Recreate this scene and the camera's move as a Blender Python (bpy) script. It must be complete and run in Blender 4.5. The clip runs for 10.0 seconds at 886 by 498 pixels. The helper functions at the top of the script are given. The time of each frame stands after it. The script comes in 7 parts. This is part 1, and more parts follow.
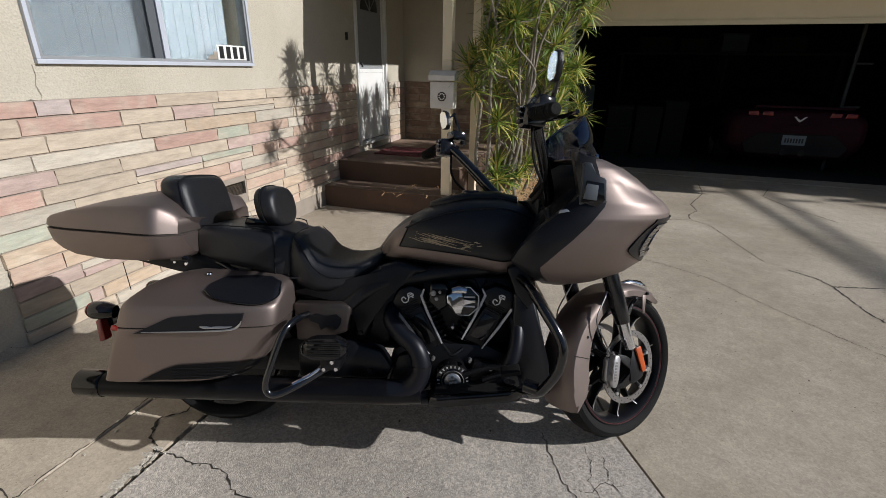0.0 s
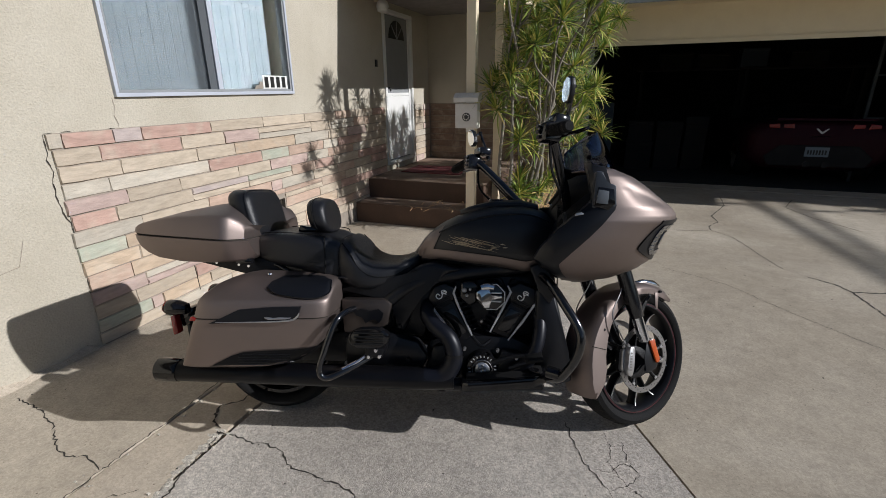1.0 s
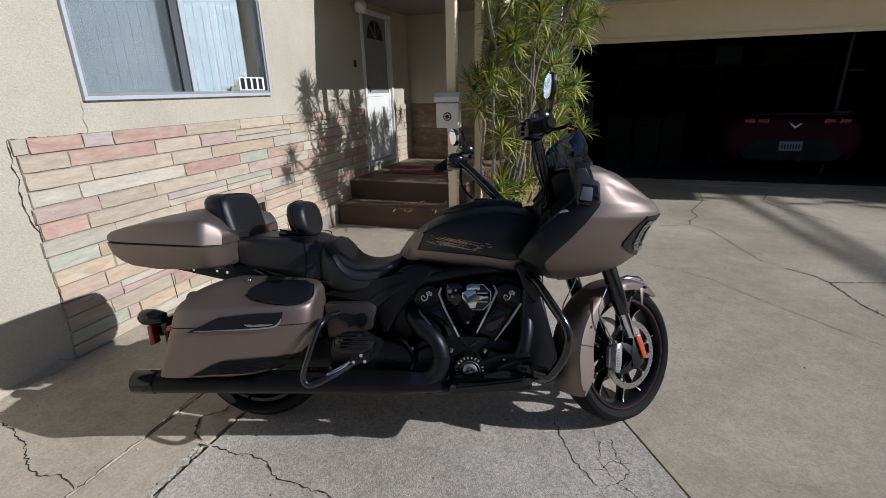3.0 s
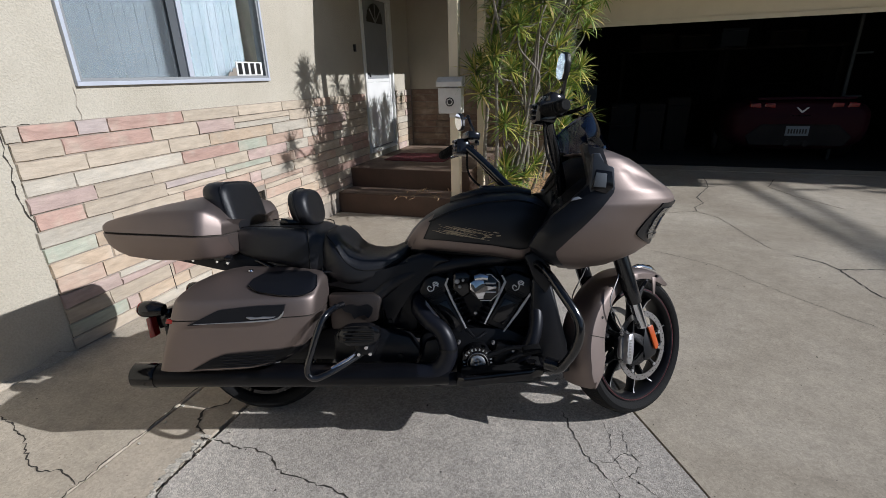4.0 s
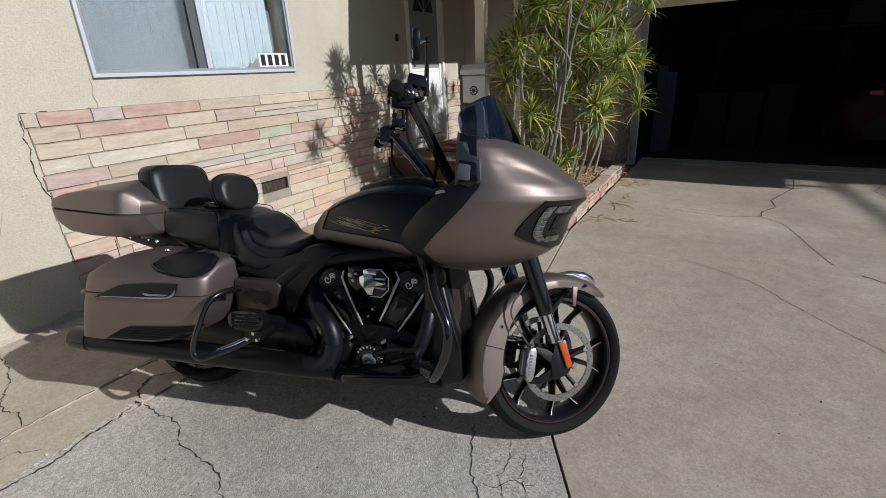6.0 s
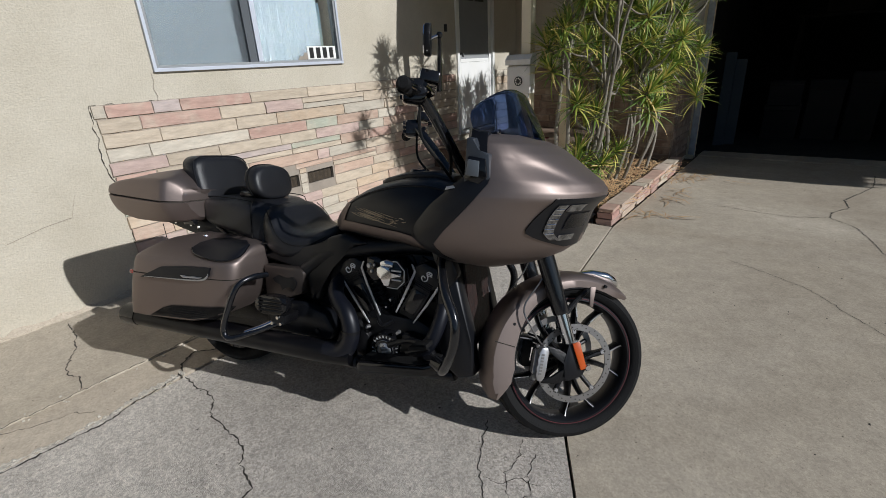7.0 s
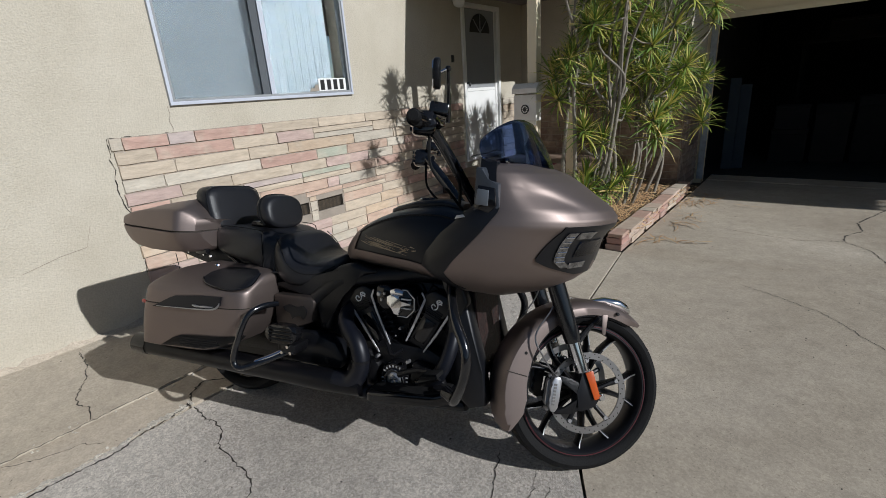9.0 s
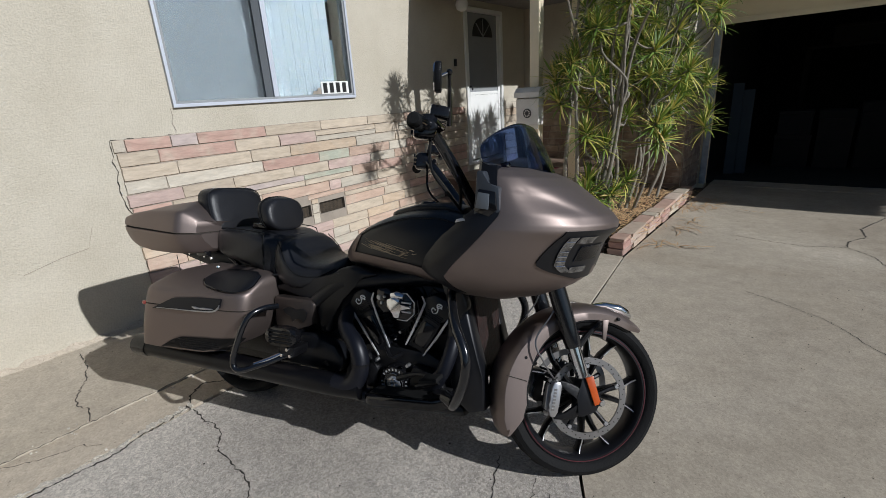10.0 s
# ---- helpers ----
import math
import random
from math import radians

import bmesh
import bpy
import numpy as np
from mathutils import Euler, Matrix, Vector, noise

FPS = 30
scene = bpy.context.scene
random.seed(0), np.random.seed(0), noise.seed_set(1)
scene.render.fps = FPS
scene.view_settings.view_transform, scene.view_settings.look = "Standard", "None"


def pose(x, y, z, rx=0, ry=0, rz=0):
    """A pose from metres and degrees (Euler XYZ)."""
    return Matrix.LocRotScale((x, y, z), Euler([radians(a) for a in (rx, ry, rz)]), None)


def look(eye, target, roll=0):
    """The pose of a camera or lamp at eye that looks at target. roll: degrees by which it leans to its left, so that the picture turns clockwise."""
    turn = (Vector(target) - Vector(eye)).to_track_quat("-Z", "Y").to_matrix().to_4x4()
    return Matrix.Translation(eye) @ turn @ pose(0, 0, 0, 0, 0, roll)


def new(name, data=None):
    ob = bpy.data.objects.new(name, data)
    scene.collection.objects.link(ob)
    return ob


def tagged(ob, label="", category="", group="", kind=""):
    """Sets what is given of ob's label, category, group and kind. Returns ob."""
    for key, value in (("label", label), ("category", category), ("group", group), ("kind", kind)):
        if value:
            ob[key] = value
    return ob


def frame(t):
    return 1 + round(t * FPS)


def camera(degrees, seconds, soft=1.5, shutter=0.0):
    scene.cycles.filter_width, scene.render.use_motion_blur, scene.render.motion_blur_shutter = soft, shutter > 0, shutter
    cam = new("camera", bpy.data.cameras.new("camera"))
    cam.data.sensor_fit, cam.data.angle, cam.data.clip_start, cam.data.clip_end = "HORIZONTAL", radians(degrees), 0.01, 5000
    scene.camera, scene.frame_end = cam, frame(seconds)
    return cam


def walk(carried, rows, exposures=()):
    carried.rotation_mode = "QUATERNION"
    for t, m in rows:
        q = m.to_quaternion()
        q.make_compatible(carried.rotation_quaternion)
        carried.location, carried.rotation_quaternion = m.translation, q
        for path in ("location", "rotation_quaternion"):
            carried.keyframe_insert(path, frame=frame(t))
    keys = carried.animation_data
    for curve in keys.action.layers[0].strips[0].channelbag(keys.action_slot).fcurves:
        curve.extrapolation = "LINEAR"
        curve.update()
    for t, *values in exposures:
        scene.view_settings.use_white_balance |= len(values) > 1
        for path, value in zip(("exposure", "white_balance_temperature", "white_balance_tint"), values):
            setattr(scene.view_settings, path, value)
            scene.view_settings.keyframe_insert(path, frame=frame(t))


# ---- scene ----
cam = camera(87.3, 10.0, soft=0.8)
PATH = [
    (0, (0.008, -0.05, 1.465), (-0.564, 1.723, 0.739), 0.9),
    (0.5, (0.023, -0.213, 1.485), (-0.613, 1.558, 0.808), 0.1),
    (1, (0.055, -0.285, 1.481), (-0.619, 1.482, 0.83), -0.6),
    (1.5, (0.079, -0.275, 1.483), (-0.595, 1.495, 0.839), -1.0),
    (2, (0.075, -0.277, 1.476), (-0.572, 1.505, 0.839), -1.2),
    (2.5, (0.069, -0.274, 1.474), (-0.548, 1.52, 0.839), -1.2),
    (4, (0.001, -0.212, 1.459), (-0.605, 1.56, 0.759), -1.6),
    (4.5, (0.08, -0.181, 1.449), (-0.588, 1.566, 0.741), -2.1),
    (5, (0.373, -0.087, 1.449), (-0.382, 1.622, 0.735), -2.5),
    (5.2, (0.47, -0.02, 1.436), (-0.32, 1.671, 0.716), -2.4),
    (6.3, (0.737, 0.276, 1.399), (-0.319, 1.808, 0.663), -3.0),
    (6.5, (0.774, 0.301, 1.414), (-0.321, 1.794, 0.659), -3.2),
    (7, (0.801, 0.291, 1.411), (-0.365, 1.736, 0.667), -3.3),
    (7.5, (0.781, 0.285, 1.413), (-0.417, 1.718, 0.699), -3.4),
    (8, (0.787, 0.284, 1.42), (-0.419, 1.726, 0.738), -3.7),
    (8.5, (0.792, 0.287, 1.424), (-0.416, 1.737, 0.763), -3.9),
    (9, (0.795, 0.29, 1.423), (-0.417, 1.746, 0.782), -4.0),
    (9.5, (0.795, 0.296, 1.427), (-0.422, 1.754, 0.799), -3.9),
    (10, (0.797, 0.297, 1.422), (-0.424, 1.752, 0.795), -3.7),
]
walk(cam, [(t, look(eye, target, roll)) for t, eye, target, roll in PATH],
     [(0.0, 0.04, 6500, 11), (0.5, -0.02, 6450, 11), (2.5, -0.01, 6200, 11), (4.5, 0.05, 6150, 11), (6.5, -0.03, 6350, 10), (7.0, -0.08, 6300, 9), (8.5, -0.1, 6250, 9), (10.0, -0.1, 6200, 9)])

# ---- light ----
SUN = Vector((1.0, 0.09, 0.58)).normalized()
world = bpy.data.worlds.new("sky")
scene.world = world
world.use_nodes = True
wn = world.node_tree.nodes
sky = wn.new("ShaderNodeTexSky")
sky.sky_type, sky.sun_disc = "NISHITA", False
sky.sun_elevation = math.asin(SUN.z)
sky.sun_rotation = math.atan2(SUN.x, SUN.y)
sky.dust_density, sky.ozone_density = 0.4, 2.5
wn["Background"].inputs["Strength"].default_value = 0.05
world.node_tree.links.new(sky.outputs["Color"], wn["Background"].inputs["Color"])
sun = new("sun", bpy.data.lights.new("sun", "SUN"))
sun.data.energy, sun.data.angle, sun.data.color = 4.4, radians(0.55), (0.99, 0.98, 0.975)
sun.matrix_world = look((12, 1.5, 6), (12 - SUN.x, 1.5 - SUN.y, 6 - SUN.z))


# ---- materials ----
def mat(name, c1, c2=None, scale=6.0, rough=0.6, metal=0.0, bump=0.0, fine=90.0, speck=0.0, coat=0.0, spread=0.0, rough2=None, spec=0.5):
    """c1 and c2 mixed by broad noise; speck: fine grain in the value; spread: change from piece to piece."""
    m = bpy.data.materials.new(name)
    m.use_nodes = True
    nt = m.node_tree
    n, l = nt.nodes, nt.links
    b = n["Principled BSDF"]
    c2 = c2 or tuple(x * 0.82 for x in c1)
    tc = n.new("ShaderNodeTexCoord")
    big = n.new("ShaderNodeTexNoise")
    big.inputs["Scale"].default_value, big.inputs["Detail"].default_value, big.inputs["Roughness"].default_value = scale, 5, 0.6
    l.new(tc.outputs["Object"], big.inputs["Vector"])
    ramp = n.new("ShaderNodeValToRGB")
    ramp.color_ramp.elements[0].position, ramp.color_ramp.elements[1].position = 0.32, 0.68
    ramp.color_ramp.elements[0].color, ramp.color_ramp.elements[1].color = (*c1, 1), (*c2, 1)
    l.new(big.outputs["Fac"], ramp.inputs["Fac"])
    col = ramp.outputs["Color"]
    small = n.new("ShaderNodeTexNoise")
    small.inputs["Scale"].default_value, small.inputs["Detail"].default_value = fine, 3
    l.new(tc.outputs["Object"], small.inputs["Vector"])
    if speck:
        mr = n.new("ShaderNodeMapRange")
        mr.inputs["From Min"].default_value, mr.inputs["From Max"].default_value = 0.3, 0.7
        mr.inputs["To Min"].default_value, mr.inputs["To Max"].default_value = 1 - speck, 1 + speck
        l.new(small.outputs["Fac"], mr.inputs["Value"])
        hs = n.new("ShaderNodeHueSaturation")
        l.new(mr.outputs["Result"], hs.inputs["Value"])
        l.new(col, hs.inputs["Color"])
        col = hs.outputs["Color"]
    if spread:
        oi = n.new("ShaderNodeObjectInfo")
        mr2 = n.new("ShaderNodeMapRange")
        mr2.inputs["To Min"].default_value, mr2.inputs["To Max"].default_value = 1 - spread, 1 + spread
        l.new(oi.outputs["Random"], mr2.inputs["Value"])
        hs2 = n.new("ShaderNodeHueSaturation")
        l.new(mr2.outputs["Result"], hs2.inputs["Value"])
        l.new(col, hs2.inputs["Color"])
        col = hs2.outputs["Color"]
    l.new(col, b.inputs["Base Color"])
    rr = n.new("ShaderNodeMapRange")
    rr.inputs["To Min"].default_value, rr.inputs["To Max"].default_value = rough, rough2 if rough2 else min(1, rough * 1.25)
    l.new(big.outputs["Fac"], rr.inputs["Value"])
    l.new(rr.outputs["Result"], b.inputs["Roughness"])
    b.inputs["Metallic"].default_value, b.inputs["Coat Weight"].default_value = metal, coat
    b.inputs["Coat Roughness"].default_value = 0.12
    b.inputs["Specular IOR Level"].default_value = spec
    if bump:
        bp = n.new("ShaderNodeBump")
        bp.inputs["Strength"].default_value, bp.inputs["Distance"].default_value = bump, 0.01
        l.new(small.outputs["Fac"], bp.inputs["Height"])
        l.new(bp.outputs["Normal"], b.inputs["Normal"])
    return m


def concrete(name, c1, c2, stain, grit, bump):
    """Concrete with broad stains, exposed grit and dark pits."""
    m = mat(name, c1, c2, 1.1, 0.85, 0, bump * 0.6, 310, grit)
    nt = m.node_tree
    n, l = nt.nodes, nt.links
    b = n["Principled BSDF"]
    src = b.inputs["Base Color"].links[0].from_socket
    tc = next(x for x in n if x.bl_idname == "ShaderNodeTexCoord")
    st = n.new("ShaderNodeTexNoise")
    st.inputs["Scale"].default_value, st.inputs["Detail"].default_value, st.inputs["Distortion"].default_value = 0.55, 8, 0.6
    l.new(tc.outputs["Object"], st.inputs["Vector"])
    r = n.new("ShaderNodeValToRGB")
    r.color_ramp.elements[0].position, r.color_ramp.elements[1].position = 0.42, 0.62
    r.color_ramp.elements[0].color, r.color_ramp.elements[1].color = (*stain, 1), (1, 1, 1, 1)
    l.new(st.outputs["Fac"], r.inputs["Fac"])
    mx = n.new("ShaderNodeMixRGB")
    mx.blend_type = "MULTIPLY"
    mx.inputs["Fac"].default_value = 1
    l.new(src, mx.inputs["Color1"])
    l.new(r.outputs["Color"], mx.inputs["Color2"])
    vo = n.new("ShaderNodeTexVoronoi")
    vo.inputs["Scale"].default_value = 46
    l.new(tc.outputs["Object"], vo.inputs["Vector"])
    vr = n.new("ShaderNodeValToRGB")
    vr.color_ramp.elements[0].position, vr.color_ramp.elements[1].position = 0.05, 0.16
    vr.color_ramp.elements[0].color, vr.color_ramp.elements[1].color = (0.62, 0.6, 0.56, 1), (1, 1, 1, 1)
    l.new(vo.outputs["Distance"], vr.inputs["Fac"])
    mx2 = n.new("ShaderNodeMixRGB")
    mx2.blend_type = "MULTIPLY"
    mx2.inputs["Fac"].default_value = 1
    l.new(mx.outputs["Color"], mx2.inputs["Color1"])
    l.new(vr.outputs["Color"], mx2.inputs["Color2"])
    # scattered dark pits
    pv = n.new("ShaderNodeTexVoronoi")
    pv.inputs["Scale"].default_value = 13
    l.new(tc.outputs["Object"], pv.inputs["Vector"])
    pr = n.new("ShaderNodeValToRGB")
    pr.color_ramp.elements[0].position, pr.color_ramp.elements[1].position = 0.03, 0.055
    pr.color_ramp.elements[0].color, pr.color_ramp.elements[1].color = (0.35, 0.33, 0.30, 1), (1, 1, 1, 1)
    l.new(pv.outputs["Distance"], pr.inputs["Fac"])
    mx3 = n.new("ShaderNodeMixRGB")
    mx3.blend_type = "MULTIPLY"
    mx3.inputs["Fac"].default_value = 1
    l.new(mx2.outputs["Color"], mx3.inputs["Color1"])
    l.new(pr.outputs["Color"], mx3.inputs["Color2"])
    mx2 = mx3
    # sand grains told apart by value, and hand-sized blotches
    out = mx2.outputs["Color"]
    for kind, sc, amp in (("ShaderNodeTexVoronoi", 135, grit), ("ShaderNodeTexVoronoi", 58, grit * 0.3), ("ShaderNodeTexNoise", 8, 0.15)):
        g = n.new(kind)
        g.inputs["Scale"].default_value = sc
        l.new(tc.outputs["Object"], g.inputs["Vector"])
        mr = n.new("ShaderNodeMapRange")
        if kind == "ShaderNodeTexNoise":
            g.inputs["Detail"].default_value, g.inputs["Roughness"].default_value = 9, 0.8
            mr.inputs["From Min"].default_value, mr.inputs["From Max"].default_value = 0.32, 0.68
            l.new(g.outputs["Fac"], mr.inputs["Value"])
        else:
            sp = n.new("ShaderNodeSeparateColor")
            l.new(g.outputs["Color"], sp.inputs["Color"])
            l.new(sp.outputs["Red"], mr.inputs["Value"])
        mr.inputs["To Min"].default_value, mr.inputs["To Max"].default_value = 1 - amp, 1 + amp
        hv = n.new("ShaderNodeHueSaturation")
        l.new(mr.outputs["Result"], hv.inputs["Value"])
        l.new(out, hv.inputs["Color"])
        out = hv.outputs["Color"]
    l.new(out, b.inputs["Base Color"])
    return m


def stone_mat(name, c, spread=0.10):
    """Split stone: one hue, varied from piece to piece, with streaks along its bed and a rough broken face."""
    m = mat(name, c, tuple(x * 0.88 for x in c), 5, 0.85, 0, 0.5, 38, 0.12)
    nt = m.node_tree
    n, l = nt.nodes, nt.links
    b = n["Principled BSDF"]
    oi = n.new("ShaderNodeObjectInfo")
    geo = n.new("ShaderNodeNewGeometry")
    mp = n.new("ShaderNodeMapping")
    mp.inputs["Scale"].default_value = (9, 9, 34)
    l.new(geo.outputs["Position"], mp.inputs["Vector"])
    ns = n.new("ShaderNodeTexNoise")
    ns.inputs["Scale"].default_value, ns.inputs["Detail"].default_value, ns.inputs["Roughness"].default_value = 1.0, 7, 0.65
    l.new(mp.outputs["Vector"], ns.inputs["Vector"])
    mr = n.new("ShaderNodeMapRange")
    mr.inputs["From Min"].default_value, mr.inputs["From Max"].default_value = 0.3, 0.7
    mr.inputs["To Min"].default_value, mr.inputs["To Max"].default_value = 0.84, 1.14
    l.new(ns.outputs["Fac"], mr.inputs["Value"])
    pr = n.new("ShaderNodeMapRange")
    pr.inputs["To Min"].default_value, pr.inputs["To Max"].default_value = 1 - spread, 1 + spread
    l.new(oi.outputs["Random"], pr.inputs["Value"])
    mu = n.new("ShaderNodeMath")
    mu.operation = "MULTIPLY"
    l.new(mr.outputs["Result"], mu.inputs[0])
    l.new(pr.outputs["Result"], mu.inputs[1])
    # patches where the bed weathered to a second hue
    blot = n.new("ShaderNodeTexNoise")
    blot.inputs["Scale"].default_value, blot.inputs["Detail"].default_value = 7.0, 4
    l.new(geo.outputs["Position"], blot.inputs["Vector"])
    br = n.new("ShaderNodeMapRange")
    br.inputs["From Min"].default_value, br.inputs["From Max"].default_value = 0.5, 0.72
    br.inputs["To Min"].default_value, br.inputs["To Max"].default_value = 0.0, 0.55
    l.new(blot.outputs["Fac"], br.inputs["Value"])
    mx = n.new("ShaderNodeMixRGB")
    mx.inputs["Color1"].default_value, mx.inputs["Color2"].default_value = (*c, 1), (0.53, 0.455, 0.36, 1)
    l.new(br.outputs["Result"], mx.inputs["Fac"])
    hs = n.new("ShaderNodeHueSaturation")
    l.new(mu.outputs["Value"], hs.inputs["Value"])
    l.new(mx.outputs["Color"], hs.inputs["Color"])
    l.new(hs.outputs["Color"], b.inputs["Base Color"])
    bump = next(x for x in n if x.bl_idname == "ShaderNodeBump")
    bump.inputs["Strength"].default_value, bump.inputs["Distance"].default_value = 0.55, 0.012
    l.new(ns.outputs["Fac"], bump.inputs["Height"])
    return m


def glass_mat(name, tint, rough=0.0, ior=1.45):
    m = bpy.data.materials.new(name)
    m.use_nodes = True
    b = m.node_tree.nodes["Principled BSDF"]
    b.inputs["Base Color"].default_value = (*tint, 1)
    b.inputs["Transmission Weight"].default_value, b.inputs["Roughness"].default_value, b.inputs["IOR"].default_value = 1, rough, ior
    return m


M_STUCCO = mat("cream_stucco", (0.52, 0.475, 0.388), (0.465, 0.42, 0.335), 2.6, 0.9, 0, 0.6, 105, 0.08)
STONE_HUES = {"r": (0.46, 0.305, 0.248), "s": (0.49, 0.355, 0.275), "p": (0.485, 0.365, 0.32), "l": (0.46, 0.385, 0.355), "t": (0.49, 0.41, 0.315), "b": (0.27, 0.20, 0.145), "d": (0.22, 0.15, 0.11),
              "o": (0.51, 0.395, 0.285), "c": (0.50, 0.45, 0.37), "g": (0.43, 0.445, 0.355)}
M_STONE = {k: stone_mat(f"split_stone_{word}", STONE_HUES[k]) for k, word in zip("rspltocgbd", ("red", "salmon", "pink", "lilac", "tan", "orange", "cream", "green", "brown", "dark_brown"))}
M_MORTAR = mat("grey_mortar", (0.33, 0.285, 0.235), None, 9, 0.9, 0, 0.3)
M_PAVE = concrete("broom_concrete", (0.415, 0.362, 0.288), (0.476, 0.418, 0.332), (0.78, 0.76, 0.73), 0.12, 0.35)
M_GRIT = concrete("worn_concrete", (0.455, 0.415, 0.365), (0.54, 0.495, 0.435), (0.78, 0.77, 0.76), 0.24, 0.9)
M_PATCH = concrete("patched_concrete", (0.42, 0.36, 0.285), (0.47, 0.405, 0.32), (0.86, 0.82, 0.76), 0.1, 0.25)
M_CHIP = concrete("pale_broken_concrete", (0.50, 0.465, 0.40), (0.56, 0.52, 0.45), (0.8, 0.77, 0.72), 0.3, 0.5)
M_DIRT = mat("dark_soil", (0.06, 0.045, 0.03), (0.10, 0.075, 0.05), 12, 0.95, 0, 0.6)
M_CRACK = mat("crack_dirt", (0.026, 0.022, 0.018), (0.05, 0.043, 0.035), 20, 0.95)
M_STEP = mat("brown_porch_paint", (0.070, 0.041, 0.027), (0.10, 0.06, 0.04), 3, 0.65, 0, 0.2, 120, 0.12)
M_TREAD = mat("pale_porch_paint", (0.24, 0.175, 0.13), (0.17, 0.115, 0.08), 5, 0.7, 0, 0.2, 120, 0.15)
M_KERB = [stone_mat(f"worn_split_stone_{word}", c, 0.14) for word, c in (("tan", (0.46, 0.36, 0.28)), ("cream", (0.49, 0.42, 0.33)), ("pink", (0.45, 0.31, 0.26)), ("red", (0.38, 0.225, 0.185)), ("pale", (0.48, 0.38, 0.31)), ("salmon", (0.44, 0.29, 0.225)))]
M_WINFRAME = mat("window_aluminium", (0.52, 0.55, 0.61), (0.46, 0.49, 0.55), 6, 0.45, 0.1, 0.05)
M_WHITE = mat("white_paint", (0.80, 0.80, 0.78), (0.74, 0.74, 0.71), 4, 0.5, 0, 0.05)
M_BEIGE = mat("beige_trim_paint", (0.84, 0.73, 0.53), (0.78, 0.67, 0.48), 3, 0.7, 0, 0.15)
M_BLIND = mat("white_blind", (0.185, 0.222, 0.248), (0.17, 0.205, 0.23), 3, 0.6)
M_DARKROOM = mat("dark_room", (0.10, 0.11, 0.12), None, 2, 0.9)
M_DOOR = mat("grey_door_paint", (0.27, 0.28, 0.285), (0.24, 0.25, 0.255), 3, 0.6)
M_BLACKP = mat("black_paint", (0.012, 0.012, 0.012), (0.018, 0.018, 0.018), 5, 0.4)
M_ROOF = mat("weathered_fascia", (0.42, 0.45, 0.48), (0.30, 0.31, 0.32), 14, 0.8, 0, 0.4)
M_SHINGLE = mat("grey_shingle", (0.22, 0.21, 0.20), (0.28, 0.26, 0.25), 9, 0.9, 0, 0.5)
# near-black garage colours carry the darkness of the unlit room
M_GARAGE = mat("garage_gloom", (0.011, 0.009, 0.008), (0.007, 0.006, 0.006), 3, 0.8)
M_GFLOOR = mat("garage_slab_gloom", (0.018, 0.017, 0.016), (0.012, 0.011, 0.011), 2, 0.7)
M_RUG = mat("red_rug", (0.22, 0.04, 0.04), (0.10, 0.03, 0.04), 18, 0.95, 0, 0.5, 200, 0.3)
M_LEAF = mat("strap_leaf", (0.10, 0.17, 0.035), (0.24, 0.30, 0.06), 7, 0.5, 0, 0.0, 60, 0.2, spread=0.35)
M_STEM = mat("grey_stem", (0.27, 0.245, 0.20), (0.17, 0.15, 0.12), 14, 0.85, 0, 0.5, 60, 0.2)
M_STRAW = mat("dry_leaf", (0.62, 0.44, 0.24), (0.38, 0.21, 0.10), 9, 0.8, spread=0.4)
M_MAIL = mat("white_mailbox_metal", (0.72, 0.70, 0.66), (0.62, 0.59, 0.54), 10, 0.45, 0, 0.05)
M_CARRED = mat("dark_red_car_paint_dimmed", (0.032, 0.007, 0.011), (0.025, 0.006, 0.010), 3, 0.35, 0.0, coat=0.0, spec=0.08)
M_LENS = mat("red_lens", (0.24, 0.014, 0.011), (0.18, 0.010, 0.008), 5, 0.15, coat=0.5)
M_GLASS = glass_mat("window_glass", (0.93, 0.96, 0.96))
# cardboard, blue board and track steel, dimmed in colour for the dark garage
M_CARD = mat("brown_cardboard_dimmed", (0.014, 0.010, 0.008), (0.010, 0.008, 0.007), 5, 0.85, spread=0.3)
M_BLUE = mat("blue_board_dimmed", (0.018, 0.03, 0.042), (0.015, 0.025, 0.035), 4, 0.6)
M_TRACK = mat("galvanised_steel_dimmed", (0.045, 0.05, 0.05), (0.03, 0.035, 0.035), 5, 0.6, 0.2)
nt = M_LEAF.node_tree
lb = nt.nodes["Principled BSDF"]
gi = nt.nodes.new("ShaderNodeNewGeometry")
lr = nt.nodes.new("ShaderNodeValToRGB")
lr.color_ramp.elements[0].position, lr.color_ramp.elements[0].color = 0.0, (0.065, 0.125, 0.02, 1)
lr.color_ramp.elements[1].position, lr.color_ramp.elements[1].color = 1.0, (0.58, 0.42, 0.18, 1)
for pos, c in ((0.42, (0.15, 0.24, 0.04, 1)), (0.68, (0.38, 0.42, 0.07, 1)), (0.88, (0.62, 0.54, 0.15, 1))):
    e = lr.color_ramp.elements.new(pos)
    e.color = c
nt.links.new(gi.outputs["Random Per Island"], lr.inputs["Fac"])
nt.links.new(lr.outputs["Color"], lb.inputs["Base Color"])
tb = nt.nodes.new("ShaderNodeBsdfTranslucent")
nt.links.new(lr.outputs["Color"], tb.inputs["Color"])
ms = nt.nodes.new("ShaderNodeMixShader")
ms.inputs["Fac"].default_value = 0.2
nt.links.new(lb.outputs["BSDF"], ms.inputs[1])
nt.links.new(tb.outputs["BSDF"], ms.inputs[2])
nt.links.new(ms.outputs["Shader"], nt.nodes["Material Output"].inputs["Surface"])


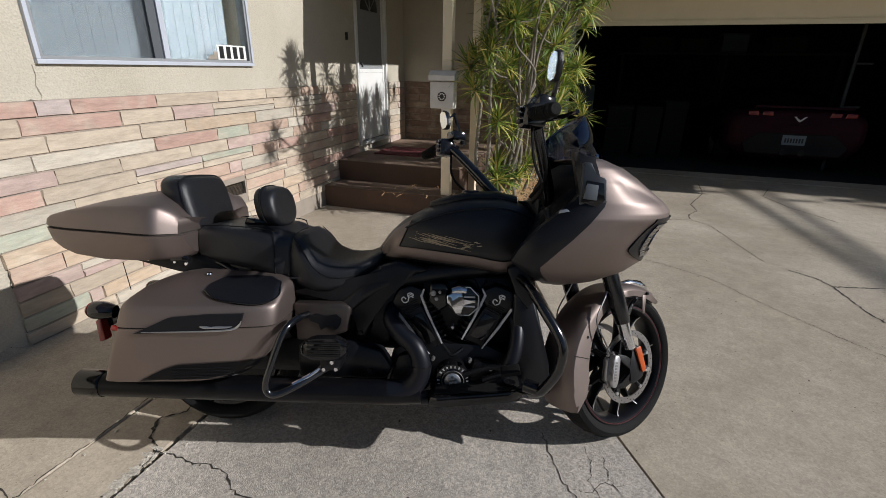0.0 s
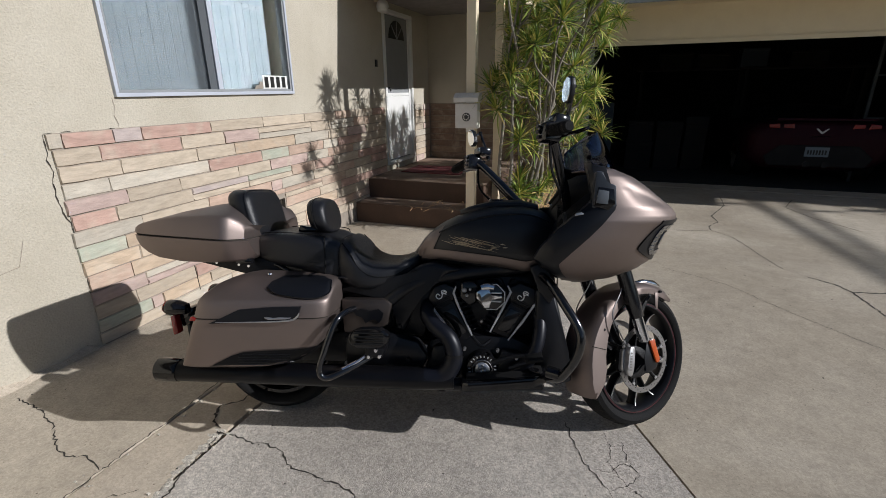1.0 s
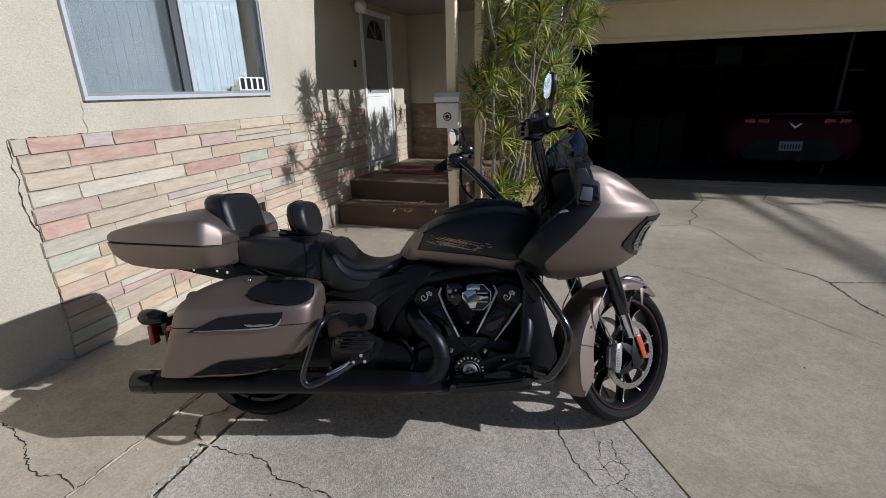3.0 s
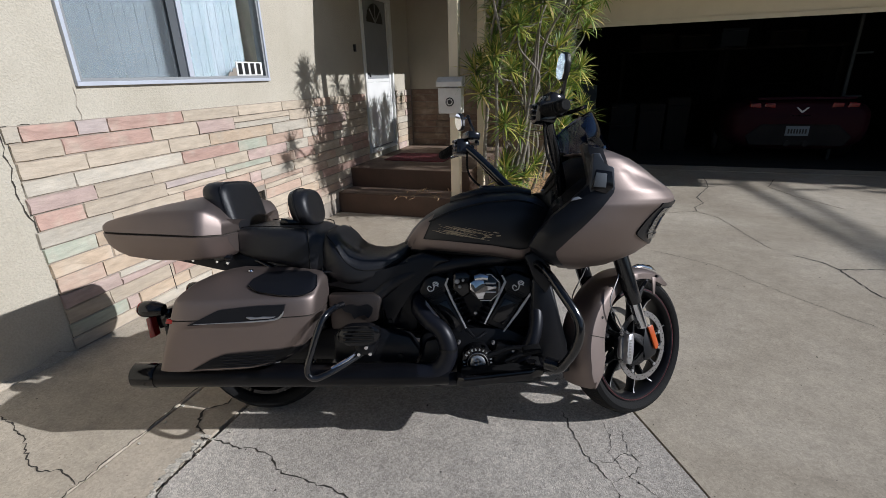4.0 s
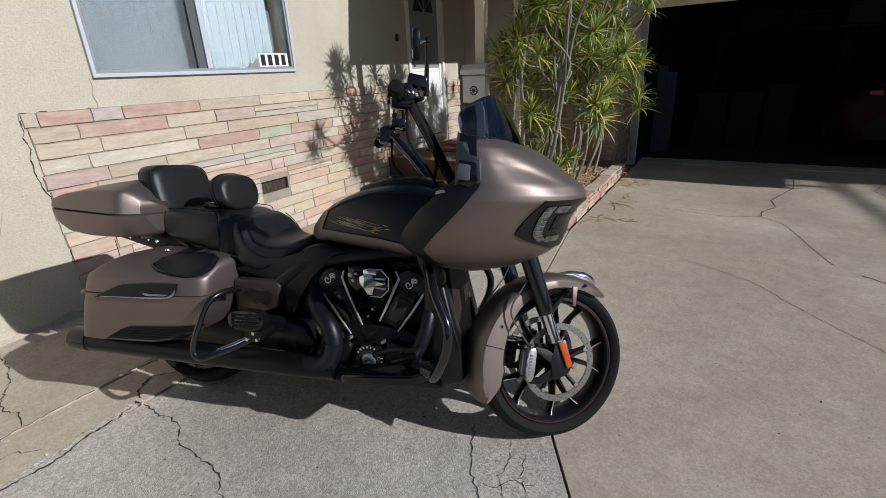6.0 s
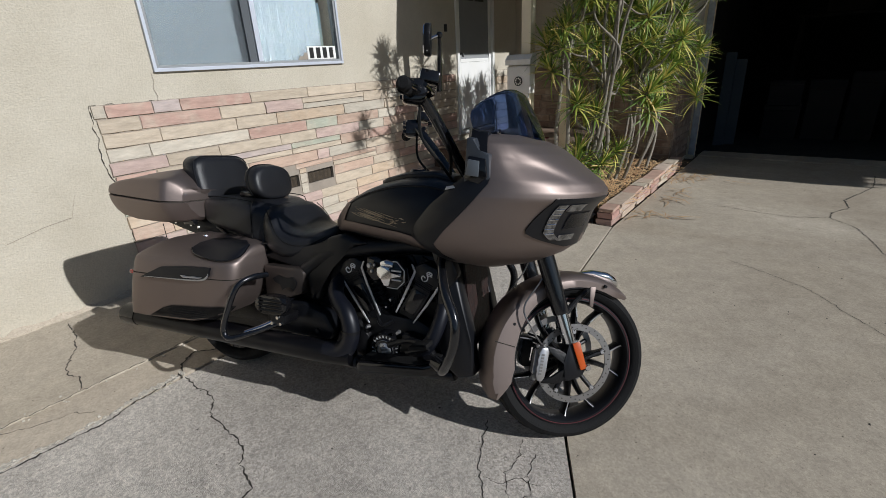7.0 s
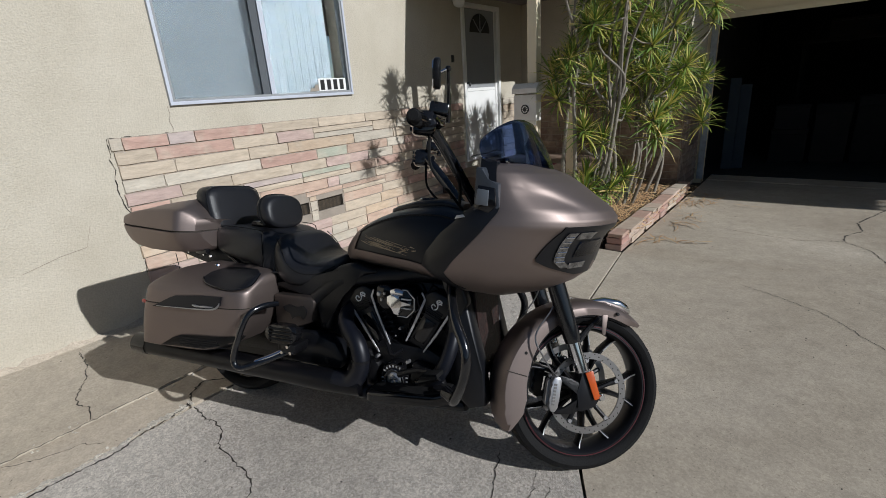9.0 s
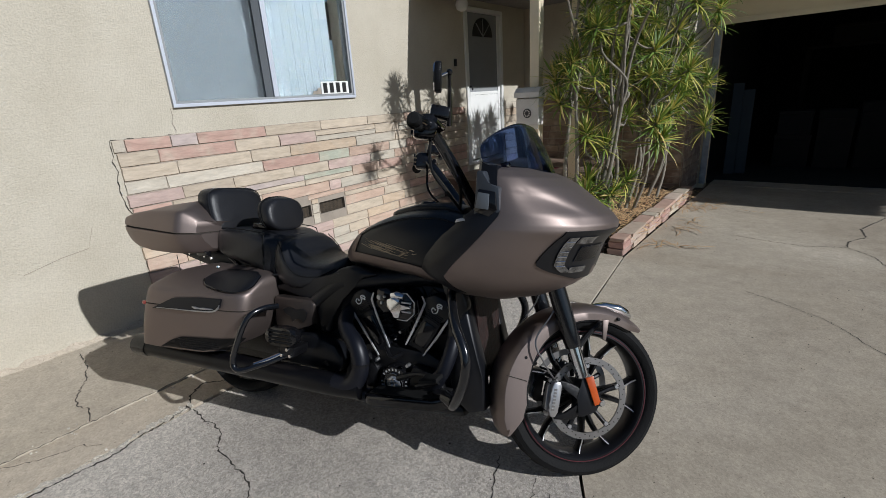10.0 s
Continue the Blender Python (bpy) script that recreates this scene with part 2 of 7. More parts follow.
# ---- mesh helpers ----
def box_bm(lo, hi, bevel=0.0, bm=None):
    bm = bm or bmesh.new()
    vs = [bm.verts.new((x, y, z)) for z in (lo[2], hi[2]) for y in (lo[1], hi[1]) for x in (lo[0], hi[0])]
    fs = [bm.faces.new([vs[i] for i in q]) for q in ((0, 2, 3, 1), (4, 5, 7, 6), (0, 1, 5, 4), (2, 6, 7, 3), (0, 4, 6, 2), (1, 3, 7, 5))]
    if bevel:
        es = list({e for f in fs for e in f.edges})
        bmesh.ops.bevel(bm, geom=es, offset=bevel, segments=2, affect="EDGES", profile=0.6)
    return bm


def mesh_of(bm, material, smooth=0.0):
    bmesh.ops.recalc_face_normals(bm, faces=bm.faces)
    me = bpy.data.meshes.new(material.name)
    bm.to_mesh(me)
    bm.free()
    me.materials.append(material)
    if smooth:
        me.polygons.foreach_set("use_smooth", [True] * len(me.polygons))
        me.set_sharp_from_angle(angle=radians(smooth))
    return me


def part(name, bm, material, parent=None, label="", smooth=0.0):
    """Links a bmesh as one mesh object under a thing or a part."""
    ob = new(name, mesh_of(bm, material, smooth))
    if parent:
        ob.parent = parent
    if label:
        ob["label"] = label
    return ob


def piece(name, me, parent, m):
    """An object on a shared mesh, under parent."""
    ob = new(name, me)
    ob.parent = parent
    ob.matrix_basis = m
    return ob


def thing(name, label, category, m=None, group="", kind=""):
    ob = new(name)
    ob.empty_display_size = 0.1
    if m is not None:
        ob.matrix_world = m
    return tagged(ob, label, category, group, kind)


def loft(rings, caps=True, closed=True, bm=None):
    bm = bm or bmesh.new()
    rows = [[bm.verts.new(p) for p in r] for r in rings]
    n = len(rows[0])
    for a, b in zip(rows, rows[1:]):
        for i in range(n if closed else n - 1):
            j = (i + 1) % n
            bm.faces.new((a[i], a[j], b[j], b[i]))
    if caps and closed:
        for r in (rows[0], rows[-1]):
            c = bm.verts.new(sum((v.co for v in r), Vector()) / n)
            for i in range(n):
                bm.faces.new((r[i], r[(i + 1) % n], c))
    return bm


def se_ring(u, v0, z0, hw, hh, n=28, e=2.6, tilt=0.0, flat=0.0):
    """A superellipse across the length at u; tilt leans the ring along the length, flat lifts its lower half."""
    out = []
    for i in range(n):
        a = 2 * math.pi * i / n
        c, s = math.cos(a), math.sin(a)
        y = hw * math.copysign(abs(c) ** (2 / e), c)
        z = hh * math.copysign(abs(s) ** (2 / e), s)
        if z < 0:
            z *= 1 - flat
        out.append(Vector((u + tilt * z, v0 + y, z0 + z)))
    return out


def glide(pts, steps=6):
    """Points along a smooth curve through pts."""
    pts = [Vector(p) for p in pts]
    p = [2 * pts[0] - pts[1], *pts, 2 * pts[-1] - pts[-2]]
    out = []
    for i in range(1, len(p) - 2):
        for k in range(steps):
            t = k / steps
            a, b, c, d = p[i - 1:i + 3]
            out.append(0.5 * ((2 * b) + (c - a) * t + (2 * a - 5 * b + 4 * c - d) * t * t + (3 * b - a - 3 * c + d) * t ** 3))
    return out + [pts[-1]]


def tube(pts, r, n=10, steps=6, bm=None, caps=True):
    """A round tube along a smooth curve; r: one radius, or one for each given point."""
    line = glide(pts, steps) if len(pts) > 2 else [Vector(p) for p in pts]
    rs = [r] * len(line) if not isinstance(r, (list, tuple)) else [float(x) for x in np.interp(np.linspace(0, len(r) - 1, len(line)), range(len(r)), r)]
    rings, up = [], None
    for i, c in enumerate(line):
        d = (line[min(i + 1, len(line) - 1)] - line[max(i - 1, 0)]).normalized()
        if up is None:
            up = d.orthogonal().normalized()
        up = (up - d * up.dot(d)).normalized()
        side = d.cross(up)
        rings.append([c + rs[i] * (math.cos(2 * math.pi * k / n) * up + math.sin(2 * math.pi * k / n) * side) for k in range(n)])
    return loft(rings, caps, True, bm)


def slab(outline, h0, h1, axis="y", bevel=0.0, seg=2, bm=None):
    """An outline of (a, b) drawn out along an axis from h0 to h1: y: (x, z), z: (x, y), x: (y, z)."""
    put = {"y": lambda a, b, h: (a, h, b), "z": lambda a, b, h: (a, b, h), "x": lambda a, b, h: (h, a, b)}[axis]
    own = bmesh.new()
    lo = [own.verts.new(put(a, b, h0)) for a, b in outline]
    hi = [own.verts.new(put(a, b, h1)) for a, b in outline]
    k = len(lo)
    own.faces.new(lo)
    own.faces.new(hi[::-1])
    for i in range(k):
        own.faces.new((lo[i], hi[i], hi[(i + 1) % k], lo[(i + 1) % k]))
    if bevel:
        bmesh.ops.bevel(own, geom=list(own.edges), offset=bevel, segments=seg, affect="EDGES", profile=0.5)
    if bm is None:
        return own
    me = bpy.data.meshes.new("tmp")
    own.to_mesh(me)
    own.free()
    bm.from_mesh(me)
    bpy.data.meshes.remove(me)
    return bm


def lathe(profile, n=48, axis="y", centre=(0, 0, 0), bm=None, close=True):
    """A profile of (radius, height) turned round the axis through centre."""
    c = Vector(centre)
    rings = []
    for r, h in profile:
        ring = []
        for i in range(n):
            a = 2 * math.pi * i / n
            p = {"y": (r * math.cos(a), h, r * math.sin(a)), "z": (r * math.cos(a), r * math.sin(a), h), "x": (h, r * math.cos(a), r * math.sin(a))}[axis]
            ring.append(c + Vector(p))
        rings.append(ring)
    if close:
        rings.append(rings[0])
        bm = loft(rings, False, True, bm)
        bmesh.ops.remove_doubles(bm, verts=bm.verts, dist=1e-6)
        return bm
    return loft(rings, True, True, bm)


def walled(name, plane, at, thick, a_cuts, z_cuts, holes, material):
    """A wall across x or y at a place, thick metres deep behind it, filled cell by cell but for the holes."""
    bm = bmesh.new()
    for a0, a1 in zip(a_cuts, a_cuts[1:]):
        for z0, z1 in zip(z_cuts, z_cuts[1:]):
            am, zm = (a0 + a1) / 2, (z0 + z1) / 2
            if any(h[0] < am < h[1] and h[2] < zm < h[3] for h in holes):
                continue
            lo, hi = ((at - thick, a0, z0), (at, a1, z1)) if plane == "x" else ((a0, at, z0), (a1, at + thick, z1))
            box_bm(lo, hi, 0, bm)
    bmesh.ops.remove_doubles(bm, verts=bm.verts, dist=1e-5)
    return tagged(part(name, bm, material), kind="structure")


# ---- ground and paving ----
WX = -2.82          # face of the window wall
BY = 6.72           # face of the wall behind the porch
GY = 7.70           # face of the garage front
bm = bmesh.new()
box_bm((-400, -400, -0.30), (400, 400, -0.06), 0, bm)
tagged(part("ground", bm, M_DIRT), kind="structure")
pavement = tagged(new("pavement"), kind="structure")
SLABS = [
    ("slab", [(-2.82, -4.5), (-1.824, -4.5), (-1.824, 3.124), (-2.82, 3.124)], 0.0, M_PAVE),
    ("slab", [(-1.818, -4.5), (-1.512, -4.5), (-1.502, 0.4), (-1.525, 0.95), (-1.497, 1.62), (-1.497, 3.124), (-1.818, 3.124)], -0.003, M_PATCH),
    ("slab", [(-1.497, -4.5), (3.635, -4.5), (0.455, 1.322), (0.244, 1.68), (-0.309, 3.124), (-1.490, 3.124), (-1.490, 1.62)], 0.0, M_GRIT),
    ("slab", [(-2.82, 3.136), (-0.307, 3.136), (-0.436, 4.19), (-0.66, 4.19), (-0.66, 4.37), (-2.82, 4.37)], 0.0, M_PAVE),
    ("slab", [(3.646, -4.5), (13, -4.5), (13, 7.66), (-0.427, 7.66), (-0.427, 4.19), (-0.297, 3.136), (0.254, 1.687), (0.465, 1.325)], 0.0, M_PAVE),
    ("slab", [(-0.43, 7.675), (13, 7.675), (13, 8.05), (-0.43, 8.05)], 0.006, M_PAVE),
]
for name, outline, top, material in SLABS:
    part(name, slab(outline, -0.09, top, "z", 0.004, 1), material, pavement)


def crack(pts, width, seed, lift=0.0015):
    """A dark ragged crack along a line of (x, y)."""
    rnd = random.Random(seed)
    line = []
    for (x0, y0), (x1, y1) in zip(pts, pts[1:]):
        d = math.hypot(x1 - x0, y1 - y0)
        k = max(2, int(d / 0.016))
        for i in range(k):
            t = i / k
            j = 0.0075
            line.append((x0 + (x1 - x0) * t + rnd.uniform(-j, j), y0 + (y1 - y0) * t + rnd.uniform(-j, j)))
    line.append(pts[-1])
    bm = bmesh.new()
    prev = None
    for i, (x, y) in enumerate(line):
        a, b = line[max(i - 1, 0)], line[min(i + 1, len(line) - 1)]
        dx, dy = b[0] - a[0], b[1] - a[1]
        n = math.hypot(dx, dy) or 1
        w = width * rnd.choice((0.3, 0.6, 0.8, 1.0, 1.15)) * (0.4 if i in (0, len(line) - 1) else 1)
        pair = (bm.verts.new((x - dy / n * w, y + dx / n * w, lift)), bm.verts.new((x + dy / n * w, y - dx / n * w, lift)))
        if prev:
            bm.faces.new((prev[0], prev[1], pair[1], pair[0]))
        prev = pair
    return part("crack", bm, M_CRACK, pavement)


CRACKS = [
    ([(-1.555, 0.976), (-1.45, 0.985), (-1.376, 0.972), (-1.27, 0.99), (-1.188, 0.982), (-1.13, 0.935), (-1.081, 0.913), (-0.99, 0.92), (-0.917, 0.908), (-0.84, 0.905), (-0.774, 0.886), (-0.73, 0.845), (-0.65, 0.83), (-0.585, 0.81), (-0.5, 0.5), (-0.42, 0.1)], 0.0075),
    ([(-1.531, 0.98), (-1.50, 0.86), (-1.495, 0.777), (-1.456, 0.625), (-1.47, 0.4), (-1.50, 0.0)], 0.011),
    ([(-1.847, 1.62), (-1.845, 1.257), (-1.827, 0.933), (-1.822, 0.678), (-1.82, 0.5), (-1.822, 0.0), (-1.822, -1.0)], 0.006),
    ([(-2.712, 0.814), (-2.52, 0.80), (-2.334, 0.748), (-2.15, 0.66), (-2.068, 0.635), (-1.96, 0.66), (-1.891, 0.649), (-1.83, 0.63)], 0.007),
    ([(-0.055, 1.60), (-0.046, 1.563), (-0.01, 1.47), (0.039, 1.373), (0.07, 1.33), (0.155, 1.246), (0.2, 1.12), (0.21, 0.9)], 0.005),
    ([(0.07, 1.33), (0.14, 1.34), (0.19, 1.40), (0.27, 1.42)], 0.003),
    ([(0.155, 1.246), (0.22, 1.29), (0.26, 1.36), (0.21, 1.45), (0.19, 1.54)], 0.003),
    ([(0.11, 1.59), (0.15, 1.50), (0.14, 1.40), (0.22, 1.29), (0.32, 1.22), (0.36, 1.13)], 0.0025),
    ([(1.434, 7.141), (1.391, 6.574), (1.25, 6.2), (1.154, 5.934), (1.18, 5.648), (1.06, 5.45), (1.053, 5.274)], 0.012),
    ([(1.053, 5.274), (1.223, 5.073), (1.284, 4.849), (1.351, 4.546), (1.455, 4.162)], 0.006),
    ([(1.053, 5.274), (0.778, 5.16), (0.53, 5.185), (0.201, 5.25)], 0.0055),
    ([(2.3, 7.2), (2.1, 6.7), (2.25, 6.2), (2.55, 5.7)], 0.010),
    ([(1.58, 4.05), (1.74, 3.929), (1.80, 3.80), (1.933, 3.829), (2.2, 3.9)], 0.016),
    ([(1.80, 3.80), (1.82, 3.6), (1.847, 3.409), (1.95, 3.1), (2.0, 2.8)], 0.014),
    ([(0.494, 3.889), (0.66, 3.819), (0.937, 3.661), (1.066, 3.513), (1.152, 3.387), (1.5, 3.0), (1.9, 2.6)], 0.0035),
    ([(-1.72, 1.36), (-1.62, 1.30), (-1.60, 1.20), (-1.68, 1.12), (-1.62, 1.03), (-1.55, 1.0)], 0.012),
    ([(-1.812, 0.25), (-1.70, 0.42), (-1.66, 0.55), (-1.58, 0.62)], 0.004),
]
for i, (pts, w) in enumerate(CRACKS):
    crack(pts, w * 0.5, i)

# eroded pale edge of the patch
rnd = random.Random(15)
bm = bmesh.new()
prev = None
for i in range(150):
    y = -1.2 + 2.2 * i / 149
    mid = -1.53 + 0.03 * math.sin(3.1 * y) + rnd.uniform(-0.01, 0.01)
    w0, w1 = 0.045 + 0.035 * math.sin(7 * y + 1) + rnd.uniform(-0.015, 0.015), rnd.uniform(0.004, 0.022)
    row = (bm.verts.new((mid - max(w0, 0.01), y, -0.006)), bm.verts.new((mid, y, rnd.uniform(-0.002, 0.004))), bm.verts.new((mid + w1, y, 0.0025)))
    if prev:
        bm.faces.new((prev[0], prev[1], row[1], row[0]))
        bm.faces.new((prev[1], prev[2], row[2], row[1]))
    prev = row
part("worn_edge", bm, M_CHIP, pavement)

# pale crumbs and chips along the broken strip
rnd = random.Random(5)
bm = bmesh.new()
for i in range(90):
    edge = rnd.choice((-1.815, -1.50, -1.50))
    x, y, s = edge + rnd.gauss(0, 0.03), rnd.uniform(-0.6, 1.25), rnd.uniform(0.002, 0.006)
    box_bm((x - s, y - s * rnd.uniform(0.6, 1.6), -0.002), (x + s, y + s, s * 0.7), 0, bm)
tagged(part("concrete_crumbs", bm, M_CHIP), "pale loose crumbs along the broken paving joint", "rubble", kind="stuff")
bm = bmesh.new()
for i in range(420):
    x, y, s = rnd.uniform(-2.7, 3.5), rnd.uniform(-0.2, 7.0), rnd.uniform(0.0010, 0.003)
    box_bm((x - s, y - s * rnd.uniform(0.6, 2.6), -0.001), (x + s, y + s, s * 0.6), 0, bm)
tagged(part("grit", bm, M_CRACK), "dark specks of grit strewn on the driveway", "grit", kind="stuff")

# ---- house ----
WIN = (1.795, 3.415, 1.485, 2.62)
VENTS = [(2.44, 2.77, 0.415, 0.555), (2.845, 3.165, 0.415, 0.555)]
DOOR = (5.27, 6.12, 0.53, 2.42)
wall_west = walled("wall_west", "x", WX - 0.012, 0.2, [-7, WIN[0], 2.44, 2.77, 2.845, 3.165, WIN[1], DOOR[0], DOOR[1], BY + 0.2],
                   [-0.06, 0.415, 0.53, 0.555, WIN[2], 2.42, WIN[3], 2.72], [WIN, *VENTS, DOOR], M_STUCCO)
wall_north = walled("wall_north", "y", BY + 0.012, 0.2, [WX - 0.012, -0.62], [-0.06, 2.72], [], M_STUCCO)
wall_side = walled("wall_side", "x", -0.60, 0.02, [BY + 0.012, GY], [-0.06, 2.72], [], M_STUCCO)
for ob in (wall_west, wall_north, wall_side):
    ob["label"] = "cream stucco house wall with a split stone base"
garage_front = walled("garage_front", "y", GY, 0.16, [-0.60, -0.50, 4.75, 9.0], [-0.06, 2.08, 2.752], [(-0.5, 4.75, -0.1, 2.08)], M_BEIGE)
garage_front["label"] = "beige painted garage front with a wide open doorway"
part("trim", box_bm((-0.55, GY - 0.025, 2.06), (4.80, GY - 0.002, 2.12), 0.004), M_BEIGE, garage_front)
part("jamb", box_bm((-0.56, GY - 0.03, 0.006), (-0.485, GY - 0.002, 2.06), 0.005), M_ROOF, garage_front)
part("jamb", box_bm((4.72, GY - 0.03, 0.006), (4.82, GY - 0.002, 2.06), 0.005), M_WHITE, garage_front)

# garage room, its gloom put into near-black wall, ceiling and floor colours
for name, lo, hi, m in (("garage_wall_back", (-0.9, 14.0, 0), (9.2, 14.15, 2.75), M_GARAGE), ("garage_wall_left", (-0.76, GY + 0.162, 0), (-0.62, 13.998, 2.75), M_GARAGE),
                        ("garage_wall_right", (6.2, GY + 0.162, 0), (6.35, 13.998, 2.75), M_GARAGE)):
    tagged(part(name, box_bm(lo, hi), m), "garage wall, coloured near black for the unlit room", kind="structure")
tagged(part("garage_floor", box_bm((-0.62, 8.052, -0.05), (6.2, 13.998, 0.012)), M_GFLOOR), "concrete garage floor, coloured near black for the unlit room", kind="structure")
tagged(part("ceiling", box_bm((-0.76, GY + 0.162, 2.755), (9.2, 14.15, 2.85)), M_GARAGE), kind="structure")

# roofs: over the window wall, the porch and the garage
for name, lo, hi in (("roof", (-6.5, -7, 2.72), (-2.50, 4.42, 2.80)), ("porch_roof", (-6.5, 4.40, 2.50), (-1.237, BY + 0.3, 2.60)), ("garage_roof", (-1.0, 6.98, 2.86), (5.78, 14.5, 2.94)), ("garage_wing_roof", (5.784, 7.50, 2.86), (9.4, 14.5, 2.94))):
    r = tagged(part(name, box_bm(lo, hi, 0.006), M_SHINGLE), "grey shingle roof with a plain eave", "roof", kind="structure")
part("fascia", box_bm((-0.62, 6.94, 2.52), (5.78, 6.978, 2.82), 0.004), M_ROOF, bpy.data.objects["garage_roof"], "weathered blue-grey fascia board")
part("soffit", box_bm((-0.60, 6.98, 2.57), (5.78, GY - 0.002, 2.61)), M_BEIGE, bpy.data.objects["garage_roof"])
part("fascia", box_bm((-2.80, 4.36, 2.44), (-1.237, 4.398, 2.60), 0.004), M_BEIGE, bpy.data.objects["porch_roof"])
part("fascia", box_bm((-1.235, 4.36, 2.44), (-1.197, BY, 2.60), 0.004), M_BEIGE, bpy.data.objects["porch_roof"])

# plain unseen walls added far off, to darken what the bike reflects
M_FARWALL = mat("far_wall_render", (0.13, 0.12, 0.105), (0.09, 0.085, 0.075), 0.6, 0.9, 0, 0.2, 40, 0.1)
tagged(part("boundary_wall_south", box_bm((-12, -13.4, -0.06), (34, -13, 2.8)), M_FARWALL), "plain grey-brown wall, added unseen to block the low sky", kind="structure")
tagged(part("boundary_wall_east", box_bm((30, -12.99, -0.06), (30.4, 26, 2.8)), M_FARWALL), "plain grey-brown wall, added unseen to block the low sky", kind="structure")

# split stone facing
def stone_mesh(seed, material):
    """A stone one unit long and high: sawn beds, a broken face."""
    rnd = random.Random(seed)
    bm = bmesh.new()
    ys, zs = (-0.5, -0.494, -0.22, 0.12, 0.494, 0.5), (-0.5, -0.45, 0.08, 0.46, 0.5)
    grid = []
    for j, z in enumerate(zs):
        row = []
        for i, y in enumerate(ys):
            rim = i in (0, 5) or j in (0, 4)
            row.append(bm.verts.new((0.0 if rim else rnd.uniform(0.6, 1.1), y + (rnd.uniform(-0.003, 0.003) if rim else rnd.uniform(-0.01, 0.01)), z + rnd.uniform(-0.022, 0.022))))
        grid.append(row)
    for a, b in zip(grid, grid[1:]):
        for i in range(5):
            bm.faces.new((a[i], a[i + 1], b[i + 1], b[i]))
    return mesh_of(bm, material)


STONES = {k: [stone_mesh(q * 11 + i, m) for q in range(4)] for i, (k, m) in enumerate(M_STONE.items())}
# the window wall: top of each course, and where its stones begin along the wall, with their hue; two hues: a split course
COURSES = {
    1.275: "1.34c 1.407r 1.695l 1.88r 2.435t 2.99t 3.56t 4.09s 4.4t 4.9r",
    1.190: "1.34t 1.594r 2.162t 2.548p 2.917tc 3.653t 3.994cc 4.45s 4.8t",
    1.095: "1.34t 1.70t 2.271t 2.637o 3.384c 3.935t 4.3p 4.7t",
    1.000: "1.34c 1.607c 2.36r 2.927g 3.283s 3.834c 4.1r 4.6t",
    0.910: "1.34p 1.699t 2.089t 2.641t 3.016p 3.55c 3.9s 4.4c 4.75t",
    0.820: "1.34r 1.606t 2.17lt 2.732gt 3.293s 3.66r 4.0t 4.5r",
    0.725: "1.34c 1.76t 2.30s 2.995p 3.134c 3.62t 4.05s 4.4t 4.8r",
    0.630: "1.34g 1.624o 2.05t 2.36c 2.739so 3.165st 3.75s 4.2t",
    0.540: "1.34o 1.697o 2.15p 2.77c 3.165s 3.70t 4.1r",
    0.450: "1.34s 1.618o 2.03t 2.35s 2.77c 3.165t 3.66o 4.0t",
    0.350: "1.34p 1.697cp 2.20t 2.62p 2.98t 3.43o 3.9s",
    0.260: "1.34t 1.61t 2.08r 2.45p 2.97c 3.17t 3.43s 3.9t",
    0.165: "1.34g 1.70p 1.78o 2.2t 2.78s 2.964c 3.276s 3.7t",
    0.080: "1.34t 1.85c 2.4t 2.893p 3.3t 3.8s",
}


def stone(parent, plane, face, a0, a1, z0, z1, hue, rnd):
    g = 0.0055
    sc = Matrix.Diagonal((rnd.uniform(0.011, 0.017), a1 - a0 - g, z1 - z0 - g, 1))
    mid, zc = (a0 + a1) / 2, (z0 + z1) / 2
    m = Matrix.Translation((face - 0.004, mid, zc)) @ sc if plane == "x" else Matrix.Translation((mid, face + 0.004, zc)) @ pose(0, 0, 0, 0, 0, -90) @ sc
    piece("stone", rnd.choice(STONES[hue]), parent, m)


def clear(a0, a1, z0, z1, holes):
    """The stretches of a stone that no hole takes."""
    spans = [(a0, a1)]
    for h0, h1, hz0, hz1 in holes:
        if z0 < hz1 - 0.01 and z1 > hz0 + 0.01:
            spans = [q for p0, p1 in spans for q in (((p0, p1),) if p1 <= h0 or p0 >= h1 else ((p0, h0), (h1, p1))) if q[1] - q[0] > 0.035]
    return spans


def laid(parent, face, a_end, holes, seed, z_low):
    """The courses of the table on a wall that faces +x."""
    rnd = random.Random(seed)
    tops = sorted(COURSES, reverse=True) + [0.0]
    for z1, z0 in zip(tops, tops[1:]):
        words = [(float(w.rstrip("rsploctg")), w.lstrip("0123456789.")) for w in COURSES[z1].split()] + [(a_end, "")]
        for (a0, hues), (a1, _) in zip(words, words[1:]):
            k = len(hues)
            for i, hue in enumerate(hues):
                zt, zb = z1 + (z0 - z1) * i / k, z1 + (z0 - z1) * (i + 1) / k
                for p0, p1 in clear(a0 + (rnd.uniform(-0.012, 0.012) if a0 == 1.34 else 0), min(a1, a_end), zb, zt, holes):
                    if zt >= z_low((p0 + p1) / 2) + 0.02:
                        stone(parent, "x", face, p0, p1, zb, zt, hue, rnd)


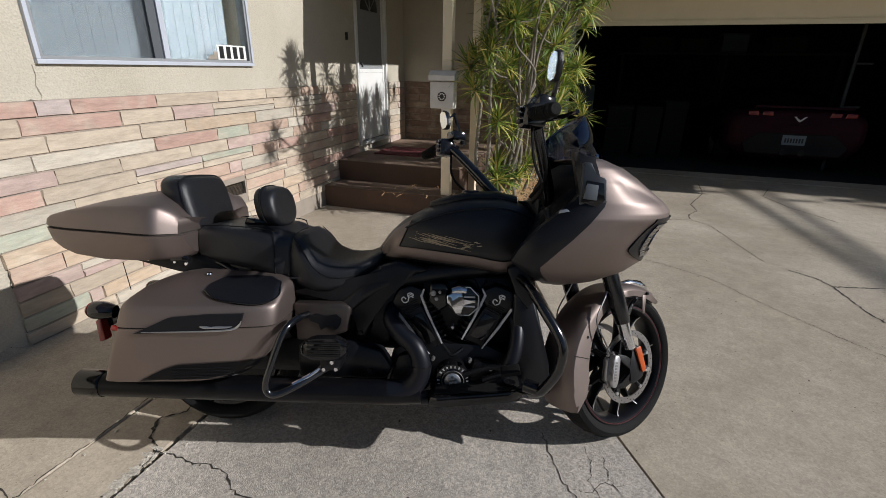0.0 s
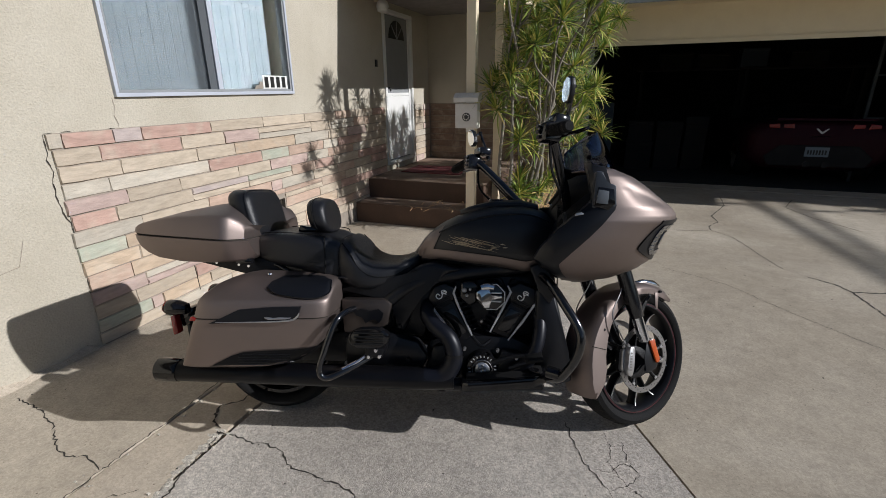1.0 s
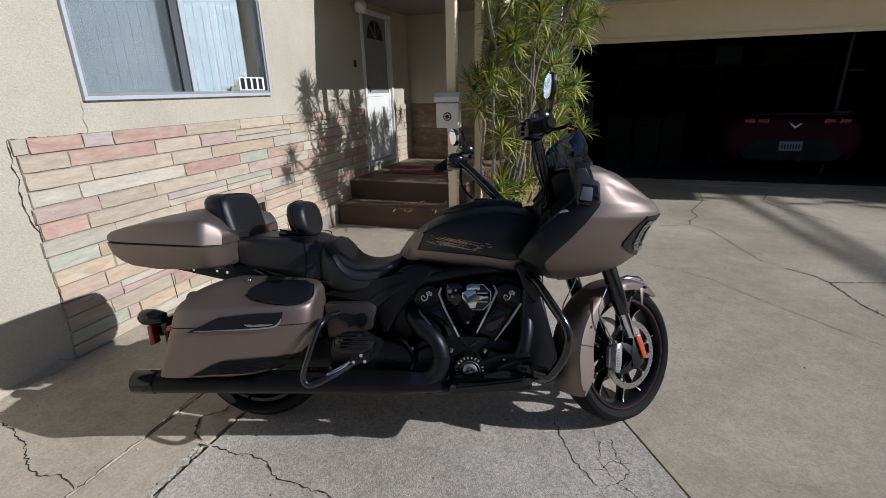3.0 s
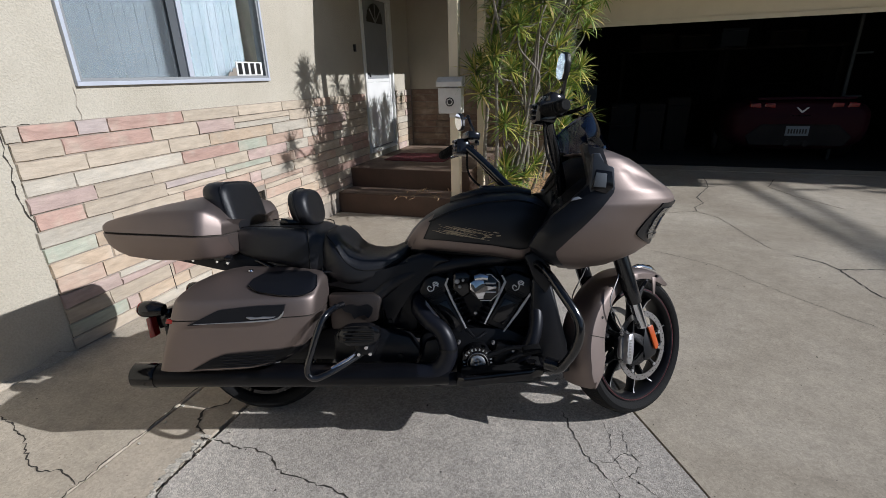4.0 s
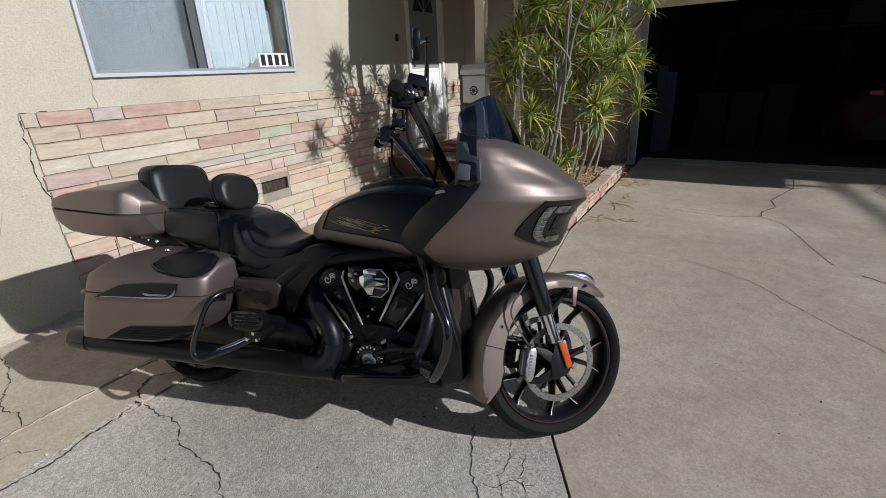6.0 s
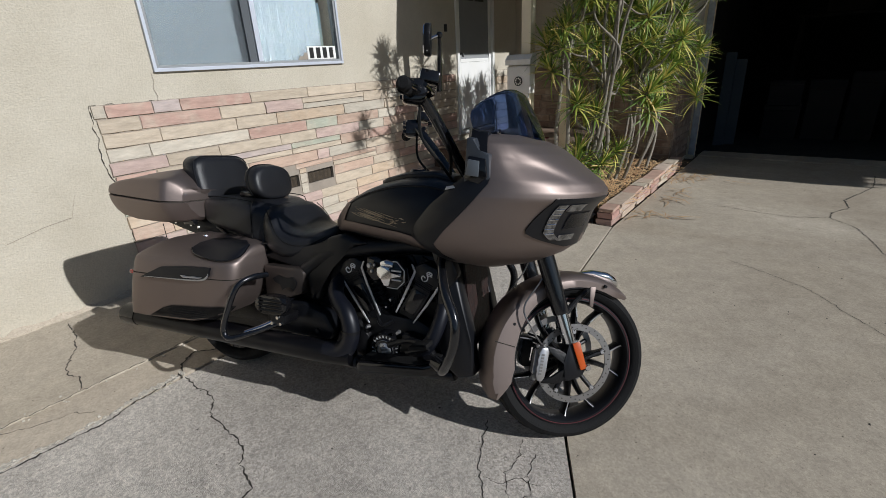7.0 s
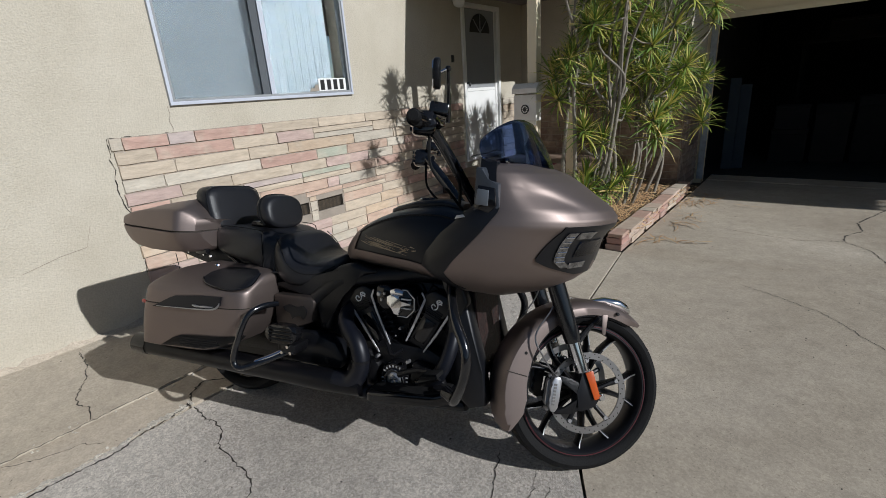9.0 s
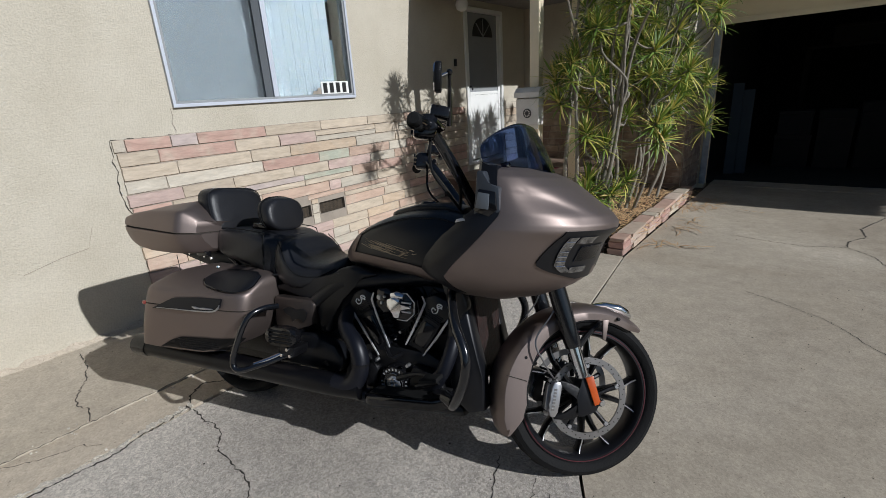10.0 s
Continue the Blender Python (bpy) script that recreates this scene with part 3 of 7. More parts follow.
def facing(parent, plane, face, a0, a1, seed, z_low, hues="rstttocclp"):
    """Courses of stones in no set order; plane x faces +x, plane y faces -y."""
    rnd = random.Random(seed)
    tops = sorted(COURSES, reverse=True) + [0.0]
    for z1, z0 in zip(tops, tops[1:]):
        if z1 < z_low + 0.02:
            continue
        a = a0
        while a < a1 - 0.02:
            w = min(rnd.choice((0.2, 0.32, 0.42, 0.5, 0.62)) * rnd.uniform(0.85, 1.15), a1 - a)
            if a1 - a - w < 0.09:
                w = a1 - a
            stone(parent, plane, face, a, a + w, z0, z1, rnd.choice(hues), rnd)
            a += w


part("mortar", box_bm((WX - 0.0115, 1.35, -0.05), (WX - 0.006, 2.44, 1.275)), M_MORTAR, wall_west)
part("mortar", box_bm((WX - 0.0115, 3.165, -0.05), (WX - 0.006, DOOR[0] - 0.05, 1.275)), M_MORTAR, wall_west)
part("mortar", box_bm((WX - 0.0115, 2.44, 0.555), (WX - 0.006, 3.165, 1.275)), M_MORTAR, wall_west)
part("mortar", box_bm((WX - 0.0115, 2.44, -0.05), (WX - 0.006, 3.165, 0.415)), M_MORTAR, wall_west)
part("mortar", box_bm((WX - 0.0115, 2.77, 0.415), (WX - 0.006, 2.845, 0.555)), M_MORTAR, wall_west)
part("mortar", box_bm((WX - 0.0115, DOOR[1] + 0.05, -0.05), (WX - 0.006, BY, 1.275)), M_MORTAR, wall_west)
part("mortar", box_bm((WX, BY + 0.006, 0.3), (-1.36, BY + 0.0115, 1.275)), M_MORTAR, wall_north)
# a ragged dark seam where stucco meets the stone
bm = bmesh.new()
rnd = random.Random(2)
line = [(1.318 + rnd.uniform(-0.012, 0.012) + (0.03 if z < 0.8 else 0), z) for z in np.linspace(0.0, 1.27, 40)]
line += [(y, 1.272 + rnd.uniform(-0.006, 0.006)) for y in np.linspace(1.33, 1.75, 14)]
for (y0, z0), (y1, z1) in zip(line, line[1:]):
    w = rnd.uniform(0.002, 0.007)
    q = [(y0, z0), (y1, z1), (y1 + w, z1 + w * 0.5), (y0 + w, z0 + w * 0.5)]
    bm.faces.new([bm.verts.new((WX - 0.0085, a, b)) for a, b in q])
part("seam", bm, M_CRACK, wall_west)
bm = bmesh.new()
for pts in ([(1.745, 1.45), (1.75, 1.40), (1.735, 1.35), (1.75, 1.30), (1.74, 1.27)], [(1.1, 0.75), (1.05, 0.62), (0.9, 0.60), (0.7, 0.55)]):
    for (y0, z0), (y1, z1) in zip(pts, pts[1:]):
        bm.faces.new([bm.verts.new((WX - 0.009, a, b)) for a, b in ((y0, z0), (y1, z1), (y1 + 0.003, z1 + 0.003), (y0 + 0.003, z0 + 0.003))])
part("hairline_crack", bm, M_MORTAR, wall_west)

# a broken mortar lip where the wall meets the paving
rnd = random.Random(12)
lip = []
for k in range(90):
    y = -3.0 + 4.3 * k / 89
    h, w = rnd.uniform(0.012, 0.045), rnd.uniform(0.008, 0.03)
    lip.append([Vector((WX - 0.0125, y, -0.01)), Vector((WX - 0.0125, y, h)), Vector((WX - 0.004, y, h * 0.8)), Vector((WX + w, y, 0.002)), Vector((WX + w, y, -0.01))])
part("base_lip", loft(lip), M_PATCH, wall_west, "broken grey mortar lip")

# foundation vents
for y0, y1, z0, z1 in VENTS:
    vent = thing("foundation_vent", "rusty dark screened vent set in the stone base of the wall", "vent", group="foundation vents")
    fr = bmesh.new()
    for lo, hi in (((y0, z0), (y1, z0 + 0.015)), ((y0, z1 - 0.015), (y1, z1)), ((y0, z0 + 0.015), (y0 + 0.012, z1 - 0.015)), ((y1 - 0.012, z0 + 0.015), (y1, z1 - 0.015))):
        box_bm((WX - 0.03, lo[0], lo[1]), (WX - 0.004, hi[0], hi[1]), 0.002, fr)
    part("frame", fr, M_MORTAR, vent)
    part("backing", box_bm((WX - 0.055, y0, z0), (WX - 0.04, y1, z1)), M_DIRT, vent)
    for k in range(11):
        zz = z0 + 0.022 + k * (z1 - z0 - 0.044) / 10
        part("wire", tube([(WX - 0.015, y0 + 0.012, zz), (WX - 0.015, y1 - 0.012, zz)], 0.0016, 4), M_CRACK, vent)

# window
window_1 = tagged(new("window_1"), "white aluminium sliding window with vertical blinds drawn", "window", kind="structure")
y0, y1, z0, z1 = WIN
for lo, hi in (((WX - 0.07, y0 - 0.03, z0 - 0.03), (WX + 0.012, y1 + 0.03, z0 - 0.006)), ((WX - 0.07, y0 - 0.03, z1 - 0.002), (WX + 0.012, y1 + 0.03, z1 + 0.03)),
               ((WX - 0.07, y0 - 0.03, z0 - 0.006), (WX + 0.012, y0 - 0.008, z1 - 0.002)), ((WX - 0.07, y1 + 0.008, z0 - 0.006), (WX + 0.012, y1 + 0.03, z1 - 0.002))):
    part("window_frame", box_bm(lo, hi, 0.003), M_WINFRAME, window_1)
for lo, hi in (((WX - 0.07, y0 - 0.008, z0 - 0.006), (WX + 0.002, y1 + 0.008, z0 + 0.012)), ((WX - 0.07, y0 - 0.008, z1 - 0.02), (WX + 0.002, y1 + 0.008, z1 - 0.002)),
               ((WX - 0.07, y0 - 0.008, z0 + 0.012), (WX + 0.002, y0 + 0.012, z1 - 0.02)), ((WX - 0.07, y1 - 0.012, z0 + 0.012), (WX + 0.002, y1 + 0.008, z1 - 0.02))):
    part("sliding_track", box_bm(lo, hi, 0.002), M_DOOR, window_1, "grey inner sliding track")
part("mullion", box_bm((WX - 0.06, 2.575, z0 + 0.012), (WX + 0.002, 2.617, z1 - 0.02), 0.003), M_WINFRAME, window_1)
part("screen_frame", box_bm((WX - 0.05, 2.505, z0 + 0.012), (WX - 0.01, 2.572, z1 - 0.02), 0.003), M_DARKROOM, window_1, "dark grey insect screen edge")
for a, b, xx in ((y0 + 0.012, 2.55, -0.052), (2.617, y1 - 0.012, -0.03)):
    pane = part("pane", box_bm((WX + xx - 0.004, a, z0 + 0.012), (WX + xx, b, z1 - 0.02)), M_GLASS, window_1)
    pane.visible_shadow = False
M_SCREEN = mat("insect_screen", (0.16, 0.18, 0.195), (0.14, 0.16, 0.175), 3, 0.7)
sb = M_SCREEN.node_tree.nodes["Principled BSDF"]
sb.inputs["Alpha"].default_value = 0.22
part("insect_screen", box_bm((WX - 0.0325, y0 + 0.012, z0 + 0.012), (WX - 0.0315, 2.505, z1 - 0.02)), M_SCREEN, window_1, "fine grey mesh")
blind = thing("vertical_blind", "white vertical slat blind hanging behind the window", "blind")
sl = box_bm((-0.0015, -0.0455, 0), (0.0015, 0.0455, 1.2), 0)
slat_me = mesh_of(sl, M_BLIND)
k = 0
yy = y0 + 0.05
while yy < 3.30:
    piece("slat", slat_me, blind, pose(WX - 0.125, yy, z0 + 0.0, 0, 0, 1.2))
    yy += 0.079
part("headrail", box_bm((WX - 0.15, y0 + 0.01, 2.62), (WX - 0.10, y1 - 0.01, 2.68)), M_WHITE, blind)
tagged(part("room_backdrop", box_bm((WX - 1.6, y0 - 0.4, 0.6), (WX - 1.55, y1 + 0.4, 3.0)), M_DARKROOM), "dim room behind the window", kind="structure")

# house number board: four plain bars
board = thing("number_board", "small white board with four dark bars in the window corner", "sign")
part("plate", box_bm((WX - 0.008, 3.058, 1.499), (WX - 0.002, 3.372, 1.606), 0.002), M_WHITE, board)
for k in range(4):
    ya = 3.078 + k * 0.073
    part("bar", box_bm((WX - 0.0018, ya, 1.509), (WX + 0.001, ya + 0.044, 1.596), 0.001), M_BLACKP, board)
part("bracket", slab([(2.955, 1.50), (3.055, 1.50), (3.055, 1.556), (3.025, 1.556), (3.01, 1.528), (2.975, 1.528)], WX - 0.008, WX - 0.003, "x"), M_MORTAR, board, "torn grey strip")

# front door
door_1 = tagged(new("door_1"), "closed white-framed screen door with grey mesh and a fan light", "door", kind="structure")
dy0, dy1, dz0, dz1 = DOOR
for lo, hi in (((WX - 0.10, dy0, dz0), (WX + 0.01, dy0 + 0.045, dz1)), ((WX - 0.10, dy1 - 0.045, dz0), (WX + 0.01, dy1, dz1)), ((WX - 0.10, dy0 + 0.045, dz1 - 0.05), (WX + 0.01, dy1 - 0.045, dz1)),
               ((WX - 0.10, dy0 + 0.045, dz0), (WX + 0.015, dy1 - 0.045, dz0 + 0.04))):
    part("door_frame", box_bm(lo, hi, 0.004), M_WHITE, door_1)
leaf = part("door_leaf", box_bm((WX - 0.075, dy0 + 0.048, dz0 + 0.043), (WX - 0.03, dy1 - 0.048, dz1 - 0.053), 0.004), M_DOOR, door_1)
yc = (dy0 + dy1) / 2
fan = [(yc + 0.22 * math.cos(math.pi * i / 16), 2.10 + 0.22 * math.sin(math.pi * i / 16)) for i in range(17)]
part("fan_light", slab(fan, WX - 0.031, WX - 0.022, "x"), M_BLACKP, leaf, "dark half-round glass")
for k in range(1, 4):
    a = math.pi * k / 4
    part("glazing_bar", tube([(WX - 0.02, yc, 2.10), (WX - 0.02, yc + 0.21 * math.cos(a), 2.10 + 0.21 * math.sin(a))], 0.007, 5), M_DOOR, leaf)
# above the kick plate the white stands for sunlight on the mesh
part("kick_panel", box_bm((WX - 0.031, dy0 + 0.10, dz0 + 0.06), (WX - 0.020, dy1 - 0.10, 1.40), 0.004), M_WHITE, leaf, "white lower door panel, its upper part for the sunlit mesh")
for lo, hi in (((dy0 + 0.05, dz0 + 0.045), (dy0 + 0.098, dz1 - 0.055)), ((dy1 - 0.098, dz0 + 0.045), (dy1 - 0.05, dz1 - 0.055)), ((dy0 + 0.10, 1.402), (dy1 - 0.10, 1.44))):
    part("stile", box_bm((WX - 0.031, lo[0], lo[1]), (WX - 0.018, hi[0], hi[1]), 0.003), M_WHITE, leaf, "white door stile")
part("door_handle", tube([(WX - 0.025, dy0 + 0.085, 1.50), (WX + 0.02, dy0 + 0.085, 1.50), (WX + 0.03, dy0 + 0.085, 1.46)], 0.012, 8), M_BLACKP, leaf)
bell = thing("doorbell", "small dark doorbell button beside the door", "doorbell")
part("button", box_bm((WX - 0.0115, 5.045, 1.745), (WX + 0.008, 5.085, 1.825), 0.004), M_BLACKP, bell)
lamp = thing("porch_lamp", "small white porch lamp on the wall, unlit", "lamp")
part("shade", lathe([(0.03, 0.0), (0.06, -0.02), (0.075, -0.07), (0.06, -0.12), (0.02, -0.14)], 20, "z", (WX + 0.09, 5.12, 2.47), close=False), M_WHITE, lamp, smooth=40)
part("bracket", tube([(WX - 0.011, 5.12, 2.46), (WX + 0.06, 5.12, 2.48), (WX + 0.09, 5.12, 2.47)], 0.014, 8), M_BEIGE, lamp, smooth=40)

# porch with two steps
porch = tagged(new("porch"), "dark brown painted concrete porch with two steps", "steps", kind="structure")
part("step", box_bm((WX + 0.002, 4.372, -0.05), (-1.35, 4.70, 0.225), 0.008), M_STEP, porch)
part("step", box_bm((WX + 0.002, 4.702, -0.05), (-1.35, BY + 0.005, 0.45), 0.008), M_STEP, porch)
# thin tread sheets, paler than the step boxes under them
part("tread", box_bm((WX + 0.004, 4.376, 0.2265), (-1.353, 4.70, 0.2305), 0.001), M_TREAD, porch, "paler tread")
part("tread", box_bm((WX + 0.004, 4.706, 0.4515), (-1.353, BY + 0.003, 0.4555), 0.001), M_TREAD, porch, "paler tread")
rug = thing("doormat", "worn dark red patterned rug on the porch", "rug")
part("mat", box_bm((-2.62, 5.22, 0.457), (-1.82, 5.80, 0.468), 0.004), M_RUG, rug)
post = thing("porch_post", "square beige wooden post holding the porch roof", "post", group="porch posts")
part("shaft", box_bm((-1.475, 4.43, 0.225), (-1.38, 4.52, 2.50), 0.006), M_BEIGE, post)
post2 = thing("porch_post", "square beige wooden post behind the plants", "post", group="porch posts")
part("shaft", box_bm((-1.345, 5.03, 0.0), (-1.265, 5.11, 2.50), 0.006), M_BEIGE, post2)
part("mount", box_bm((-1.47, 4.405, 1.06), (-1.385, 4.429, 1.40), 0.003), M_WHITE, post)
mailbox = thing("mailbox", "white metal mailbox with a dark round emblem on the porch post", "mailbox")
part("body", box_bm((-1.55, 4.30, 1.105), (-1.315, 4.404, 1.345), 0.01), M_MAIL, mailbox)
lid = bmesh.new()
loft([[Vector((x, 4.285, 1.355)), Vector((x, 4.285, 1.40)), Vector((x, 4.33, 1.44)), Vector((x, 4.404, 1.445)), Vector((x, 4.404, 1.355))] for x in (-1.56, -1.305)], True, True, lid)
part("lid", lid, M_MAIL, mailbox)
em = lathe([(0.0005, -0.004), (0.042, -0.004), (0.042, 0.0), (0.0005, 0.0)], 24, "y", (-1.43, 4.298, 1.215), close=False)
part("emblem", em, M_BLACKP, mailbox, "black round ornament")
for k in range(9):
    a = 2 * math.pi * k / 9
    part("dot", lathe([(0.0005, -0.003), (0.007, -0.003), (0.007, 0.0), (0.0005, 0.0)], 8, "y", (-1.43 + 0.026 * math.cos(a), 4.2925, 1.215 + 0.026 * math.sin(a)), close=False), M_MAIL, mailbox.children[2])

# planter with a stone kerb
planter = thing("planter_kerb", "low planter border of pink and cream split stones", "planter", kind="structure")
rnd = random.Random(8)
KERBS = []
for k in range(6):
    kb = box_bm((-0.5, -0.5, -0.5), (0.5, 0.5, 0.5), 0.06)
    for v in kb.verts:
        v.co += Vector((rnd.uniform(-0.09, 0.09), rnd.uniform(-0.03, 0.03), rnd.uniform(-0.09, 0.07)))
    KERBS.append(mesh_of(kb, M_KERB[k]))
for c, (zc, h) in enumerate(((0.024, 0.060), (0.084, 0.058), (0.134, 0.040))):
    a = 4.20
    while a < 6.68:
        w = min(rnd.uniform(0.14, 0.46), 6.70 - a)
        piece("stone", rnd.choice(KERBS), planter, Matrix.Translation((-0.508 + rnd.uniform(-0.007, 0.007), a + w / 2, zc)) @ Matrix.Diagonal((0.13, w - 0.01, h - 0.007, 1)))
        a += w
    a = -0.66
    while a > -1.3:
        w = rnd.uniform(0.2, 0.4)
        piece("stone", rnd.choice(KERBS), planter, Matrix.Translation((a - w / 2, 4.27, zc)) @ Matrix.Diagonal((w - 0.01, 0.15, h - 0.007, 1)))
        a -= w
tagged(part("soil", box_bm((-1.349, 4.345, -0.06), (-0.575, BY + 0.005, 0.10)), M_DIRT), "dark planter soil", kind="structure")
laid(wall_west, WX - 0.005, DOOR[0] - 0.05, VENTS, 3, lambda a: 0.0 if a < 4.37 else 0.225 if a < 4.7 else 0.45)
facing(wall_west, "x", WX - 0.005, DOOR[1] + 0.05, BY, 4, 0.45)
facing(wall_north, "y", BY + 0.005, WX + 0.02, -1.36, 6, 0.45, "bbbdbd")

part("mortar", box_bm((-1.345, BY + 0.006, 0.05), (-0.60, BY + 0.0115, 1.275)), M_MORTAR, wall_north)
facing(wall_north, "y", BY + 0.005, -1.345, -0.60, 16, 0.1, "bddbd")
part("mortar", box_bm((-0.5995, BY + 0.02, 0.0), (-0.5955, GY - 0.035, 1.275)), M_MORTAR, wall_side)
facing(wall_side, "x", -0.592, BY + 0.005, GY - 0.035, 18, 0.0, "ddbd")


# ---- motorcycle ----
M_BRONZE = mat("satin_bronze_paint", (0.245, 0.200, 0.182), (0.228, 0.187, 0.170), 3, 0.50, 0.95, 0.02, 900, 0.06, coat=0.05, rough2=0.57)
M_SATIN = mat("satin_black_paint", (0.0045, 0.005, 0.007), (0.0065, 0.007, 0.009), 5, 0.33, 0, 0.02, 300, spec=0.36)
M_GLOSS = mat("gloss_black", (0.005, 0.005, 0.006), (0.007, 0.007, 0.008), 5, 0.06, 0, coat=0.1, spec=0.45)
M_CAST = mat("black_cast_metal", (0.0045, 0.0045, 0.0055), (0.007, 0.007, 0.008), 18, 0.33, 0.05, 0.2, 220, spec=0.32)
M_VINYL = mat("black_vinyl", (0.006, 0.0065, 0.0085), (0.009, 0.0095, 0.012), 6, 0.35, 0, 0.16, 420, 0.1, rough2=0.46, spec=0.5)
M_RUBBER = mat("tyre_rubber", (0.005, 0.005, 0.0055), (0.009, 0.009, 0.009), 9, 0.7, 0, 0.3, 160, spec=0.2)
M_CHROME = mat("chrome", (0.75, 0.76, 0.78), (0.70, 0.71, 0.73), 4, 0.08, 1.0)
M_ALU = mat("machined_aluminium", (0.55, 0.55, 0.56), (0.45, 0.45, 0.46), 12, 0.32, 0.9, 0.03)
M_ROTOR = mat("brake_steel", (0.34, 0.33, 0.325), (0.28, 0.27, 0.265), 14, 0.34, 0.95, 0.03)
M_PIPE = mat("heat_tinted_black_pipe", (0.008, 0.009, 0.014), (0.005, 0.006, 0.010), 4, 0.36, 0.2, spec=0.35)
M_GOLD = mat("pale_gold_decal", (0.55, 0.45, 0.30), (0.38, 0.29, 0.18), 30, 0.5)
M_RED = mat("red_pinstripe", (0.085, 0.008, 0.014), None, 6, 0.45)
# a darker copy of the bronze, with the side cover's shade in it
M_SHADEBR = mat("satin_bronze_shaded", (0.088, 0.073, 0.066), (0.08, 0.066, 0.06), 5, 0.36, 0.75, 0.03, 900, 0.06)
M_TANK = mat("satin_black_tank_paint", (0.011, 0.011, 0.012), (0.014, 0.014, 0.015), 5, 0.36, 0.1, 0.02, 300, spec=0.5)
M_SILVER = mat("cast_silver_paint", (0.62, 0.62, 0.63), (0.5, 0.5, 0.51), 30, 0.4, 0.6, 0.1)
M_SKYTRIM = mat("sky_toned_trim", (0.040, 0.046, 0.056), (0.034, 0.039, 0.047), 5, 0.34, 0.1)
M_BLADE = mat("pale_grey_vent_paint", (0.11, 0.125, 0.14), (0.095, 0.105, 0.12), 5, 0.36, 0.1)
# black cockpit plastic, taken darker for the shade inside the fairing
M_COCKPIT = mat("grained_black_plastic_shaded", (0.003, 0.003, 0.0035), (0.0045, 0.0045, 0.005), 12, 0.6, 0, 0.15, 260, spec=0.12)
M_MUFFLER = mat("black_ceramic_coat", (0.003, 0.003, 0.004), (0.005, 0.005, 0.006), 5, 0.26, 0, 0.02, 300, spec=0.24)
M_BAR = mat("polished_black_bar", (0.004, 0.0045, 0.006), (0.006, 0.0065, 0.008), 5, 0.14, 0.0, coat=0.5, spec=0.5)
M_ORANGE = mat("orange_reflector", (0.52, 0.085, 0.008), (0.44, 0.07, 0.008), 8, 0.25, coat=0.5)
M_COPPER = mat("rusty_bronze_mesh", (0.0028, 0.0025, 0.0025), (0.0275, 0.0083, 0.0060), 46, 0.6, 0.1, 0.4)
M_MIRROR = mat("mirror_glass", (0.9, 0.9, 0.9), (0.88, 0.88, 0.88), 2, 0.02, 1.0)
M_SMOKE = glass_mat("smoked_screen", (0.10, 0.17, 0.40), 0.02, 1.35)
M_LAMPG = mat("lamp_reflector", (0.40, 0.41, 0.43), (0.08, 0.08, 0.085), 55, 0.12, 0.9)

bike = thing("motorcycle", "bronze and black touring motorcycle leaning on its side stand", "motorcycle", pose(-1.385, 1.265, 0, 0, 0, 14.6) @ pose(0, 0, 0, -11))
AXLE = Vector((1.654, 0.036, 0.317))
AX = Vector((-math.sin(radians(25)), 0, math.cos(radians(25))))
PIVOT = Vector((1.668, 0, 0.32))
STEER = Matrix.Translation(AXLE) @ Matrix.Rotation(radians(36.4), 4, AX) @ Matrix.Rotation(radians(6.9), 4, "X") @ Matrix.Scale(0.967, 4) @ Matrix.Translation(-AXLE)
FORK = Matrix.Translation(AXLE) @ Matrix.Rotation(radians(33), 4, AX) @ Matrix.Rotation(radians(3), 4, "X") @ Matrix.Rotation(radians(5), 4, "Y") @ Matrix.Scale(0.967, 4) @ Matrix.Translation(-AXLE)
HEAD = Vector((1.333, 0, 1.0))
BAR_TURN = Matrix.Translation(HEAD) @ Matrix.Rotation(radians(28), 4, Vector((-math.sin(radians(15)), 0, math.cos(radians(15))))) @ Matrix.Translation(-HEAD)


def bp(name, bm, material, parent=None, label="", smooth=38, turn=False):
    if turn:
        bm.transform(STEER if turn is True else FORK if turn == 2 else BAR_TURN @ turn)
    return part(name, bm, material, parent or bike, label, smooth)


def flat_ring(z, u0, u1, v0, v1, e=4.0, n=44):
    """A rounded rectangle at height z."""
    out = []
    for i in range(n):
        a = 2 * math.pi * i / n
        c, s = math.cos(a), math.sin(a)
        out.append(Vector(((u0 + u1) / 2 + (u1 - u0) / 2 * math.copysign(abs(c) ** (2 / e), c), (v0 + v1) / 2 + (v1 - v0) / 2 * math.copysign(abs(s) ** (2 / e), s), z)))
    return out


def curve(table):
    xs, ys = [a for a, b in table], [b for a, b in table]
    return lambda x: float(np.interp(x, xs, ys))


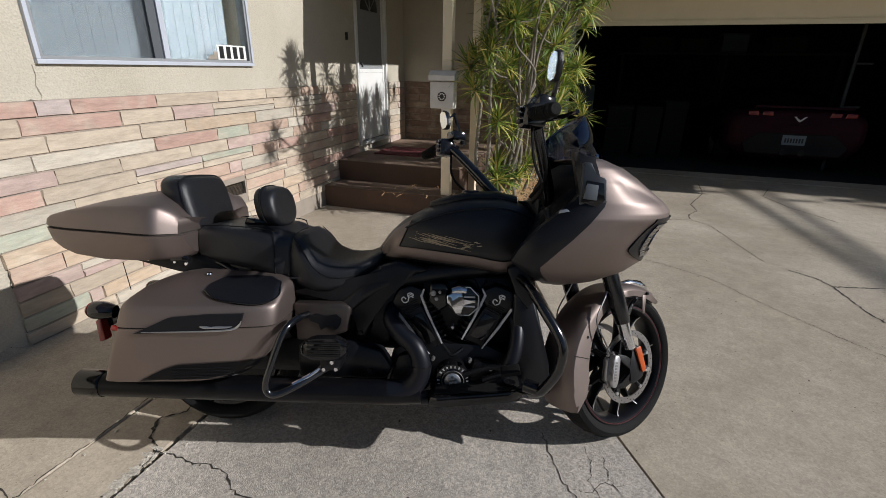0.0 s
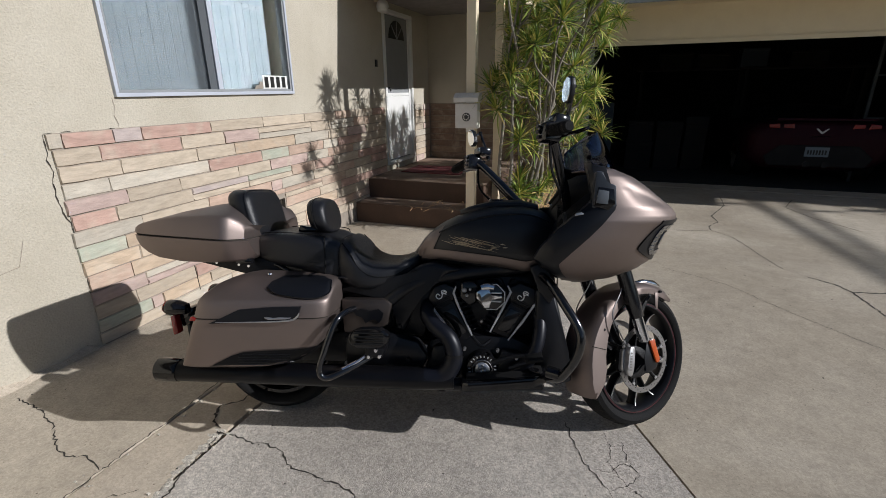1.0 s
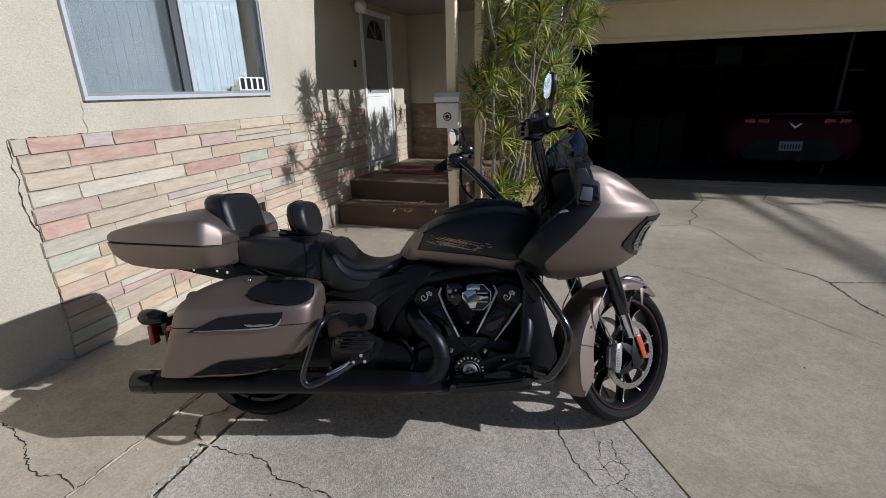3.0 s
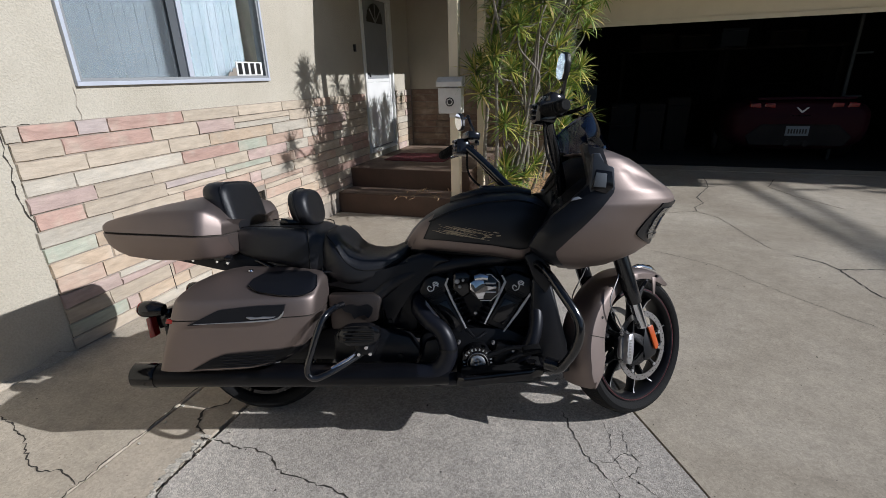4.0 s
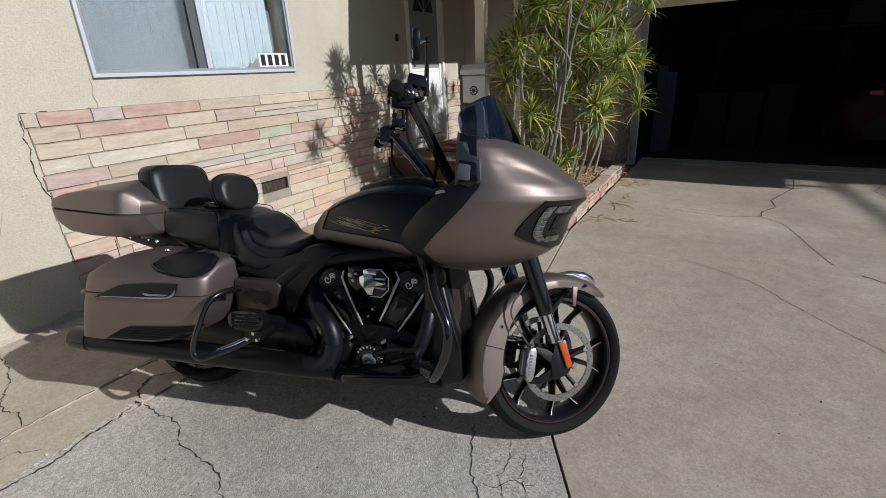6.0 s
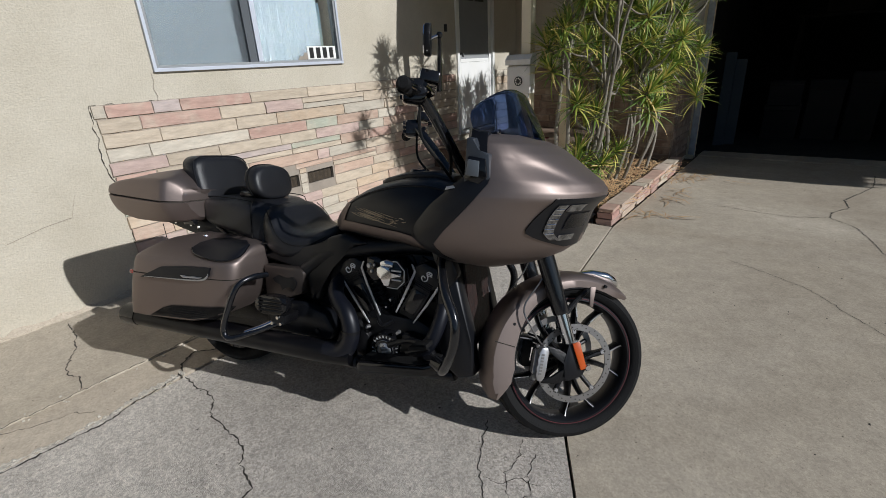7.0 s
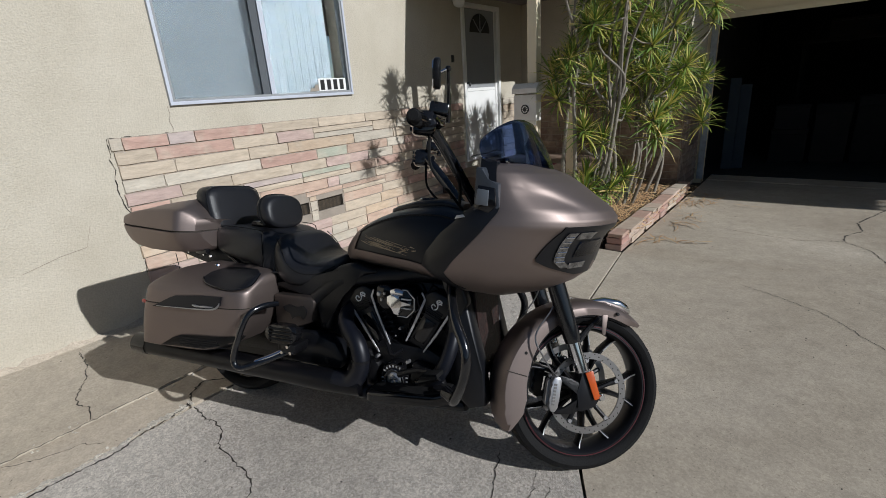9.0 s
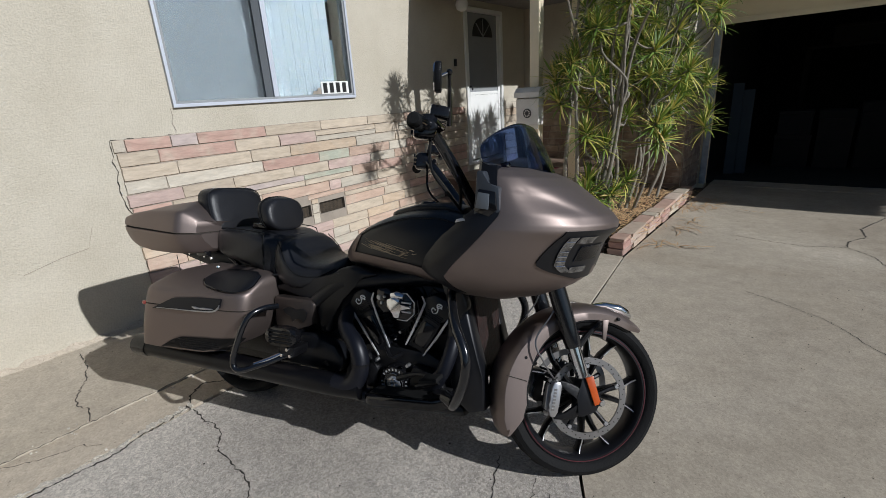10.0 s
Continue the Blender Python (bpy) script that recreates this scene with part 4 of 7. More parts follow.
def skin(lower, upper, surf, off, rows=5, thick=0.004, cols=14):
    """A thin panel on a surface v = surf(u, z), between two lines of (u, z); off: how far it stands proud."""
    def along(line, k):
        d = [0]
        for a, b in zip(line, line[1:]):
            d.append(d[-1] + math.hypot(b[0] - a[0], b[1] - a[1]))
        t = np.linspace(0, d[-1], k)
        return list(zip(np.interp(t, d, [p[0] for p in line]), np.interp(t, d, [p[1] for p in line])))
    lo, hi = along(lower, cols), along(upper, cols)
    bm = bmesh.new()
    sheets = []
    for o in (off, off - thick - 0.004):
        g = []
        for r in range(rows + 1):
            t = r / rows
            row = []
            for (ua, za), (ub, zb) in zip(lo, hi):
                u, z = ua + (ub - ua) * t, za + (zb - za) * t
                v = surf(u, z)
                row.append(bm.verts.new((u, v + math.copysign(o, v), z)))
            g.append(row)
        sheets.append(g)
        for a, b in zip(g, g[1:]):
            for i in range(cols - 1):
                bm.faces.new((a[i], a[i + 1], b[i + 1], b[i]))
    g, h = sheets
    rim = lambda q: q[0] + [r[-1] for r in q[1:-1]] + q[-1][::-1] + [r[0] for r in q[-2:0:-1]]
    ra, rb = rim(g), rim(h)
    for i in range(len(ra)):
        j = (i + 1) % len(ra)
        bm.faces.new((ra[i], ra[j], rb[j], rb[i]))
    return bm


# --- wheels
def tyre_profile(r, hw):
    return [(r - 0.060, -hw * 0.74), (r - 0.048, -hw * 0.93), (r - 0.03, -hw), (r - 0.012, -hw * 0.85), (r - 0.003, -hw * 0.5), (r, 0),
            (r - 0.003, hw * 0.5), (r - 0.012, hw * 0.85), (r - 0.03, hw), (r - 0.048, hw * 0.93), (r - 0.060, hw * 0.74), (r - 0.075, 0)]


rear = new("rear_wheel")
rear.parent = bike
bp("tyre", lathe(tyre_profile(0.312, 0.088), 56, "y", (0, 0, 0.317)), M_RUBBER, rear)
bp("rim", lathe([(0.232, -0.075), (0.215, -0.078), (0.205, -0.05), (0.205, 0.05), (0.215, 0.078), (0.232, 0.075)], 48, "y", (0, 0, 0.317)), M_GLOSS, rear)
bp("disc", lathe([(0.001, -0.05), (0.20, -0.05), (0.20, 0.05), (0.001, 0.05)], 40, "y", (0, 0, 0.317), close=False), M_CAST, rear)

front = new("front_wheel")
front.parent = bike
bp("tyre", lathe(tyre_profile(0.320, 0.066), 72, "y", AXLE), M_RUBBER, front, turn=True)
# tread grooves
for k in range(26):
    for s in (-1, 1):
        a = 2 * math.pi * (k + (0.5 if s > 0 else 0)) / 26
        pts = []
        for t in (0.0, 0.5, 1.0):
            ang = a + 0.10 * t
            w = s * (0.012 + 0.042 * t)
            r = 0.3205 - (0.0 if t < 0.2 else 0.0035 if t < 0.8 else 0.0125)
            pts.append(AXLE + Vector((r * math.cos(ang), w, r * math.sin(ang))))
        bp("tread_groove", tube(pts, 0.0022, 4, 3), M_CRACK, front, turn=True)
bp("rim", lathe([(0.264, -0.045), (0.258, -0.055), (0.246, -0.056), (0.239, -0.048), (0.231, -0.02), (0.231, 0.02), (0.239, 0.048), (0.246, 0.056), (0.258, 0.055), (0.264, 0.045)], 72, "y", AXLE), M_SATIN, front, turn=True)
for s in (-1, 1):
    bp("stripe", lathe([(0.2545, s * 0.0555), (0.252, s * 0.0555), (0.252, s * 0.0575), (0.2545, s * 0.0575)], 72, "y", AXLE), M_RED, front, "thin red rim stripe", turn=True)
bp("hub", lathe([(0.001, -0.07), (0.03, -0.07), (0.045, -0.055), (0.05, 0), (0.045, 0.055), (0.03, 0.07), (0.001, 0.07)], 32, "y", AXLE, close=False), M_CAST, front, turn=True)
for k in range(10):
    a = 2 * math.pi * (k // 2) / 5 + (0.15 if k % 2 else -0.15)
    skew = 0.16 if k % 2 else -0.16
    ring = []
    for t in (0, 0.25, 0.5, 0.68, 0.8, 0.9, 1):
        r = 0.04 + 0.198 * t
        ang = a + skew * (t - 0.5) + (0.9 * skew * max(0, t - 0.66) if t > 0.66 else 0)
        c = AXLE + Vector((r * math.cos(ang), 0, r * math.sin(ang)))
        tn = Vector((-math.sin(ang), 0, math.cos(ang)))
        w, d = 0.011 - 0.003 * t, 0.026 - 0.006 * t + (0.01 if t > 0.9 else 0)
        ring.append([c + tn * w * x + Vector((0, d * y, 0)) for x, y in ((-1, -0.6), (-0.4, -1), (0.4, -1), (1, -0.6), (1, 0.6), (0.4, 1), (-0.4, 1), (-1, 0.6))])
    bp("spoke", loft(ring), M_CAST, front, turn=True)
    edge = [[c[1] + Vector((0, -0.0005, 0)), c[1].lerp(c[2], 0.7) + Vector((0, -0.0005, 0)), c[1].lerp(c[2], 0.6) + Vector((0, -0.0035, 0)), c[1] + Vector((0, -0.0035, 0))] for c in ring[3:]]
    bp("machined_edge", loft(edge), M_ALU, front, "bright machined spoke edge", turn=True)
for s in (-1, 1):
    prof = [(0.132, s * 0.076), (0.157, s * 0.076), (0.157, s * 0.081), (0.132, s * 0.081)]
    bp("brake_rotor", lathe(prof, 64, "y", AXLE), M_ROTOR, front, "drilled steel brake rotor", turn=True)
    holes = bmesh.new()
    for k in range(48):
        a = 2 * math.pi * k / 48
        r = (0.1375, 0.1445, 0.1515)[k % 3]
        lathe([(0.0005, s * 0.0765), (0.0026, s * 0.0765), (0.0026, s * 0.0822), (0.0005, s * 0.0822)], 6, "y", AXLE + Vector((r * math.cos(a), 0, r * math.sin(a))), holes, False)
    bp("drilling", holes, M_CRACK, front, smooth=0, turn=True)
    for k in range(5):
        a = 2 * math.pi * k / 5 + 0.3
        arm = tube([AXLE + Vector((0.045 * math.cos(a), s * 0.066, 0.045 * math.sin(a))), AXLE + Vector((0.136 * math.cos(a + 0.1), s * 0.076, 0.136 * math.sin(a + 0.1)))], 0.009, 8)
        bp("rotor_carrier", arm, M_CAST, front, turn=True)
        bp("rotor_bolt", lathe([(0.0005, s * 0.084), (0.008, s * 0.084), (0.010, s * 0.078), (0.0005, s * 0.078)], 10, "y", AXLE + Vector((0.126 * math.cos(a + 0.1), 0, 0.126 * math.sin(a + 0.1))), close=False), M_ALU, front, turn=True)

# --- fork, brakes, fender
fork = new("front_fork")
fork.parent = bike
E_ = Vector((math.cos(radians(25)), 0, math.sin(radians(25))))
for s in (-1, 1):
    base = AXLE - E_ * 0.008 + Vector((0, s * 0.128, 0))
    bp("upper_tube", tube([base + AX * 0.215, base + AX * 0.30, base + AX * 0.72], [0.030, 0.034, 0.034], 22, 2), M_BAR, fork, turn=2)
    bp("slider", tube([base + AX * 0.10, base + AX * 0.24], 0.0245, 18), M_CHROME, fork, "bright steel slider", turn=2)
    ob = bp("axle_clamp", slab([(-0.085, -0.02), (-0.06, -0.04), (0.0, -0.038), (0.026, -0.01), (0.026, 0.10), (-0.026, 0.11), (-0.045, 0.03)], s * 0.095, s * 0.150, "y", 0.012), M_SATIN, fork, turn=False)
    ob.data.transform(FORK @ Matrix.Translation(AXLE) @ Matrix.Rotation(radians(-25), 4, "Y"))
    rf = slab([(-0.012, -0.008), (0.012, -0.008), (0.015, 0.098), (-0.015, 0.098)], s * 0.151, s * 0.160, "y", 0.002)
    rf.transform(Matrix.Translation(AXLE + E_ * 0.008) @ Matrix.Rotation(radians(-25), 4, "Y"))
    bp("reflector", rf, M_ORANGE, fork, "orange side reflector", turn=2)
    bp("axle_nut", lathe([(0.0005, s * 0.164), (0.010, s * 0.164), (0.014, s * 0.156), (0.014, s * 0.13), (0.0005, s * 0.13)], 14, "y", AXLE + E_ * 0.02, close=False), M_CHROME, fork, turn=True)
    def on_disc(r, q, a=3.05):
        """A place beside the disc: r outward along the angle a, q round it."""
        return (AXLE.x + r * math.cos(a) - q * math.sin(a), AXLE.z + r * math.sin(a) + q * math.cos(a))
    half_out = [(0.136, -0.058), (0.148, -0.078), (0.176, -0.074), (0.186, -0.045), (0.180, -0.020), (0.187, 0.0), (0.180, 0.020), (0.186, 0.045), (0.174, 0.074), (0.150, 0.078), (0.138, 0.052), (0.146, 0.018), (0.141, -0.018)]
    half_out = [(0.160 + (r - 0.160) * 0.82, q * 0.84) for r, q in half_out]
    cal = slab([on_disc(r, q) for r, q in half_out], s * 0.087, s * 0.116, "y", 0.005, 2)
    bp("caliper_inner", slab([on_disc(r + 0.002, q * 0.94) for r, q in half_out], s * 0.046, s * 0.070, "y", 0.004, 2), M_CAST, fork, "black inner caliper half", turn=True)
    slab([on_disc(r, q) for r, q in ((0.178, -0.05), (0.186, -0.04), (0.186, 0.04), (0.178, 0.05))], s * 0.066, s * 0.090, "y", 0.002, 1, cal)
    c = bp("brake_caliper", cal, M_ALU, fork, "silver brake caliper", turn=True)
    for k in range(7):
        q = -0.036 + 0.012 * k
        bar = [on_disc(r, q + d) for r, d in ((0.160, -0.0042), (0.171, -0.0042), (0.171, 0.0030), (0.160, 0.0030))]
        bp("caliper_bar", slab(bar, s * 0.1155, s * 0.1175, "y"), M_ROTOR, c, smooth=0, turn=True)
    for r, q in ((0.150, -0.066), (0.150, 0.066), (0.176, -0.058), (0.176, 0.058)):
        x, z = on_disc(r, q)
        bp("caliper_bolt", lathe([(0.0005, s * 0.121), (0.006, s * 0.121), (0.0085, s * 0.115), (0.0005, s * 0.115)], 10, "y", (x, AXLE.y, z), close=False), M_ROTOR, c, turn=True)
    arm = [on_disc(r, q) for r, q in ((0.02, -0.03), (0.10, -0.062), (0.150, -0.070), (0.152, -0.052), (0.11, -0.036), (0.05, 0.0), (0.11, 0.05), (0.152, 0.056), (0.150, 0.074), (0.09, 0.07), (0.02, 0.035))]
    bp("caliper_bracket", slab(arm, s * 0.096, s * 0.108, "y", 0.004), M_CAST, fork, turn=True)
    line = [AXLE + Vector((0.16 * math.cos(2.7), s * 0.11, 0.16 * math.sin(2.7))), AXLE + Vector((-0.20, s * 0.12, 0.14)), AXLE + Vector((-0.235, s * 0.11, 0.22)), AXLE + Vector((-0.17, s * 0.10, 0.33)), AXLE + Vector((-0.15, s * 0.08, 0.42))]
    bp("brake_hose", tube(line, 0.0032, 6, 5), M_ROTOR, fork, "braided silver brake hose", turn=True)
    bp("fender_mount", tube([base + AX * 0.20 + Vector((0, -s * 0.01, 0)), AXLE + Vector((-0.02, s * 0.092, 0.25)), AXLE + Vector((0.03, s * 0.086, 0.295))], [0.014, 0.010, 0.010], 8, 4), M_CAST, fork, turn=True)
    bp("fender_tab", slab([(AXLE.x + 0.020, AXLE.z + 0.235), (AXLE.x + 0.034, AXLE.z + 0.232), (AXLE.x + 0.040, AXLE.z + 0.31), (AXLE.x + 0.016, AXLE.z + 0.31)], s * 0.084, s * 0.090, "y", 0.002), M_BRONZE, fork, "bronze fender tab", turn=True)
yoke = bp("fork_yoke", slab([(-0.05, 0), (0.10, 0), (0.11, 0.045), (-0.06, 0.045)], -0.15, 0.15, "y", 0.01), M_CAST, fork)
yoke.data.transform(FORK @ Matrix.Translation(AXLE + AX * 0.60) @ Matrix.Rotation(radians(-25), 4, "Y"))

rings = []
for k in range(41):
    a = radians(51 + (205 - 51) * k / 40)
    deg = math.degrees(a)
    inner = float(np.interp(deg, [48, 60, 100, 130, 160, 186, 199, 205], [0.335, 0.305, 0.300, 0.285, 0.255, 0.245, 0.27, 0.33]))
    hw = float(np.interp(deg, [48, 62, 120, 205], [0.05, 0.078, 0.084, 0.094]))
    r = 0.352 + (0.006 if deg > 190 else 0)
    sec = [(inner, -hw), ((inner + r) / 2, -hw * 1.03), (r - 0.022, -hw), (r - 0.006, -hw * 0.8), (r, -hw * 0.4), (r + 0.001, 0), (r, hw * 0.4), (r - 0.006, hw * 0.8), (r - 0.022, hw), ((inner + r) / 2, hw * 1.03), (inner, hw)]
    sec += [(x - (0.0 if i in (0, 10) else 0.004), y * 0.96) for i, (x, y) in reversed(list(enumerate(sec)))]
    rings.append([AXLE + Vector((x * math.cos(a), y, x * math.sin(a))) for x, y in sec])
fender = bp("front_fender", loft(rings), M_BRONZE, None, "bronze valanced front fender", turn=True)
liner = []
for r in rings[2:-2]:
    c = sum(r, Vector()) / len(r)
    out = (c - AXLE).normalized()
    shell = [p - out * 0.006 - Vector((0, (p.y - AXLE.y) * 0.075, 0)) for p in r[:11]]
    liner.append(shell + [p - out * 0.003 - Vector((0, (p.y - AXLE.y) * 0.04, 0)) for p in reversed(shell)])
bp("liner", loft(liner), M_CAST, fender, "black inner liner", turn=True)
for s in (-1, 1):
    bp("fender_seam", tube([AXLE + Vector((r * math.cos(radians(166)), s * 0.091, r * math.sin(radians(166)))) for r in (0.258, 0.34)], 0.0022, 4), M_CRACK, fender, turn=True)
    for d_, r in ((72, 0.325), (150, 0.30)):
        bp("fender_bolt", lathe([(0.0005, s * 0.091), (0.006, s * 0.091), (0.007, s * 0.080), (0.0005, s * 0.080)], 10, "y", AXLE + Vector((r * math.cos(radians(d_)), 0, r * math.sin(radians(d_)))), close=False), M_CAST, fender, turn=True)
# fender ornament lamp
orn = loft([se_ring(u, 0, z, w, h, 16, 2.2) for u, z, w, h in ((0.03, 0.349, 0.012, 0.004), (0.08, 0.352, 0.022, 0.012), (0.145, 0.338, 0.026, 0.021), (0.178, 0.322, 0.024, 0.022), (0.196, 0.311, 0.012, 0.012))])
orn.transform(Matrix.Translation(AXLE))
bp("fender_lamp", orn, M_CHROME, fender, "chrome fender tip lamp", turn=True)

# --- fairing: shark-nosed, fixed to the frame
F_NOSE = curve([(0.705, 1.46), (0.72, 1.545), (0.76, 1.63), (0.80, 1.68), (0.84, 1.692), (0.875, 1.70), (0.91, 1.712), (0.94, 1.732), (0.962, 1.756), (0.985, 1.757), (1.01, 1.738), (1.06, 1.672), (1.10, 1.62), (1.13, 1.572), (1.155, 1.505)])
F_REAR = curve([(0.705, 1.33), (0.72, 1.285), (0.76, 1.245), (0.80, 1.222), (0.85, 1.265), (0.90, 1.315), (0.95, 1.362), (1.02, 1.418), (1.06, 1.405), (1.155, 1.385)])
F_HALF = curve([(0.705, 0.19), (0.72, 0.245), (0.76, 0.325), (0.80, 0.365), (0.85, 0.388), (0.90, 0.396), (0.97, 0.396), (1.03, 0.382), (1.08, 0.368), (1.13, 0.345), (1.155, 0.325)])
F_E = 2.3
F_FOLD = curve([(0, 0.985), (30, 1.005), (42, 1.03), (50, 1.05), (60, 1.07), (66, 1.08), (74, 1.09)])


def fairing_point(th, z, off=0.0):
    """A point of the skin: th 0 at the nose, 90 degrees at the rear edge; positive on the left."""
    un, ur, hv = F_NOSE(z), F_REAR(z), F_HALF(z)
    c, s = abs(math.cos(th)) ** (2 / F_E), math.copysign(abs(math.sin(th)) ** (2 / F_E), th)
    p = Vector((ur + (un - ur) * c, hv * s, z))
    # a scooped crease parts the hood from the shoulder
    deg = abs(math.degrees(th))
    d = z - F_FOLD(deg)
    fade = min(1, max(0, (76 - deg) / 10)) * min(1, max(0, (deg - 24) / 16))
    off += fade * (0.0025 * math.exp(-((d - 0.05) / 0.03) ** 2) - 0.0085 * math.exp(-(d / (0.022 if d > 0 else 0.05)) ** 2))
    if off:
        out = Vector((max(c, 0.05) ** (F_E - 1) / (un - ur), math.copysign(abs(s) ** (F_E - 1), s) / hv, 0)).normalized()
        p += out * off
    return p


ZS = [0.705, 0.712, 0.72, 0.735, 0.75, 0.765, 0.78, 0.80, 0.82, 0.84, 0.86, 0.88, 0.90, 0.92, 0.935] + [float(x) for x in np.linspace(0.945, 1.155, 43)]
TH = [radians(a) for a in np.linspace(-90, 90, 109)]
bm = loft([[fairing_point(t, z) for t in TH] for z in ZS], False, False)
top = [v for v in bm.verts if v.co.z > 1.1545]
low = [v for v in bm.verts if v.co.z < 0.7051]
for vs, dz, k in ((top, 0.006, 0.86), (low, -0.012, 0.8)):
    vs.sort(key=lambda v: v.co.y)
    c = Vector((sum(v.co.x for v in vs) / len(vs) - 0.03, 0, vs[0].co.z))
    ring = [bm.verts.new(Vector((c.x + (v.co.x - c.x) * k, v.co.y * k, v.co.z + dz))) for v in vs]
    ring2 = [bm.verts.new(Vector((c.x + (v.co.x - c.x) * 0.45, v.co.y * 0.5, v.co.z + dz * 1.5))) for v in vs]
    for a, b in ((vs, ring), (ring, ring2)):
        for i in range(len(a) - 1):
            bm.faces.new((a[i], a[i + 1], b[i + 1], b[i]))
bm.faces.ensure_lookup_table()
fair = bp("fairing", bm, M_BRONZE, None, "bronze shark-nosed front fairing", smooth=50)
sol = fair.modifiers.new("thick", "SOLIDIFY")
sol.thickness, sol.offset = 0.006, -1
# black side trim and inner cockpit
for s in (-1, 1):
    rows = []
    for z in np.linspace(0.735, 1.165, 26):
        zz = min(max(z, 0.706), 1.154)
        e = fairing_point(s * radians(90), zz, 0)
        w = float(np.interp(z, [0.735, 0.80, 0.85, 0.92, 1.0, 1.04, 1.165], [0.03, 0.06, 0.08, 0.09, 0.066, 0.046, 0.036]))
        rows.append([Vector((e.x + 0.03, e.y * 1.0 + s * 0.004, z)), Vector((e.x + 0.002, e.y + s * 0.008, z)), Vector((e.x - w * 0.6, e.y + s * 0.002, z + 0.01)), Vector((e.x - w, e.y - s * 0.02, z + 0.015)),
                     Vector((e.x - w, e.y - s * 0.06, z + 0.015)), Vector((e.x + 0.03, e.y - s * 0.03, z))])
    trim = bp("side_trim", loft(rows), M_SATIN, fair, "satin black fairing edge trim")
    # this plate's blue-grey paints the sky's reflection onto the black trim
    bp("trim_plate", slab([(1.368, 1.146), (1.392, 1.146), (1.402, 1.108), (1.440, 1.098), (1.446, 1.024), (1.416, 0.996), (1.362, 1.012)], s * 0.352, s * 0.389, "y", 0.005), M_SKYTRIM, trim, "upper trim plate, coloured blue-grey for the sky it reflects")
    v = slab([(1.378, 1.092), (1.432, 1.084), (1.438, 1.030), (1.414, 1.008), (1.364, 1.024)], s * 0.386, s * 0.396, "y", 0.003)
    bp("side_vent", v, M_GLOSS, trim, "glossy air vent")
    v = slab([(1.378, 1.082), (1.414, 1.077), (1.412, 1.030), (1.370, 1.034)], s * 0.393, s * 0.400, "y", 0.002)
    bp("vent_blade", v, M_BLADE, trim, "silver grey vent blade")
    bp("trim_badge", slab([(1.30, 0.985), (1.335, 0.993), (1.325, 1.0), (1.305, 0.996)], s * 0.376, s * 0.388, "y", 0.001), M_ALU, trim)
    pod = loft([se_ring(u, s * y, z, w, h, 20, 3) for u, y, z, w, h in ((1.265, 0.20, 0.90, 0.04, 0.04), (1.30, 0.24, 0.92, 0.07, 0.08), (1.36, 0.25, 0.96, 0.085, 0.10), (1.42, 0.24, 1.0, 0.08, 0.10))])
    bp("speaker_pod", pod, M_COCKPIT, fair)
    bp("speaker_grille", lathe([(0.001, -0.004), (0.06, -0.006), (0.068, 0.004), (0.001, 0.008)], 28, "x", (1.285, s * 0.235, 0.925), close=False), M_CAST, fair)
dash = loft([se_ring(u, 0, z, w, h, 28, 3.4) for u, z, w, h in ((1.285, 1.0, 0.15, 0.05), (1.325, 1.02, 0.22, 0.09), (1.385, 1.03, 0.28, 0.11), (1.47, 1.04, 0.27, 0.10))])
bp("dashboard", dash, M_COCKPIT, fair)
scr = slab([(-0.12, -0.05), (0.12, -0.05), (0.12, 0.05), (-0.12, 0.05)], 0, 0.008, "x", 0.003)
scr.transform(Matrix.Translation((1.318, 0, 1.05)) @ Matrix.Rotation(radians(-20), 4, "Y"))
bp("display", scr, M_GLOSS, fair, "dark glossy display, off")
bp("cowl_frame", slab([(1.24, 0.72), (1.42, 0.72), (1.52, 0.80), (1.50, 1.0), (1.30, 1.0), (1.22, 0.86)], -0.24, 0.24, "y", 0.03), M_CAST, fair)

